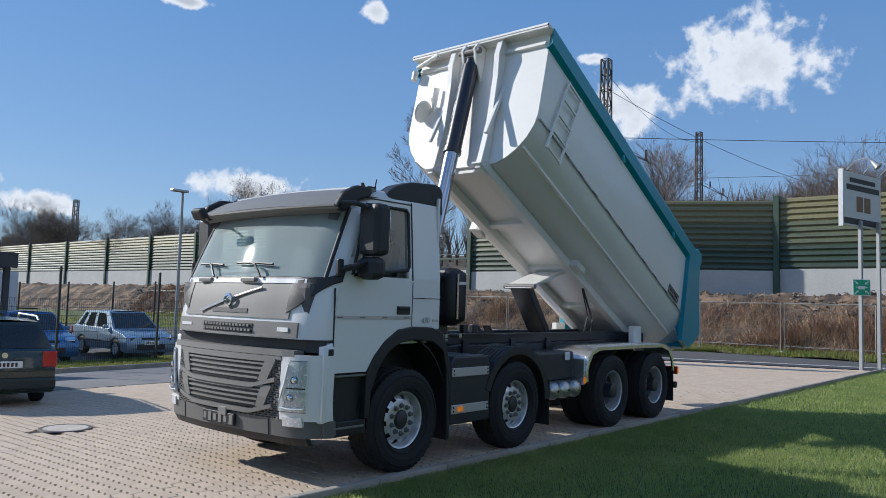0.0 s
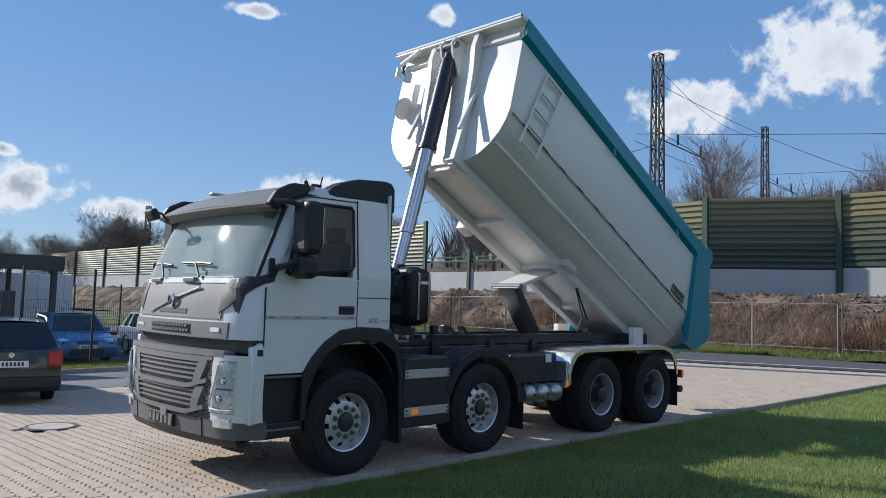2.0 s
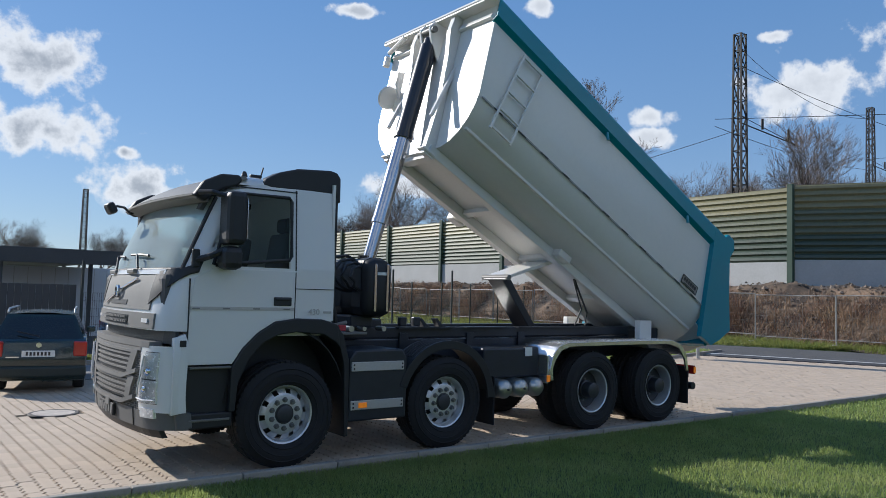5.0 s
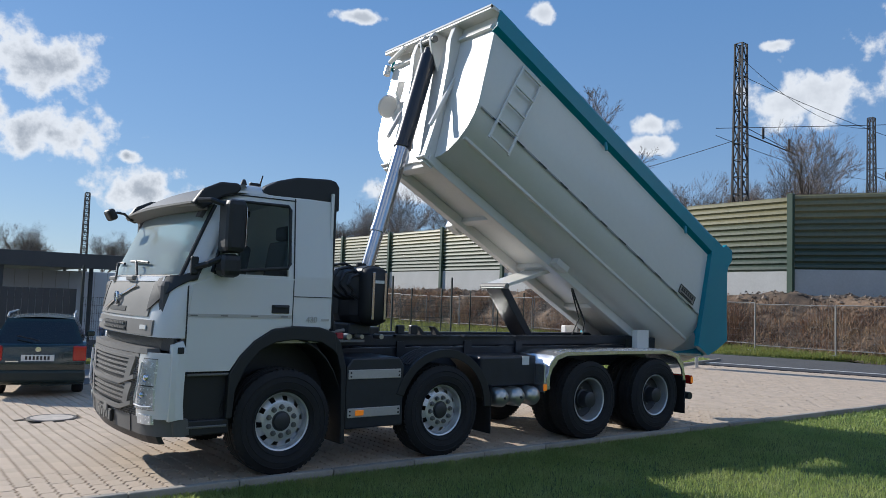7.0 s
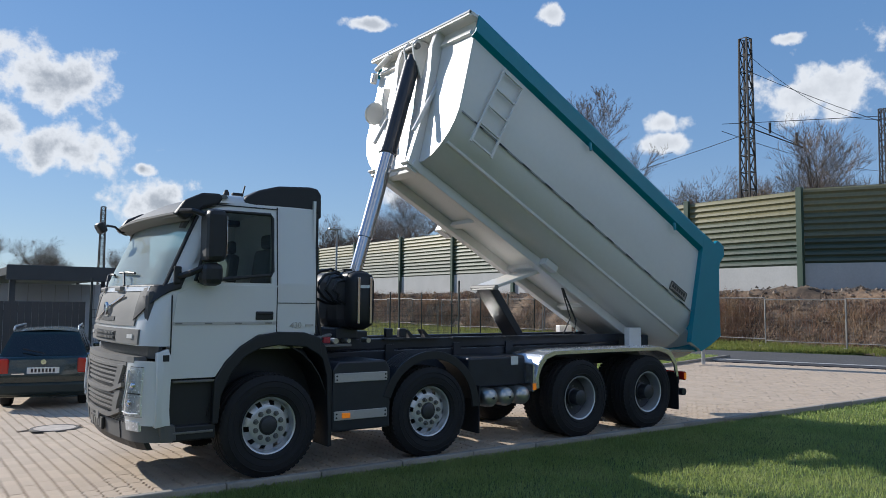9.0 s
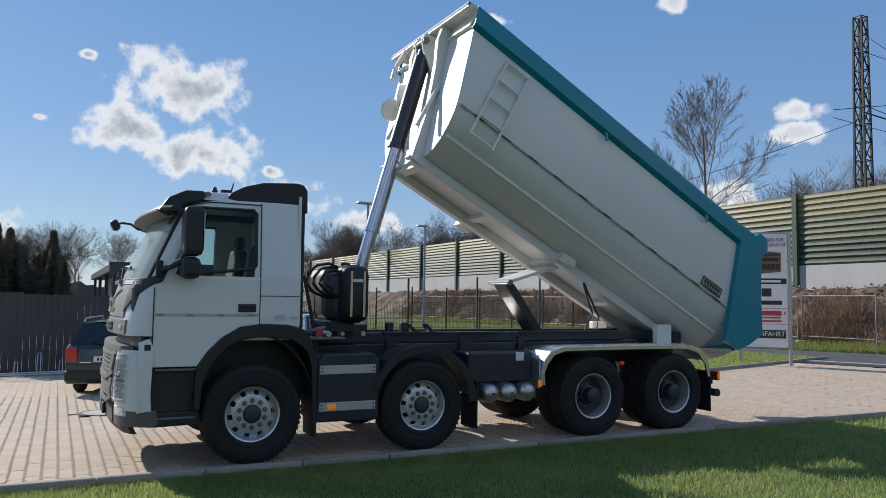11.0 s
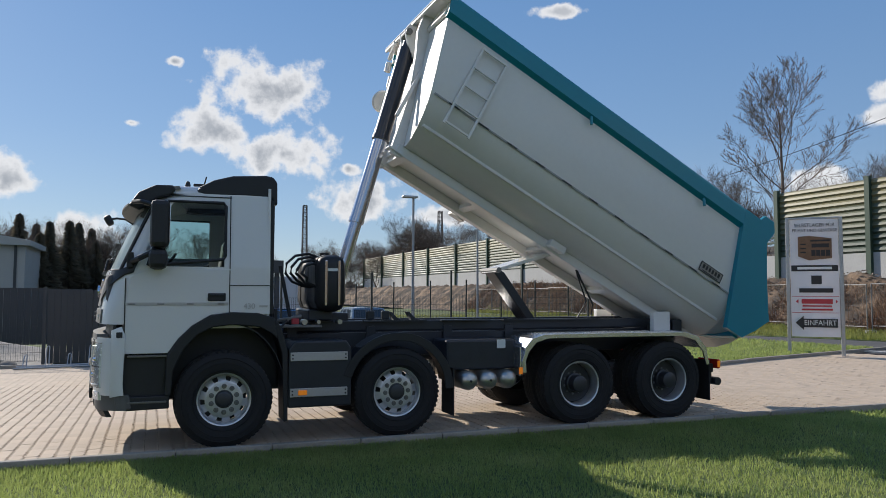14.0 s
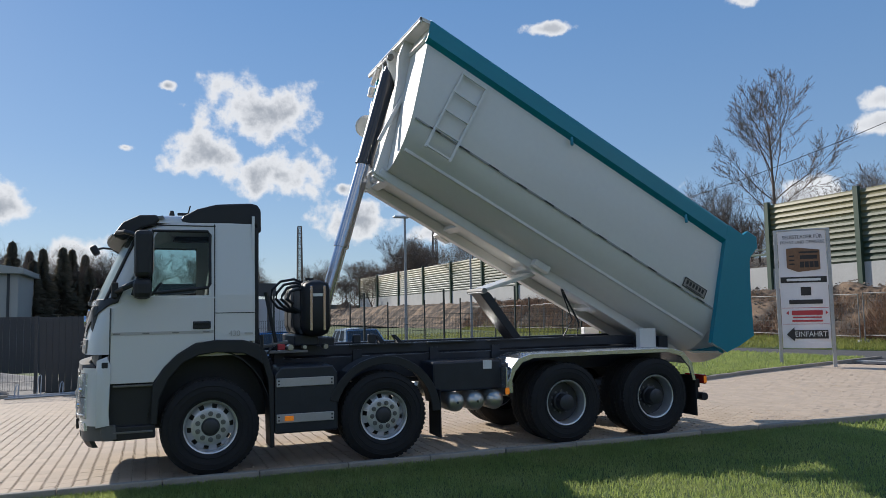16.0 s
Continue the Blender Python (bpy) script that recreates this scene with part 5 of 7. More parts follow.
def wire(name, a, b, sag):
    a, b = Vector(a), Vector(b)
    ob = part(name, Shape().pipe([a.lerp(b, k) - Vector((0, 0, sag * 4 * k * (1 - k))) for k in np.linspace(0, 1, 14)], 0.018, 4), MAST)
    tagged(ob, "thin dark overhead railway wire between the masts", "cable", "overhead wires")


wire("overhead_wire", (34.8, 15.5, 16.0), (65.7, 22.2, 18.2), 1.2)
wire("overhead_wire", (34.8, 15.5, 15.0), (62, 8, 11.5), 0.8)
wire("overhead_wire", (33.2, 16, 11.4), (65.7, 22.2, 13.6), 0.4)
wire("overhead_wire", (33.2, 16, 11.8), (72, -20, 14.5), 0.3)
wire("overhead_wire", (65.7, 22.2, 14.6), (90, -25, 17.5), 0.6)
wire("overhead_wire", (34.8, 15.5, 11.4), (44, 60, 11.2), 0.8)

for x, y, h in ((8.72, 18.2, 5.68), (14.5, 25.2, 5.45)):
    t_ = thing("street_lamp", (x, y, gz(x, y)), "grey steel street lamp with a flat lamp head", "street lamp", "street lamps")
    part("pole", Shape().tube((0, 0, 0), (0, 0, h), 0.065, 0.045, n=12).tube((0, 0, 0), (0, 0, 0.5), 0.085, n=12), POSTGREY, t_)
    part("lamp_head", Shape().box((-0.16, -0.05, h + 0.03), (0.62, 0.26, 0.09), bevel=0.03), GALV, t_)

# ---- signs ----


def lettering(text, size, material, parent, at, name="lettering"):
    c = bpy.data.curves.new(name, "FONT")
    c.body, c.size, c.align_x, c.align_y, c.extrude = text, size, "CENTER", "CENTER", 0.002
    o = bpy.data.objects.new(name, c)
    scene.collection.objects.link(o)
    me = bpy.data.meshes.new_from_object(o)
    bpy.data.objects.remove(o)
    me.materials.clear()
    me.materials.append(material)
    return part(name, me, None, parent, at=at)


SG = Matrix.Translation((16.37, 6.99, -0.14)) @ Matrix.Rotation(radians(-45), 4, "Z")      # local x along the board, -y to the viewer
pylon = thing("entrance_sign", SG @ Matrix.Scale(0.88, 4, (1, 0, 0)), "tall white entrance sign with a brown crate picture and an arrow", "sign")
W_, Z0, Z1 = 1.5, 0.66, 4.0
part("panel", Shape().grid(lambda x, z: (x, -0.10 * math.sin(math.pi * x / W_) - 0.02, z), np.linspace(0.04, W_ - 0.04, 10), [Z0, Z1], thick=(0, 0.06, 0)), mat("sign_white", (0.82, 0.79, 0.80), 0.4, vary=0.04), pylon)
part("post", Shape().box((-0.03, 0, 2.02), (0.11, 0.14, 4.06), bevel=0.02), GALV, pylon)
part("post", Shape().box((W_ + 0.03, 0, 2.02), (0.11, 0.14, 4.06), bevel=0.02), GALV, pylon)
part("top_rail", Shape().box((W_ / 2, -0.03, 4.03), (W_, 0.1, 0.05), bevel=0.01), GALV, pylon)
UP = Matrix.Rotation(radians(90), 4, "X")


def flat(x, z, w, h, m, name):
    return part(name, Shape().grid(lambda u, v: (u, -0.10 * math.sin(math.pi * u / W_) - 0.026, v), np.linspace(x - w / 2, x + w / 2, 8), [z - h / 2, z + h / 2], thick=(0, 0.004, 0)), m, pylon)


lettering("SELBSTLAGER FÜR", 0.145, INK, pylon, Matrix.Translation((0.77, -0.125, 3.82)) @ UP)
lettering("PRIVAT UND GEWERBE", 0.125, INK, pylon, Matrix.Translation((0.77, -0.125, 3.67)) @ UP)
crate = part("crate_picture", Shape().poly([(0.28, -0.126, 3.5), (0.60, -0.13, 3.52), (1.26, -0.126, 3.44), (1.26, -0.126, 2.88), (0.60, -0.13, 2.82), (0.28, -0.126, 2.94)], [(0, 1, 2, 3, 4, 5)]), WOODPRINT, pylon, "printed brown crate")
for x, z, w, h in ((0.93, 3.38, 0.56, 0.05), (0.93, 3.24, 0.50, 0.11), (0.73, 3.03, 0.12, 0.17), (0.87, 3.03, 0.12, 0.17), (1.01, 3.03, 0.12, 0.17), (1.15, 3.03, 0.12, 0.17), (0.43, 3.28, 0.16, 0.04), (0.43, 3.16, 0.16, 0.04), (0.43, 3.05, 0.16, 0.04)):
    part("print_bar", Shape().box((x, -0.133, z), (w, 0.003, h)), INK, crate)
flat(0.75, 2.60, 1.36, 0.17, INK, "address_band")
part("print_bar", Shape().box((0.75, -0.130, 2.60), (1.0, 0.003, 0.07)), PLATE, pylon)
part("number_bar", Shape().box((0.80, -0.130, 2.27), (0.30, 0.003, 0.24)), INK, pylon)
part("street_bar", Shape().box((0.78, -0.130, 1.97), (0.98, 0.003, 0.12)), INK, pylon)
flat(0.75, 1.80, 1.36, 0.012, REDINK, "divider")
part("name_bar", Shape().box((0.80, -0.130, 1.66), (0.90, 0.003, 0.13)), REDINK, pylon)
part("arrow_mark", Shape().poly([(0.18, -0.125, 1.66), (0.26, -0.128, 1.72), (0.26, -0.128, 1.60)], [(0, 1, 2)]).poly([(1.40, -0.06, 1.66), (1.34, -0.075, 1.72), (1.34, -0.075, 1.60)], [(0, 1, 2)]), REDINK, pylon)
part("print_bar", Shape().box((0.80, -0.130, 1.53), (0.85, 0.003, 0.04)), REDINK, pylon)
part("print_bar", Shape().box((0.80, -0.130, 1.43), (0.90, 0.003, 0.05)), REDINK, pylon)
flat(0.75, 1.34, 1.36, 0.012, REDINK, "divider")
part("arrow", Shape().poly([(0.16, -0.118, 1.05), (0.40, -0.129, 1.25), (0.40, -0.129, 1.17), (1.38, -0.129, 1.17), (1.38, -0.129, 0.93), (0.40, -0.129, 0.93), (0.40, -0.129, 0.85)], [(0, 1, 2, 3, 4, 5, 6)]), INK, pylon, "black arrow")
lettering("EINFAHRT", 0.205, PLATE, pylon, Matrix.Translation((0.88, -0.134, 1.05)) @ UP)

lettering("430", 0.085, STRIPE, cab, Matrix.Translation((0.245, -(HW + 0.008), 1.548)) @ UP, "model_number")

board = thing("roadside_sign", (21.7, -0.92, 0.0), "white advertising board on two tall grey steel posts", "sign")
for x in (0.0, 1.05):
    part("post", Shape().box((x, -0.08 * (x > 0), 2.4), (0.11, 0.11, 4.85), bevel=0.01), POSTGREY, board)
part("panel", Shape().box((0.26, 0.10, 5.5), (2.5, 0.12, 1.75), bevel=0.015), mat("board_white", (0.55, 0.55, 0.55), 0.5, vary=0.06), board)
part("frame", Shape().box((-1.01, 0.10, 5.5), (0.05, 0.16, 1.85), bevel=0.01), GALV, board)
for z, h, x0, x1 in ((6.12, 0.15, -0.59, 1.11), (5.88, 0.18, -0.79, 1.36), (4.78, 0.20, -0.94, 1.46)):
    part("print_bar", Shape().box(((x0 + x1) / 2, 0.036, z), (x1 - x0, 0.004, h)), INK, board)
for x in (0.06, 0.56):
    part("crate_print", Shape().box((x, 0.036, 5.36), (0.42, 0.004, 0.5)), WOODPRINT, board)
for x in (-0.84, 0.21, 1.26):
    fl = part("flood_lamp_arm", Shape().pipe([(x, 0.0, 6.38), (x - 0.1, -0.3, 6.62), (x - 0.15, -0.7, 6.66), (x - 0.18, -0.9, 6.5)], 0.02, 6), GALV, board)
    part("flood_lamp", Shape().tube((x - 0.18, -0.85, 6.55), (x - 0.16, -1.05, 6.32), 0.05, 0.12, n=12), GALV, fl)
gsign = part("assembly_sign", Shape().box((0.0, -0.075, 2.65), (0.52, 0.02, 0.52), bevel=0.004), PLATE, board, "green and white assembly point sign")
part("green_field", Shape().box((0.0, -0.088, 2.65), (0.48, 0.006, 0.48)), GREENSIGN, gsign)
for sx in (-1, 1):
    for sz in (-1, 1):
        part("white_arrow", Shape().box((sx * 0.165, -0.093, 2.65 + sz * 0.165), (0.13, 0.004, 0.03), rot=Matrix.Rotation(-sx * sz * math.pi / 4, 4, "Y")).box((sx * 0.115, -0.093, 2.65 + sz * 0.135), (0.02, 0.004, 0.08)).box((sx * 0.135, -0.093, 2.65 + sz * 0.115), (0.08, 0.004, 0.02)), PLATE, gsign)
part("white_shape", Shape().box((0, -0.093, 2.64), (0.20, 0.004, 0.10)).box((0, -0.093, 2.66), (0.34, 0.004, 0.025)), PLATE, gsign)

board.rotation_euler = (0, 0, radians(-14))
gsign.matrix_basis = Matrix.Rotation(radians(-48), 4, "Z")

# ---- fences ----
def wire_panel(w, h, step, r, bars):
    s = Shape()
    for i in range(int(w / step) + 1):
        s.box((-w / 2 + i * step, 0, h / 2), (r, r, h))
    for k in range(bars + 1):
        s.box((0, 0, h * k / bars), (w, r * 1.4, r * 1.4))
    return s


site_panel = wire_panel(3.35, 1.7, 0.12, 0.003, 6).mesh("mesh_infill", WIRE)
site_frame = Shape().tube((-1.7, 0, 0), (-1.7, 0, 2.0), 0.024, n=8).tube((1.7, 0, 0), (1.7, 0, 2.0), 0.024, n=8).tube((-1.7, 0, 1.98), (1.7, 0, 1.98), 0.02, n=8).tube((-1.7, 0, 0.2), (1.7, 0, 0.2), 0.016, n=8).mesh("fence_frame", WIRE)
foot_me = Shape().box((0, 0, 0.06), (0.24, 0.66, 0.13), bevel=0.02).mesh("fence_foot", CONCRETE)
for i in range(20):
    y = -12.5 + 3.5 * i
    x = 27.6 + 0.08 * math.sin(i * 2.1)
    m = Matrix.Translation((x, y, bank_z(x, y) + 0.12)) @ Matrix.Rotation(radians(90 + 2 * math.sin(i * 1.3)), 4, "Z")
    t_ = thing("site_fence", m, "galvanised temporary mesh fence panel at the foot of the bank", "fence", "temporary fence panels")
    part("fence_frame", site_frame, None, t_)
    part("mesh_infill", site_panel, None, t_, at=Matrix.Translation((0, 0, 0.24)))
    part("fence_foot", foot_me, None, t_, at=Matrix.Translation((1.75, 0, -0.12)))

yard_fence = thing("mesh_fence", (6.0, 14.5, -0.3), "dark green wire mesh fence on steel posts round the car park", "fence", world_built=True)
fp = [(1.2, 14.2), (3.05, 14.4), (6.1, 14.75), (9.1, 15.1), (12.1, 15.5), (15.1, 15.8)]
fpost = Shape().box((0, 0, 1.36), (0.06, 0.06, 2.75), bevel=0.006).mesh("fence_post", FENCEGREEN)
for x, y in fp:
    part("fence_post", fpost, None, yard_fence, at=Matrix.Translation((x, y, gz(x, y))))
for (x0, y0), (x1, y1) in zip(fp, fp[1:]):
    w = math.hypot(x1 - x0, y1 - y0) - 0.08
    part("mesh_panel", wire_panel(w, 1.75, 0.06, 0.006, 8), FENCEGREEN, yard_fence, at=Matrix.Translation(((x0 + x1) / 2, (y0 + y1) / 2, gz(x0, y0) + 0.12)) @ Matrix.Rotation(math.atan2(y1 - y0, x1 - x0), 4, "Z"))
back_fence = thing("mesh_fence", (14, 26, -0.2), "dark green wire mesh fence behind the parked cars", "fence", world_built=True)
for i in range(14):
    x, y = 3.0 + 1.9 * i, 27.5 - 0.18 * i
    part("fence_post", fpost, None, back_fence, at=Matrix.Translation((x, y, gz(x, y) - 0.3)))
    if i:
        part("mesh_panel", wire_panel(1.84, 1.8, 0.08, 0.006, 7), FENCEGREEN, back_fence, at=Matrix.Translation((x - 0.95, y + 0.09, gz(x, y) + 0.1)) @ Matrix.Rotation(-0.094, 4, "Z"))

# dark privacy fence and gate beyond the yard
screen_fence = thing("slat_fence", (-1.2, 14.5, -0.33), "black privacy fence of close slats", "fence", world_built=True)
slat_me = Shape().box((0, 0, 1.05), (0.16, 0.025, 2.1), bevel=0.004).mesh("slat", CARPORT)
for i in range(28):
    part("slat", slat_me, None, screen_fence, at=Matrix.Translation((-3.45 + 0.166 * i, 14.5 + 0.01 * (i % 2), -0.33)))
part("rail", Shape().box((-1.2, 14.54, 0.2), (4.6, 0.04, 0.06)).box((-1.2, 14.54, 1.5), (4.6, 0.04, 0.06)), CARPORT, screen_fence)
left_fence = thing("mesh_fence", (-6, 14.5, -0.33), "black wire mesh fence with steel posts", "fence", world_built=True)
for x in (-3.62, -6.1, -8.6, -11.1):
    part("fence_post", Shape().box((x, 14.5, 0.75), (0.09, 0.09, 2.2), bevel=0.006), CARPORT, left_fence)
for x in (-4.86, -7.35, -9.85):
    part("mesh_panel", wire_panel(2.4, 1.95, 0.06, 0.006, 8), CARPORT, left_fence, at=Matrix.Translation((x, 14.5, -0.25)))
part("rail", Shape().box((-7.3, 14.5, 1.8), (7.5, 0.05, 0.05)), CARPORT, left_fence)

far_screen = thing("slat_fence", (-9, 24, -0.35), "dark slatted fence behind the rock garden", "fence", world_built=True)
far_slat = Shape().box((0, 0, 1.1), (0.235, 0.03, 2.2), bevel=0.004).mesh("slat", CARPORT)
for i in range(44):
    part("slat", far_slat, None, far_screen, at=Matrix.Translation((-13.6 + 0.243 * i, 24.0 + 0.012 * (i % 2), -0.36)))

# ---- carport, white wall behind it, hall and conifers ----
port = thing("carport", (1.95, 23, -0.35), "anthracite flat-roofed carport with a deep fascia", "carport", world_built=True)
part("roof", Shape().prism([(-0.3, 2.62), (-0.3, 2.91), (3.95, 2.94), (3.95, 2.65)], 19.9, 37.0, 0.02), CARPORT, port)
part("fascia", Shape().box((1.83, 19.87, 2.72), (4.3, 0.06, 0.50), bevel=0.01), CARPORT, port)
for x, y in ((-0.1, 20.2), (3.78, 20.2), (-0.1, 25.5), (3.78, 25.5), (-0.1, 31), (3.78, 31), (-0.1, 36.5), (3.78, 36.5)):
    part("post", Shape().box((x, y, 1.12), (0.18 if y < 21 else 0.14, 0.16, 3.05), bevel=0.01), CARPORT, port)
wall = part("garden_wall", Shape().box((3.2, 26.6, 1.05), (6.6, 0.2, 2.9), bevel=0.02), WALLW)
tagged(wall, "white rendered wall behind the carport", "wall", kind="structure")
for i in range(13):
    part("wall_seam", Shape().box((0.15 + 0.5 * i, 26.495, 1.05), (0.02, 0.012, 2.8)), HALL, wall)

hall = thing("storage_hall", (-14, 44, -0.35), "pale grey clad hall with dark vertical joints", "building", world_built=True)
part("wall", Shape().box((-14.2, 46, 2.0), (13.0, 12, 5.2), bevel=0.03), HALL, hall)
part("roof", Shape().prism([(-21, 4.6), (-21, 6.9), (-7.4, 4.72), (-7.4, 4.4)], 39.6, 52.3, 0.02), HALL, hall)
for i in range(6):
    part("joint", Shape().box((-8.2 - 1.9 * i, 39.97, 2.0), (0.14, 0.08, 5.0)), CARPORT, hall)

# bicycle rack
rack = thing("bicycle_rack", (-3.0, 12.3, gz(-3, 12.3)), "galvanised steel bicycle rack on the paving", "bicycle rack")
part("base_rail", Shape().tube((-1.0, -0.35, 0.04), (2.4, 0.45, 0.04), 0.03, n=8).tube((-1.0, 0.15, 0.04), (2.4, 0.95, 0.04), 0.03, n=8), GALV, rack)
for i in range(7):
    x = -0.8 + 0.5 * i
    y = -0.1 + 0.118 * i
    hgt = 0.55 if i % 2 else 0.34
    part("hoop", Shape().pipe([(x, y - 0.2, 0.04), (x + 0.02, y, hgt), (x + 0.05, y + 0.08, hgt + 0.03), (x + 0.08, y, hgt), (x + 0.09, y - 0.2, 0.04)], 0.014, 6), GALV, rack)


def rock(seed, r):
    b = bmesh.new()
    bmesh.ops.create_icosphere(b, subdivisions=2, radius=r)
    for v in b.verts:
        k = 1 + 0.45 * noise.noise(v.co * (1.6 / r) + Vector((seed, 0, 0)))
        v.co = Vector((v.co.x * k * 1.2, v.co.y * k, max(-0.2 * r, v.co.z * k * 0.75)))
    s = Shape()
    s.merge(b)
    return s


rr = random.Random(9)
for i in range(18):
    x, y = -3.9 - rr.random() * 4.5, 13.0 + rr.random() * 1.2 if i < 10 else 15.2 + rr.random() * 2.5
    ob = part("garden_rock", rock(i, 0.14 + 0.16 * rr.random()), ROCK, at=Matrix.Translation((x, y, gz(x, y) - 0.02)), smooth=50)
    tagged(ob, "rough grey rock in the rock garden by the fence", "rock", "garden rocks")
mound = part("rock_garden", Shape().grid(lambda x, y: (x, y, gz(x, y) - 0.1 + 0.75 * math.exp(-((x + 7) / 3.2) ** 2 - ((y - 18) / 2.2) ** 2) + 0.12 * noise.noise((x, y, 0))), np.linspace(-13, -3.4, 24), np.linspace(12.9, 22, 22)), mat("pale_gravel", (0.34, 0.31, 0.27), 0.95, vary=0.3, fine=50, bump=0.4, bump_scale=80))
tagged(mound, "pale gravel rock garden mound", "rock garden", kind="structure")

# ---- parked cars ----
wheel_t = Shape().spin([(0.19, -0.09), (0.27, -0.10), (0.305, -0.07), (0.31, 0), (0.305, 0.07), (0.27, 0.10), (0.19, 0.09)], 28).mesh("tyre", RUBBER, 40)
cap_s = Shape().spin([(0.0, -0.085), (0.06, -0.09), (0.07, -0.08), (0.185, -0.095), (0.20, -0.085)], 28)
for i in range(7):
    a = 2 * math.pi * i / 7
    cap_s.box((0.125 * math.cos(a), -0.097, 0.125 * math.sin(a)), (0.11, 0.016, 0.03), rot=Matrix.Rotation(-a, 4, "Y"), bevel=0.004)
cap_t = cap_s.mesh("hub_cap", RIM, 40)


def car(name, at, L, W, H, paint, label, estate=False):
    """A passenger car; local +x is its front."""
    t_ = thing(name, at, label, "car")
    f, r = L / 2, -L / 2
    axf, axr = f - 0.82, r + (0.78 if not estate else 0.98)

    def arch(x):
        return [(x + 0.37 * math.cos(a), 0.28 + 0.38 * math.sin(a)) for a in np.linspace(0.0, math.pi, 9)]

    low = [(f - 0.10, 0.20), (f - 0.01, 0.36), (f, 0.52), (f - 0.08, 0.70), (f - 0.35, 0.80), (f - 1.02, 0.93), (r + 0.22, 1.0), (r + 0.05, 0.94), (r, 0.62), (r + 0.01, 0.40), (r + 0.08, 0.24)]
    low += [(p, q) for p, q in reversed(arch(axr))] + [(p, q) for p, q in reversed(arch(axf))]
    body_ = part("body", Shape().prism(low, -W / 2, W / 2, 0.035), paint, t_, smooth=40)
    cowl, tail = f - 1.0, r + (0.10 if estate else 0.16)
    rf, rb = f - 1.72, r + (0.42 if estate else 0.55)
    w0, w1 = W / 2 - 0.03, W / 2 - 0.22
    base, roof = 0.92, H

    def cab_pt(k, q, sd):
        """k: along, front 0 to rear 1; q: up; sd: side."""
        x = (cowl + (tail - cowl) * k) * (1 - q) + (rf + (rb - rf) * k) * q
        return Vector((x, sd * (w0 + (w1 - w0) * q), base + (roof - 0.05 * abs(k - 0.45) - base) * q))

    s = Shape()
    for sd in (-1, 1):
        s.grid(lambda k, q: cab_pt(k, q, sd), np.linspace(0, 1, 7), [0, 0.5, 1])
    s.grid(lambda k, q: cab_pt(k, 1, 1).lerp(cab_pt(k, 1, -1), q) + Vector((0, 0, 0.035 * math.sin(math.pi * q))), np.linspace(0, 1, 7), [0, 0.25, 0.5, 0.75, 1])
    for k in (0, 1):
        s.grid(lambda u, q: cab_pt(k, q, 1).lerp(cab_pt(k, q, -1), u), [0, 1], [0, 1])
    part("roof", s, paint, t_, smooth=50)
    out = 0.006
    for sd in (-1, 1):
        for k0, k1 in ((0.10, 0.42), (0.46, 0.72), (0.76, 0.93)):
            part("side_window", Shape().poly([cab_pt(k0 + 0.04, 0.1, sd) + Vector((0, sd * out, 0)), cab_pt(k1, 0.1, sd) + Vector((0, sd * out, 0)), cab_pt(k1, 0.88, sd) + Vector((0, sd * out, 0)), cab_pt(k0 + 0.04, 0.88, sd) + Vector((0, sd * out, 0))], [(0, 1, 2, 3)]), CARGLASS, t_)
        part("door_mirror", Shape().box((cowl - 0.35, sd * (W / 2 + 0.07), 1.0), (0.12, 0.16, 0.12), bevel=0.03), paint, t_)
        part("headlamp", Shape().box((f - 0.18, sd * (W / 2 - 0.24), 0.68), (0.24, 0.34, 0.13), rot=Matrix.Rotation(sd * -0.35, 4, "Z") @ Matrix.Rotation(0.3, 4, "Y"), bevel=0.03), CHROME, t_)
        part("tail_lamp", Shape().box((r + 0.055, sd * (W / 2 - 0.10), 0.80), (0.12, 0.22, 0.27), bevel=0.025), RED, t_)
        part("side_strip", Shape().box((0, sd * (W / 2 + 0.004), 0.52), (1.9, 0.014, 0.035), bevel=0.004), DARK, t_)
        part("door_line", Shape().box((-0.02, sd * (W / 2 + 0.001), 0.62), (0.008, 0.006, 0.6)).box((-0.95, sd * (W / 2 + 0.001), 0.66), (0.008, 0.006, 0.5)).box((0.88, sd * (W / 2 + 0.001), 0.62), (0.008, 0.006, 0.5)), DARK, t_)
        for x in (0.0 - 0.18, -1.05):
            part("door_handle", Shape().box((x, sd * (W / 2 + 0.012), 0.83), (0.14, 0.02, 0.025), bevel=0.006), paint, t_)
        for x in (axf, axr):
            wt = part("wheel", wheel_t, None, t_, at=Matrix.Translation((x, sd * (W / 2 - 0.11), 0.31)) @ (Matrix() if sd < 0 else Matrix.Rotation(math.pi, 4, "Z")))
            part("hub_cap", cap_t, None, wt)
        if estate:
            part("roof_rail", Shape().pipe([(rf - 0.1, sd * (w1 + 0.0), H), (rf - 0.2, sd * (w1 - 0.01), H + 0.07), (rb + 0.2, sd * (w1 - 0.01), H + 0.07), (rb + 0.08, sd * w1, H)], 0.018, 6), GALV, t_)
    ws = lambda k, q0, q1: Shape().poly([cab_pt(k, q0, 0.92) + Vector((0.008 if k == 0 else -0.008, 0, 0.004)), cab_pt(k, q0, -0.92) + Vector((0.008 if k == 0 else -0.008, 0, 0.004)), cab_pt(k, q1, -0.92) + Vector((0.008 if k == 0 else -0.008, 0, 0.004)), cab_pt(k, q1, 0.92) + Vector((0.008 if k == 0 else -0.008, 0, 0.004))], [(0, 1, 2, 3)])
    part("windscreen", ws(0, 0.06, 0.92), CARGLASS, t_)
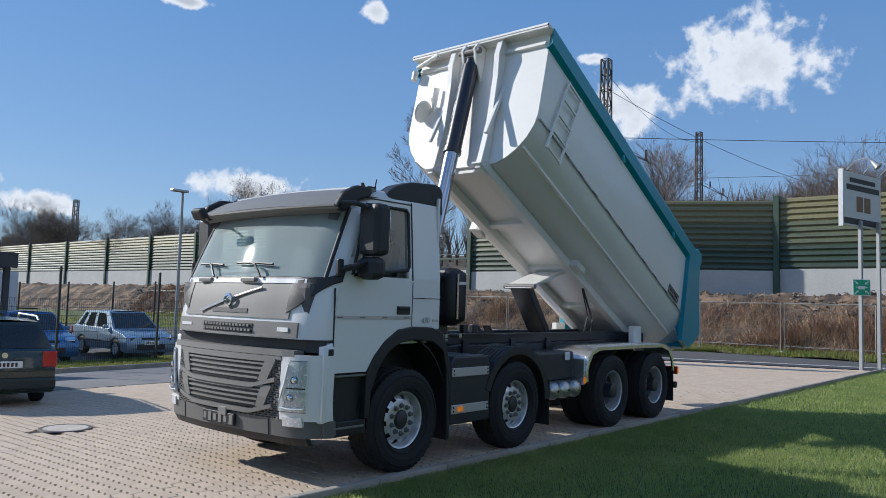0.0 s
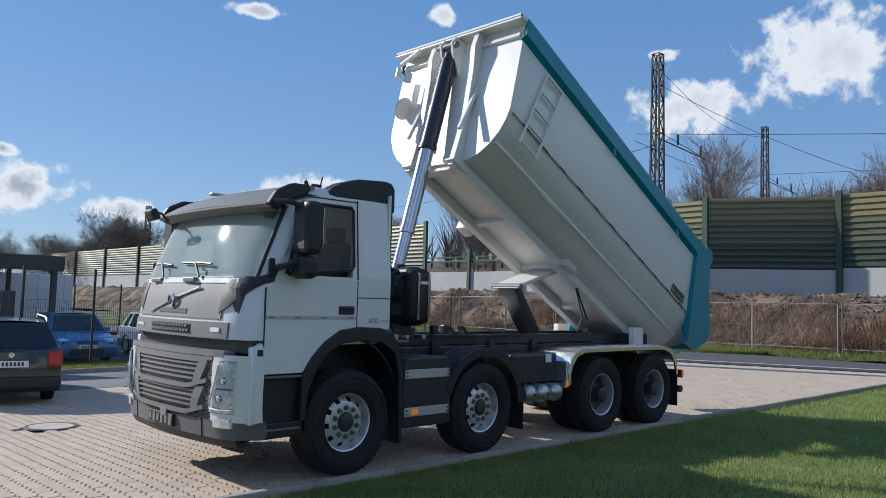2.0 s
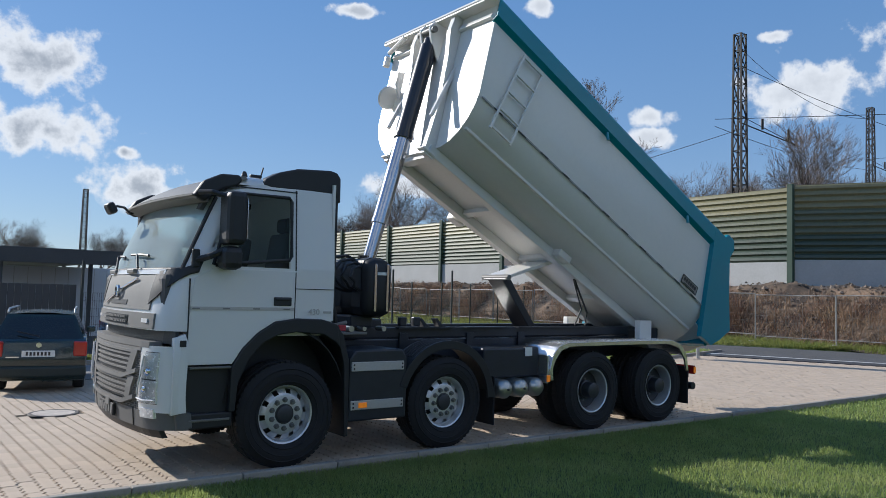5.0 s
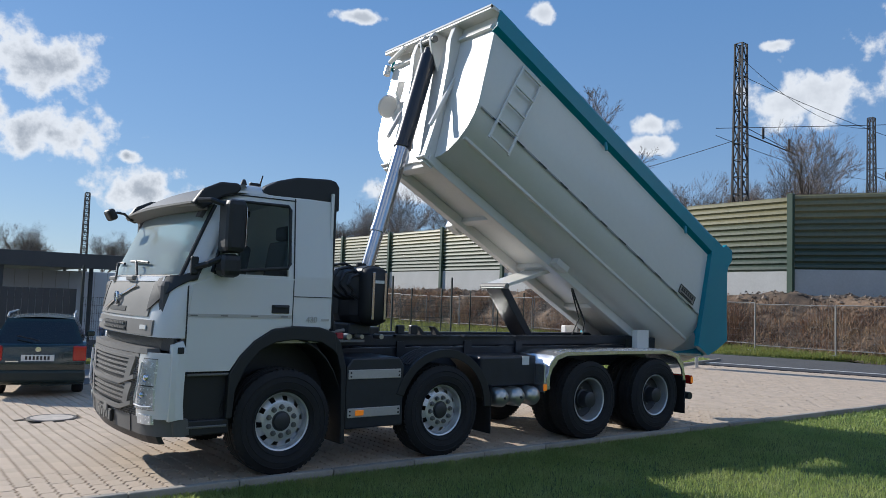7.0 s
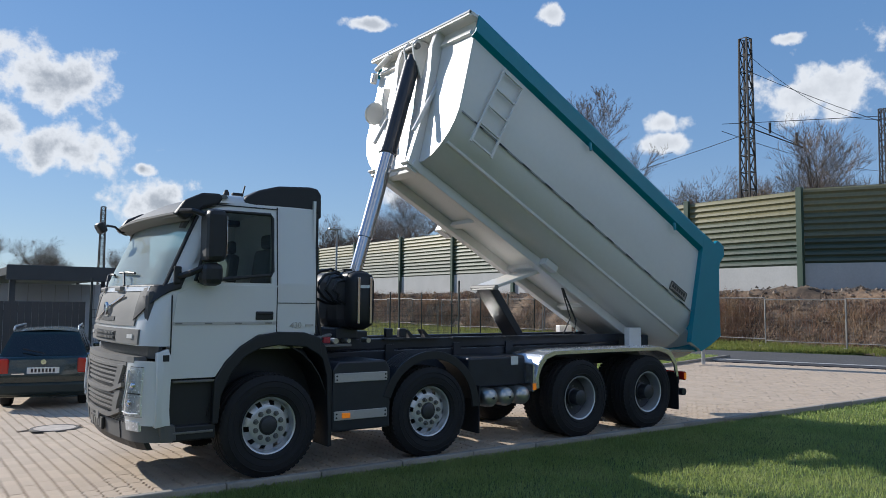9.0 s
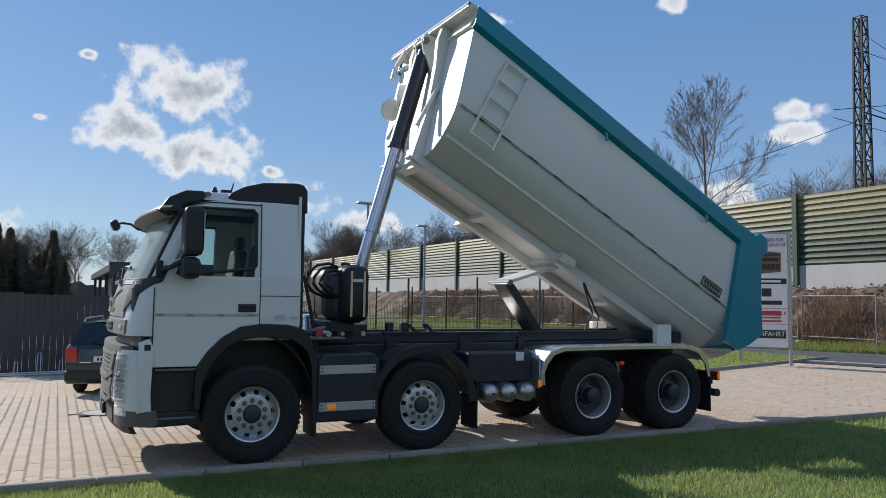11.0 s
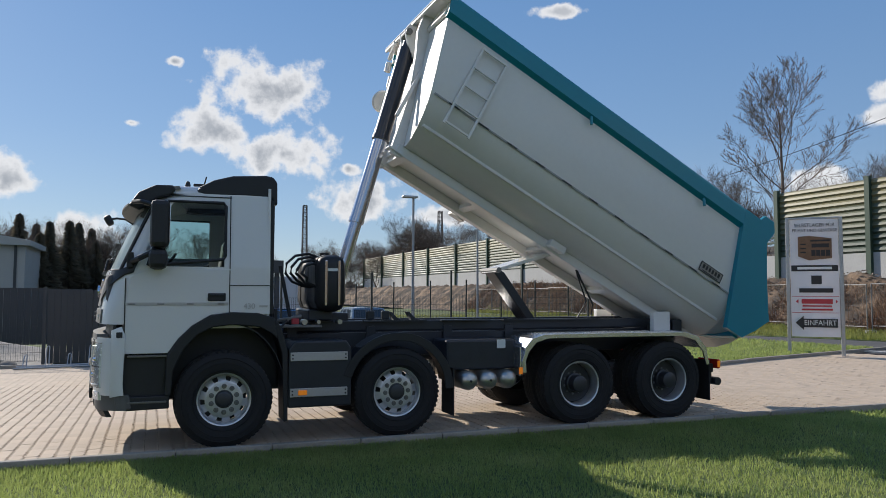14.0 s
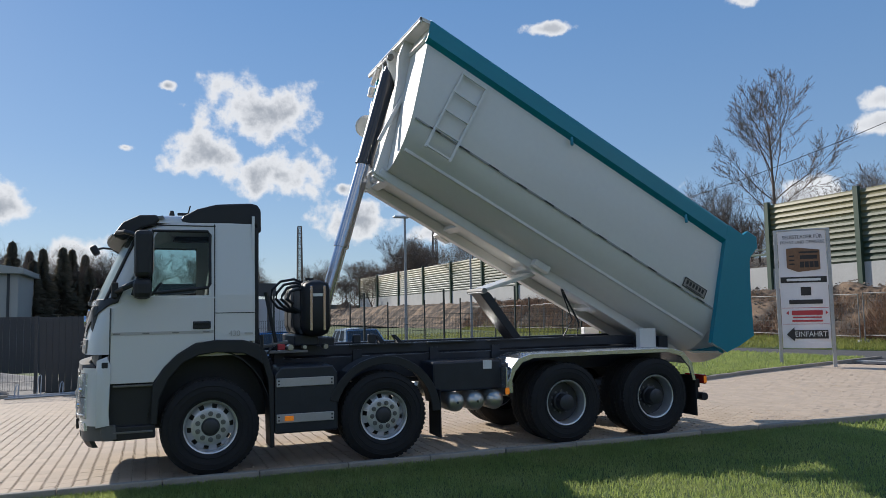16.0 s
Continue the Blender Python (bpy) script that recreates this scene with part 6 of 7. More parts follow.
    part("rear_window", ws(1, 0.10, 0.88), CARGLASS, t_)
    part("grille", Shape().box((f - 0.02, 0, 0.40), (0.06, 0.95, 0.18), bevel=0.02).box((f - 0.07, 0, 0.66), (0.08, 0.62, 0.06), bevel=0.015), DARK, t_)
    for x, z in ((f + 0.012, 0.52), (r - 0.008, 0.72 if estate else 0.60)):
        pl = part("number_plate", Shape().box((x, 0, z), (0.015, 0.52, 0.11), bevel=0.004), PLATE, t_)
        for i in range(7):
            part("plate_bar", Shape().box((x + math.copysign(0.009, x), -0.17 + 0.058 * i, z), (0.003, 0.034, 0.065)), INK, pl)
    part("rear_bumper", Shape().box((r + 0.06, 0, 0.40), (0.20, W + 0.02, 0.22), bevel=0.05), paint if not estate else mat("bumper_dark", (0.012, 0.024, 0.023), 0.5, vary=0.1), t_)
    part("round_badge", Shape().tube((r - 0.004, 0, 0.87), (r - 0.012, 0, 0.87), 0.045, n=16), CHROME, t_)
    part("tailgate_trim", Shape().box((r + 0.0, 0.40, 0.66), (0.01, 0.20, 0.02)), CHROME, t_)
    if estate:
        part("rear_wiper", Shape().pipe([(tail - 0.03, 0.0, 1.02), (tail + 0.02, 0.35, 1.10)], 0.012, 6), DARK, t_)
    return t_


ang = 12.0
car("estate_car", Matrix.Translation((-0.98 + 2.2 * math.sin(radians(ang)), 6.70 + 2.2 * math.cos(radians(ang)), gz(-0.5, 9.0) + 0.02)) @ Matrix.Rotation(radians(90 - ang), 4, "Z"), 4.40, 1.52, 1.42, CARGREEN, "dark green estate car with roof rails, seen from behind", True)
car("hatchback", Matrix.Translation((3.75, 18.2, -0.36)) @ Matrix.Rotation(radians(-94), 4, "Z"), 3.95, 1.72, 1.48, CARBLUE, "bright blue hatchback parked behind the fence")
car("hatchback", Matrix.Translation((6.95, 18.55, -0.34)) @ Matrix.Rotation(radians(-90), 4, "Z"), 3.98, 1.66, 1.50, CARSILVER, "pale metallic blue hatchback parked behind the fence")

# car park asphalt, its kerb and the grass strip
lot = part("car_park", Shape().grid(lambda x, y: (x, y, gz(x, y) - 0.02), np.linspace(-3.4, 18, 12), np.linspace(15.2, 36, 8), thick=(0, 0, -0.1)), ASPHALT)
tagged(lot, "grey asphalt car park behind the fence", "car park", kind="structure")
strip = part("grass_strip", Shape().grid(lambda u, v: (1.2 + 14.5 * u, 13.0 + 1.9 * u + 1.9 * v, gz(1.2 + 14.5 * u, 14) + 0.07 + 0.02 * noise.noise((u * 30, v * 5, 0))), np.linspace(0, 1, 30), np.linspace(0, 1, 6), thick=(0, 0, -0.2)), SOIL)
tagged(strip, "narrow grass strip along the car park fence", "lawn", kind="structure")
apron = part("asphalt_apron", Shape().grid(lambda u, v: (-4.0 + 19.7 * u, 8.6 + 1.3 * u + (4.1 + 0.9 * u) * v, gz(-4 + 19.7 * u, 8.6 + 1.3 * u + (4.1 + 0.9 * u) * v) + 0.006), np.linspace(0.18, 1, 20), np.linspace(0, 1, 6), thick=(0, 0, -0.1)), mat("grey_apron", (0.20, 0.195, 0.19), 0.9, vary=0.15, scale=0.8, fine=70, bump=0.2, bump_scale=150))
tagged(apron, "worn grey asphalt lane in front of the car park", "lane", kind="structure")

# manhole
mh = thing("manhole_cover", (-1.2, 3.85, gz(-1.2, 3.85) + 0.002), "round concrete-filled manhole cover in an iron ring", "manhole cover")
part("iron_ring", Shape().spin([(0.28, 0.0), (0.28, 0.014), (0.325, 0.014), (0.335, 0.0)], 36, Matrix.Rotation(radians(90), 4, "X")), mat("cast_iron", (0.10, 0.09, 0.08), 0.75, vary=0.25, scale=9), mh)
part("concrete_infill", Shape().spin([(0.0, 0.012), (0.285, 0.012), (0.285, 0.0)], 36, Matrix.Rotation(radians(90), 4, "X")), mat("worn_infill", (0.50, 0.44, 0.38), 0.9, vary=0.25, scale=6, bump=0.3), mh)

# ---- trees ----
def bare_tree(seed, h, spread=0.42, twig_levels=5, kids=3, trunk=0.18):
    """Trunk and limbs in one list, fine twigs in another; all tapered three- to five-sided sticks."""
    r_ = random.Random(seed)
    limbs, twigs = ([], []), ([], [])

    def stick(store, a, b, ra, rb, n):
        vs, fs = store
        q = (b - a).to_track_quat("Z", "Y").to_matrix()
        k = len(vs)
        for p, r in ((a, ra), (b, rb)):
            for i in range(n):
                vs.append(p + q @ Vector((r * math.cos(2 * math.pi * i / n), r * math.sin(2 * math.pi * i / n), 0)))
        fs.extend((k + i, k + (i + 1) % n, k + n + (i + 1) % n, k + n + i) for i in range(n))

    def grow(p, d, ln, rad, level):
        steps = 3 if level < 3 else 2
        rad_end = rad * 0.62
        for i in range(steps):
            d2 = (d + Vector((r_.gauss(0, 0.16), r_.gauss(0, 0.16), r_.gauss(0.04, 0.10)))).normalized()
            q = p + d2 * ln / steps
            ra, rb = rad + (rad_end - rad) * i / steps, rad + (rad_end - rad) * (i + 1) / steps
            stick(limbs if level < 3 else twigs, p, q, ra, rb, 6 if level < 2 else 4 if level < 3 else 3)
            p, d = q, d2
            if level < twig_levels and (level > 0 or i > 0):
                for _ in range(1 if i < steps - 1 else 0 if level == 0 else kids - 1):
                    side = Vector((r_.gauss(0, 1), r_.gauss(0, 1), r_.gauss(0.2, 0.5))).normalized()
                    grow(p, (d * (1 - spread) + side * (spread + 0.25 * r_.random())).normalized(), ln * r_.uniform(0.55, 0.78), max(0.006, rb * r_.uniform(0.45, 0.65)), level + 1)
        if level < twig_levels:
            for _ in range(kids if level == 0 else 2):
                side = Vector((r_.gauss(0, 1), r_.gauss(0, 1), r_.gauss(0.3, 0.4))).normalized()
                grow(p, (d * (1 - spread) + side * spread).normalized(), ln * r_.uniform(0.6, 0.8), max(0.006, rad_end * r_.uniform(0.6, 0.8)), level + 1)

    grow(Vector((0, 0, 0)), Vector((r_.gauss(0, 0.04), r_.gauss(0, 0.04), 1)), h * 0.36, trunk, 0)
    return fast_mesh("trunk", *limbs, BARK), fast_mesh("crown", *twigs, BARK)


protos = [bare_tree(3, 9.5, 0.40, 5, 3, 0.16), bare_tree(11, 8.5, 0.46, 5, 3, 0.14), bare_tree(21, 10.5, 0.36, 5, 3, 0.17), bare_tree(34, 7.5, 0.5, 5, 3, 0.12)]


def plant(meshes, x, y, z, k, turn, label, name="bare_tree", group="bare trees behind the barrier"):
    t_ = thing(name, Matrix.Translation((x, y, z)) @ Matrix.Rotation(turn, 4, "Z") @ Matrix.Scale(k, 4), label, "tree", group)
    part("trunk", meshes[0], None, t_)
    part("crown", meshes[1], None, t_)


def oval_tree(seed, h):
    """A tall tree with a straight forked trunk and an upright oval crown."""
    r_ = random.Random(seed)
    limbs, twigs = ([], []), ([], [])

    def stick(store, a, b, ra, rb, n):
        vs, fs = store
        q = (b - a).to_track_quat("Z", "Y").to_matrix()
        k = len(vs)
        for p, r in ((a, ra), (b, rb)):
            vs.extend(p + q @ Vector((r * math.cos(2 * math.pi * i / n), r * math.sin(2 * math.pi * i / n), 0)) for i in range(n))
        fs.extend((k + i, k + (i + 1) % n, k + n + (i + 1) % n, k + n + i) for i in range(n))

    def branch(p, d, ln, rad, level):
        steps = (7, 5, 4, 3)[level]
        for i in range(steps):
            d = (d + Vector((r_.gauss(0, 0.10), r_.gauss(0, 0.10), 0.07 + r_.gauss(0, 0.05)))).normalized()
            q = p + d * ln / steps
            r0, r1 = rad * (1 - 0.8 * i / steps), rad * (1 - 0.8 * (i + 1) / steps)
            stick(limbs if level < 1 else twigs, p, q, r0, r1, 6 if level == 0 else 4 if level == 1 else 3)
            p = q
            if level < 3 and i > 0:
                for _ in range(2):
                    side = Vector((r_.gauss(0, 1), r_.gauss(0, 1), r_.gauss(0, 0.4))).normalized()
                    branch(p, (d * 0.8 + side * 0.6).normalized(), ln * r_.uniform(0.36, 0.56) * (1 - 0.4 * i / steps), max(0.018, r1 * 0.45), level + 1)

    p, lean = Vector((0, 0, 0)), Vector((0.02, 0.0, 1)).normalized()
    rad = 0.36
    for i in range(12):
        q = p + (lean + Vector((r_.gauss(0, 0.03), r_.gauss(0, 0.03), 0))).normalized() * h * 0.82 / 12
        stick(limbs, p, q, rad, rad * 0.9, 8)
        p, rad = q, rad * 0.9
        t = (i + 1) / 12
        if t > 0.36:
            for j in range(2):
                a = i * 2.4 + j * 3.0 + r_.uniform(-0.4, 0.4)
                out = 1.15 if t < 0.5 else 1.05 - 0.5 * (t - 0.5)
                d = Vector((math.cos(a) * out, math.sin(a) * out, 0.42 + 0.8 * t))
                branch(p, d.normalized(), h * (0.23 + 0.15 * math.sin(math.pi * (t - 0.36) / 0.64)) * r_.uniform(0.8, 1.15), rad * 0.42, 0)
    branch(p, Vector((0, 0, 1)), h * 0.18, rad * 0.8, 0)
    return fast_mesh("trunk", *limbs, BARK), fast_mesh("crown", *twigs, BARK)


plant(oval_tree(8, 24.0), 59.6, 50.3, 2.4, 0.88, 0.6, "tall bare tree with an upright oval crown behind the noise barrier", group="")
plant(protos[2], 37.5, 32.5, 2.4, 0.8, 2.0, "bare winter tree behind the noise barrier")
tr = random.Random(77)
for i in range(46):
    y = -24 + (3.3 * i if i < 20 else 66 + 3.8 * (i - 20)) + tr.uniform(-1.5, 1.5)
    x = 37 + tr.uniform(0, 9) - 0.03 * max(0, y - 40)
    k = tr.uniform(0.72, 1.05) if y < 42 else tr.uniform(0.9, 1.3)
    plant(protos[tr.randrange(4)], x, y, 2.4, k, tr.uniform(0, 6.28), "bare winter tree behind the noise barrier")
for i in range(22):
    a = radians(tr.uniform(-2, 30))
    d = tr.uniform(110, 150)
    plant(protos[tr.randrange(4)], d * math.sin(a), d * math.cos(a), -0.2 if d * math.sin(a) < 44 else 1.8, tr.uniform(1.0, 1.35), tr.uniform(0, 6.28), "bare winter tree in the distance", group="distant bare trees")
for i in range(26):
    x = 47 + tr.uniform(0, 45)
    y = -22 + tr.uniform(0, 60)
    plant(protos[tr.randrange(4)], x, y, 3 + (x - 47) * 0.07, tr.uniform(0.85, 1.15), tr.uniform(0, 6.28), "bare winter tree on the slope beyond the railway", group="bare trees on the slope")

# wooded hill beyond the railway, with its far trees as one mass
hill = part("hill", Shape().grid(lambda x, y: (x, y, 2 + 34 * math.exp(-((x - 185) / 62) ** 2 - ((y + 22) / 62) ** 2) + 9 * math.exp(-((x - 120) / 60) ** 2 - ((y - 90) / 120) ** 2)), np.linspace(45, 420, 46), np.linspace(-260, 420, 60)), HILLM, smooth=180)
tagged(hill, "brown wooded hill beyond the railway", "hill", kind="structure")
hv, hf = [], []
for i in range(1500):
    x, y = 70 + tr.random() * 150, -110 + tr.random() * 190
    z = 2 + 34 * math.exp(-((x - 185) / 62) ** 2 - ((y + 22) / 62) ** 2) + 9 * math.exp(-((x - 120) / 60) ** 2 - ((y - 90) / 120) ** 2)
    h = tr.uniform(6, 11)
    for j in range(9):
        a, b = tr.uniform(0, 6.28), tr.uniform(0.05, 0.4) * (0.0 if j == 0 else 1.0)
        z0 = z + (h * 0.3 * tr.random() if j else 0)
        k = len(hv)
        w = 0.10 if j else 0.2
        hv += [(x - w, y, z0), (x + w, y, z0 + 0.1), (x + math.cos(a) * h * b, y + math.sin(a) * h * b, z0 + h * tr.uniform(0.5, 0.72)), (x, y - w, z0), (x, y + w, z0 + 0.1)]
        hf += [(k, k + 1, k + 2), (k + 3, k + 4, k + 2)]
wood = new("far_wood", fast_mesh("far_wood", hv, hf, BARK))
tagged(wood, "brown leafless wood covering the hillside", "wood", kind="stuff")

# distant low woods along the horizon
for a0, a1, d, h0 in ((-32, 34, 170, 6.0), (95, 275, 75, 13.0)):
    n = 160
    rim = Shape().grid(lambda a, q: ((d + 10 * q) * math.sin(radians(a)), (d + 10 * q) * math.cos(radians(a)), -2 + (h0 + 0.35 * h0 * noise.noise((a * 0.6, 0, 3)) + 1.2 * noise.noise((a * 3, 1, 3))) * q), np.linspace(a0, a1, n), [0, 0.6, 1.0])
    far = part("backdrop", rim, HILLM, smooth=180)
    tagged(far, "low brown woods along the horizon", "woods", kind="structure")


def conifer(seed, h):
    r_ = random.Random(seed)
    vs, fs = [], []
    for i in range(2200):
        t = r_.random() ** 0.9
        z = h * (0.06 + 0.92 * t)
        a = r_.uniform(0, 6.28)
        rad = (1 - t) ** 1.05 * min(1.0, 0.5 + 2.5 * t) * h * 0.23 * (0.72 + 0.28 * math.sin(a * 3 + z * 2.1 + seed)) * r_.uniform(0.3, 1.4) + 0.05
        c = Vector((math.cos(a), math.sin(a), 0))
        p = Vector((0, 0, z)) + c * rad
        q = Vector((-math.sin(a), math.cos(a), 0)) * r_.uniform(0.03, 0.10)
        k = len(vs)
        vs += [Vector((0, 0, z + 0.15)), p + q + Vector((0, 0, -0.1)), p + c * 0.25 + Vector((0, 0, -0.22 * r_.random())), p - q + Vector((0, 0, -0.12))]
        fs += [(k, k + 1, k + 2), (k, k + 2, k + 3)]
    return Shape().tube((0, 0, 0), (0, 0, h * 0.95), 0.14, 0.02, n=7).mesh("trunk", BARK), fast_mesh("crown", vs, fs, CONIFER)


cons = [conifer(1, 7.4), conifer(2, 6.4), conifer(5, 8.0)]
for i in range(56):
    x, y = -19 + 0.32 * i + tr.uniform(-0.5, 0.5), 50 + tr.uniform(-4, 9)
    plant(cons[i % 3], x, y, -0.4, tr.uniform(0.6, 0.98), tr.uniform(0, 6), "dark conifer in a dense row behind the fence", "conifer", "conifers behind the fence")

for i in range(20):
    plant(protos[i % 4], -18.5 + 0.9 * i + tr.uniform(-0.4, 0.4), 53 + tr.uniform(-3, 5), -0.4, tr.uniform(0.62, 0.84), tr.uniform(0, 6), "bare winter tree among the conifers behind the fence", group="bare trees among the conifers")

# ---- bank cover: rubble, dry stems, verge grass ----
vs, fs = [], []
for i in range(5200):
    x, y = 28.4 + 4.6 * tr.random(), -12 + 75 * tr.random() ** 1.3
    r = tr.uniform(0.03, 0.13) * (1.6 if tr.random() < 0.06 else 1)
    c = Vector((x, y, bank_z(x, y) + r * 0.25))
    k = len(vs)
    for d in ((1, 0, 0), (-1, 0, 0), (0, 1, 0), (0, -1, 0), (0, 0, 0.8), (0, 0, -0.5)):
        vs.append(c + Vector(d) * r * tr.uniform(0.6, 1.3) + Vector((tr.gauss(0, r * 0.2), tr.gauss(0, r * 0.2), 0)))
    fs += [(k, k + 2, k + 4), (k + 2, k + 1, k + 4), (k + 1, k + 3, k + 4), (k + 3, k, k + 4)]
tagged(new("bank_rubble", fast_mesh("bank_rubble", vs, fs, RUBBLE)), "loose stones and clods on the earth bank", "rubble", kind="stuff")


def blades(name, count, area, h0, h1, width, material, height, lean=0.4, seed=1):
    r_ = random.Random(seed)
    vs, fs = [], []
    for _ in range(count):
        x, y = area(r_)
        z = height(x, y)
        h, a = r_.uniform(h0, h1), r_.uniform(0, 6.28)
        dx, dy = math.cos(a), math.sin(a)
        l = h * lean * r_.uniform(0.2, 1.3)
        b = a + r_.uniform(0.6, 2.5)
        lx, ly = math.cos(b) * l, math.sin(b) * l
        k = len(vs)
        vs += [(x - dx * width, y - dy * width, z), (x + dx * width, y + dy * width, z), (x + lx * 0.4 + dx * width * 0.6, y + ly * 0.4 + dy * width * 0.6, z + h * 0.6), (x + lx, y + ly, z + h), (x + lx * 0.4 - dx * width * 0.6, y + ly * 0.4 - dy * width * 0.6, z + h * 0.6)]
        fs += [(k, k + 1, k + 2, k + 4), (k + 4, k + 2, k + 3)]
    return new(name, fast_mesh(name, vs, fs, material))


def clump(r_, x0, x1, y0, y1, scale):
    while True:
        x, y = r_.uniform(x0, x1), r_.uniform(y0, y1)
        if noise.noise((x * scale, y * scale, 9)) + 0.35 > r_.random() * 0.9:
            return x, y


def thicket(r_, x0, x1, y0, y1, scale):
    while True:
        x, y = r_.uniform(x0, x1), r_.uniform(y0, y1)
        if noise.noise((x * scale * 1.5, y * scale, 4)) > 0.12 + 0.2 * r_.random():
            return x, y


tagged(blades("dry_weeds", 30000, lambda r_: clump(r_, 28.2, 31.2, -12, 60, 0.45), 0.25, 0.75, 0.010, STRAW, lambda x, y: bank_z(x, y) - 0.03, 1.3, 5), "tangled reddish dry weeds on the bank", "weeds", kind="stuff")
tagged(blades("dry_brush", 13000, lambda r_: thicket(r_, 28.3, 30.2, -12, 40, 0.33), 0.45, 1.1, 0.014, STRAW, lambda x, y: bank_z(x, y) - 0.05, 1.1, 15), "tangled reddish brushwood at the foot of the bank", "brushwood", kind="stuff")
tagged(blades("verge_grass", 26000, lambda r_: (r_.uniform(26.2, 28.6), r_.uniform(-12, 55)), 0.10, 0.34, 0.016, VERGE, lambda x, y: bank_z(x, y) - 0.02, 0.8, 6), "rough green grass along the foot of the bank", "grass", kind="stuff")


def near(r_):
    y = KERB_Y0 - 0.01 - 9.5 * r_.random() ** 1.6
    return r_.triangular(-10.0, 9.0, 2.0) if r_.random() < 0.25 else r_.uniform(-5.5, 9.0), y


tagged(blades("lawn_grass", 230000, near, 0.02, 0.075, 0.0042, GRASS, lawn_z, 0.7, 7), "short mown green grass of the lawn", "grass", kind="stuff")
tagged(blades("lawn_grass", 90000, lambda r_: (r_.uniform(9, 26), KERB_Y0 - 0.01 - 7 * r_.random()), 0.03, 0.07, 0.010, GRASS, lawn_z, 0.7, 8), "short mown green grass of the lawn farther along", "grass", kind="stuff")
tagged(blades("verge_grass", 20000, lambda r_: (lambda u, y: (road_x(y) + 6.25 + u * max(0.05, 26.5 - road_x(y) - 6.25), y))(r_.random(), 5.6 + 40 * r_.random() ** 1.4), 0.06, 0.2, 0.014, VERGE, lambda x, y: 0.04, 0.7, 21), "green grass of the verge beside the street", "grass", kind="stuff")
tagged(blades("strip_grass", 24000, lambda r_: (lambda u, v: (11.0 + 9.3 * u - 0.8 * v, 4.95 + 2.6 * u + 12 * v))(r_.random(), r_.random() ** 1.5), 0.04, 0.10, 0.012, GRASS, lambda x, y: 0.05, 0.7, 10), "green grass of the strip by the entrance sign", "grass", kind="stuff")
tagged(blades("strip_grass", 22000, lambda r_: (lambda u, v: (1.2 + 14.5 * u, 13.0 + 1.9 * u + 1.9 * v))(r_.random(), r_.random()), 0.04, 0.12, 0.012, VERGE, lambda x, y: gz(x, 14) + 0.07, 0.7, 12), "green grass of the strip by the car park", "grass", kind="stuff")

# ---- kerb stones and pavers, last ----
kerb = thing("kerb", (5, KERB_Y0, 0), "row of narrow pale concrete edging stones between paving and lawn", "kerb", world_built=True, kind="structure")
stone = Shape().box((0, (KERB_Y0 + KERB_Y1) / 2, -0.08), (0.992, KERB_Y1 - KERB_Y0, 0.24), bevel=0.012).mesh("kerb_stone", KERB)
for i in range(36):
    part("kerb_stone", stone, None, kerb, at=Matrix.Translation((-13 + i, 0.004 * math.sin(i * 1.7), 0.002 * math.sin(i * 2.9))))
kerb2 = thing("kerb", (5, 13, -0.3), "row of pale concrete kerb stones along the grass strips", "kerb", world_built=True, kind="structure")
stone2 = Shape().box((0, 0, 0), (0.992, 0.12, 0.30), bevel=0.012).mesh("kerb_stone", KERB)
for i in range(15):
    x, y = 1.2 + i * 0.99, 12.95 + i * 0.13
    part("kerb_stone", stone2, None, kerb2, at=Matrix.Translation((x, y, gz(x, y) - 0.03)) @ Matrix.Rotation(0.131, 4, "Z"))
for i in range(11):
    x, y = 11.0 + i * 0.955, 4.85 + i * 0.267
    part("kerb_stone", stone2, None, kerb2, at=Matrix.Translation((x, y, gz(x, y) - 0.07)) @ Matrix.Rotation(0.2725, 4, "Z"))
for i in range(16):
    x, y = -4.3 - i, 12.6
    part("kerb_stone", stone2, None, kerb2, at=Matrix.Translation((x, y, gz(x, y) - 0.06)))

PX, PY, GAPX, GAPY = 0.145, 0.215, 0.003, 0.004


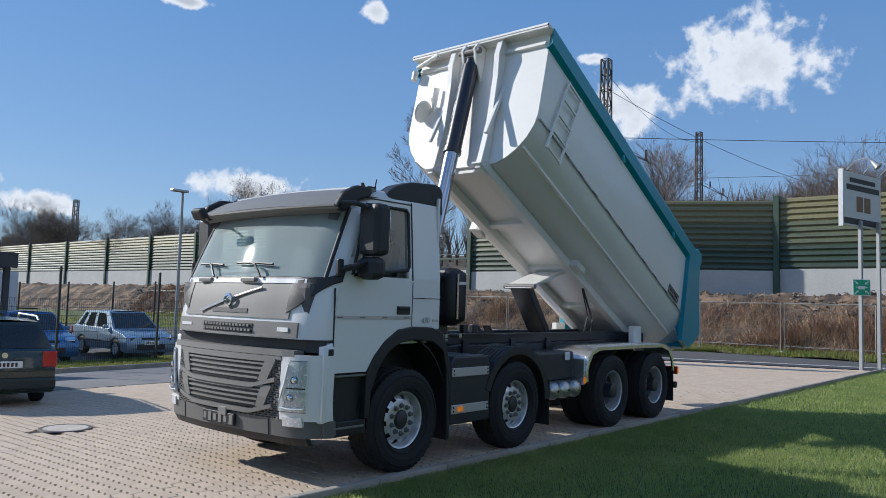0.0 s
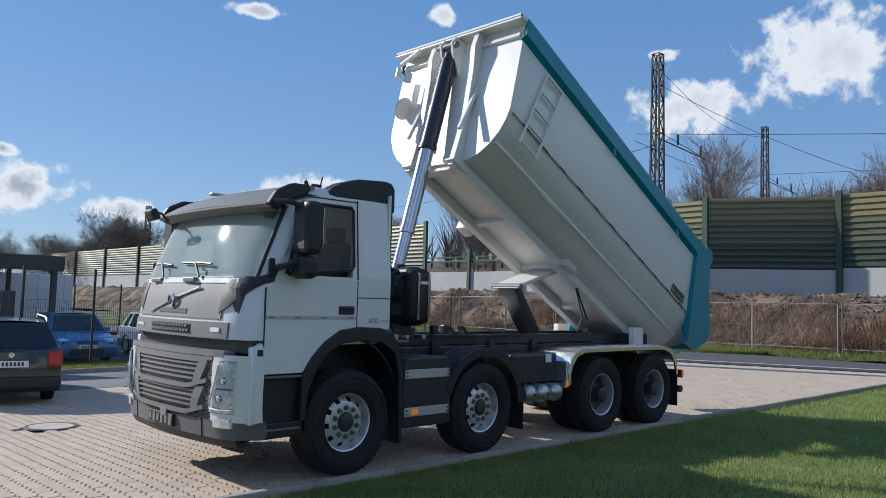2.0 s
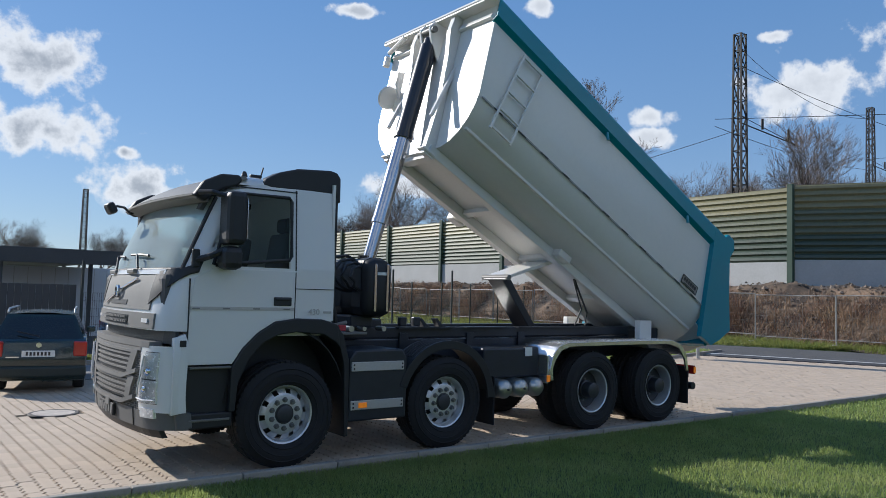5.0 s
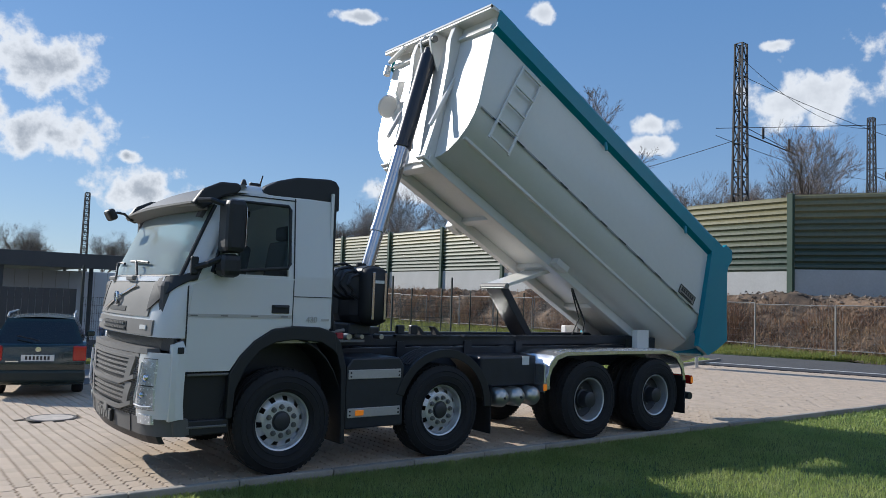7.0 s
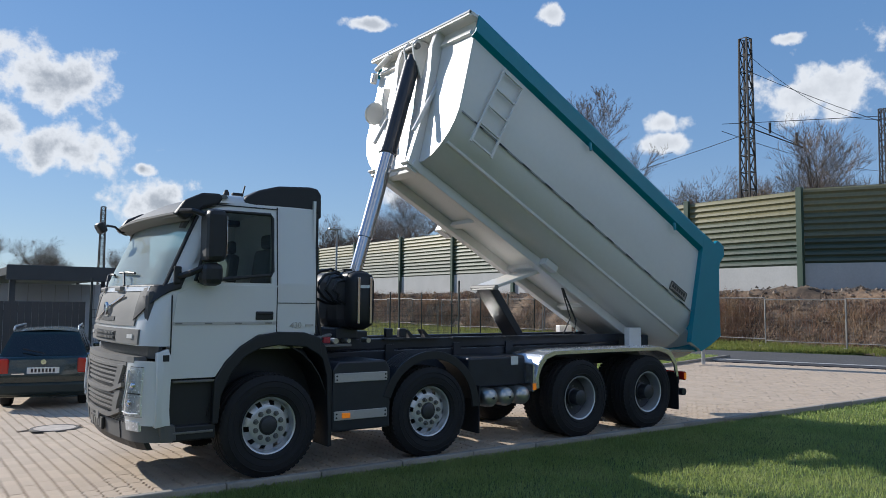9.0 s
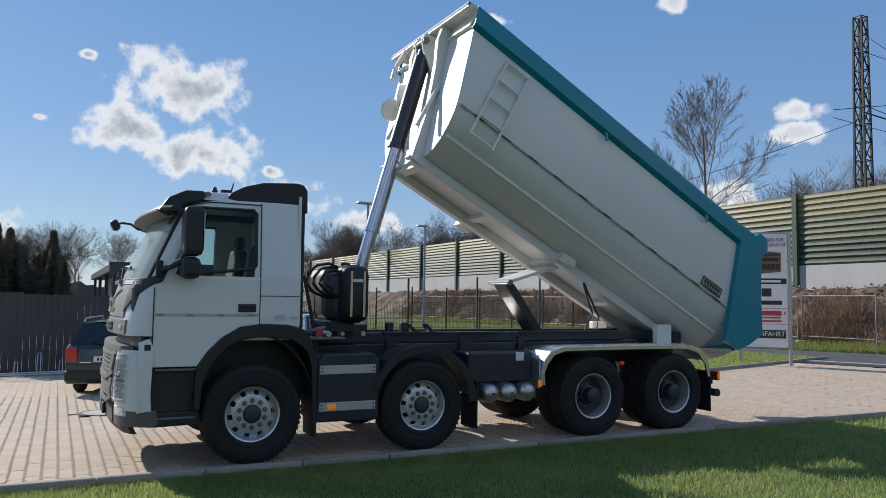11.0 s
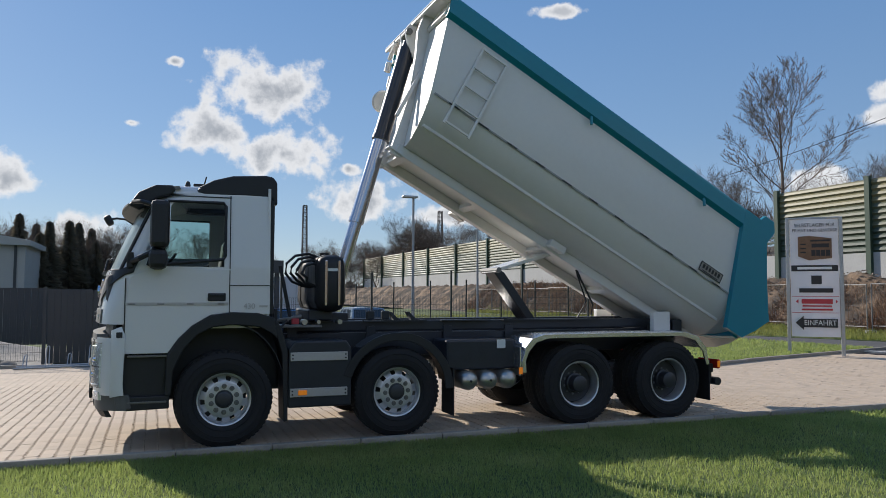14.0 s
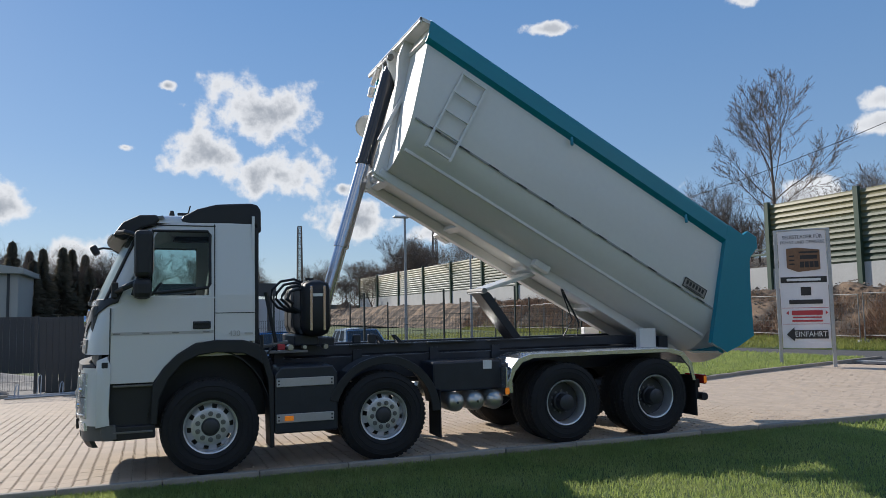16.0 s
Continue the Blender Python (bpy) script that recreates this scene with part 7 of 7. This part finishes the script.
def paver_data(notched):
    """A block with a bevelled top; notched: pairs of small drainage notches in its long sides."""
    a, b, h = PX / 2 - GAPX / 2, PY / 2 - GAPY / 2, 0.06
    c, d, n = 0.002, 0.018, 0.034
    right, left = [(a, -b)], [(-a, b)]
    if notched:
        for q in (-PY / 4, PY / 4):
            right += [(a, q - n), (a - d, q - n), (a - d, q), (a, q)]
        for q in (PY / 4, -PY / 4):
            left += [(-a, q + n), (-a + d, q + n), (-a + d, q), (-a, q)]
    ring = right + [(a, b)] + left + [(-a, -b)]
    k = len(ring)
    top = [(x - math.copysign(c, x), y - (math.copysign(c, y) if abs(y) > b - 0.001 else 0), 0) for x, y in ring]
    low = [(x, y, -c) for x, y in ring]
    bed_ = [(x, y, -h) for x, y in ring]
    faces = [tuple(range(k))] + [(i, k + i, k + (i + 1) % k, (i + 1) % k) for i in range(k)] + [(k + i, 2 * k + i, 2 * k + (i + 1) % k, k + (i + 1) % k) for i in range(k)]
    return top + low + bed_, faces


plain_v, plain_f = paver_data(False)
pv, pf = paver_data(True)
single = fast_mesh("paver", pv, pf, PAVER)
allv, allf = [], []
count = 0
pr = random.Random(2)
col = 0
x = -9.0
while x < 24.5:
    y = KERB_Y1 + PY / 2 + (PY / 2 if col % 2 else 0)
    while y < 12.6:
        inside = (x + 1.2) ** 2 + (y - 3.85) ** 2 > 0.17
        inside = inside and x < road_x(y) - 1.15 and not (y > 4.85 + (x - 11.0) * 0.28 and x > 10.9) and not (y > 8.6 + (x + 4.0) * 0.066 and x > -0.5)
        if inside:
            z = gz(x, y) + pr.uniform(-0.0022, 0.0022) - 0.003
            if count < 300 and -2.9 < x < -1.2 and y < 2.6:
                part("paver", single, None, bed, at=Matrix.Translation((x, y, z)))
                count += 1
            else:
                k = len(allv)
                tx, ty = pr.uniform(-0.012, 0.012), pr.uniform(-0.012, 0.012)
                cut = x < 9 and y < 7
                allv.extend((x + a, y + b, z + c + a * tx + b * ty) for a, b, c in (pv if cut else plain_v))
                allf.extend(tuple(k + i for i in f) for f in (pf if cut else plain_f))
        y += PY
    x += PX
    col += 1
rest = part("paver_field", fast_mesh("paver_field", allv, allf, PAVER), None, bed)
tagged(rest, "beige concrete block pavers laid in running bond", kind="stuff")
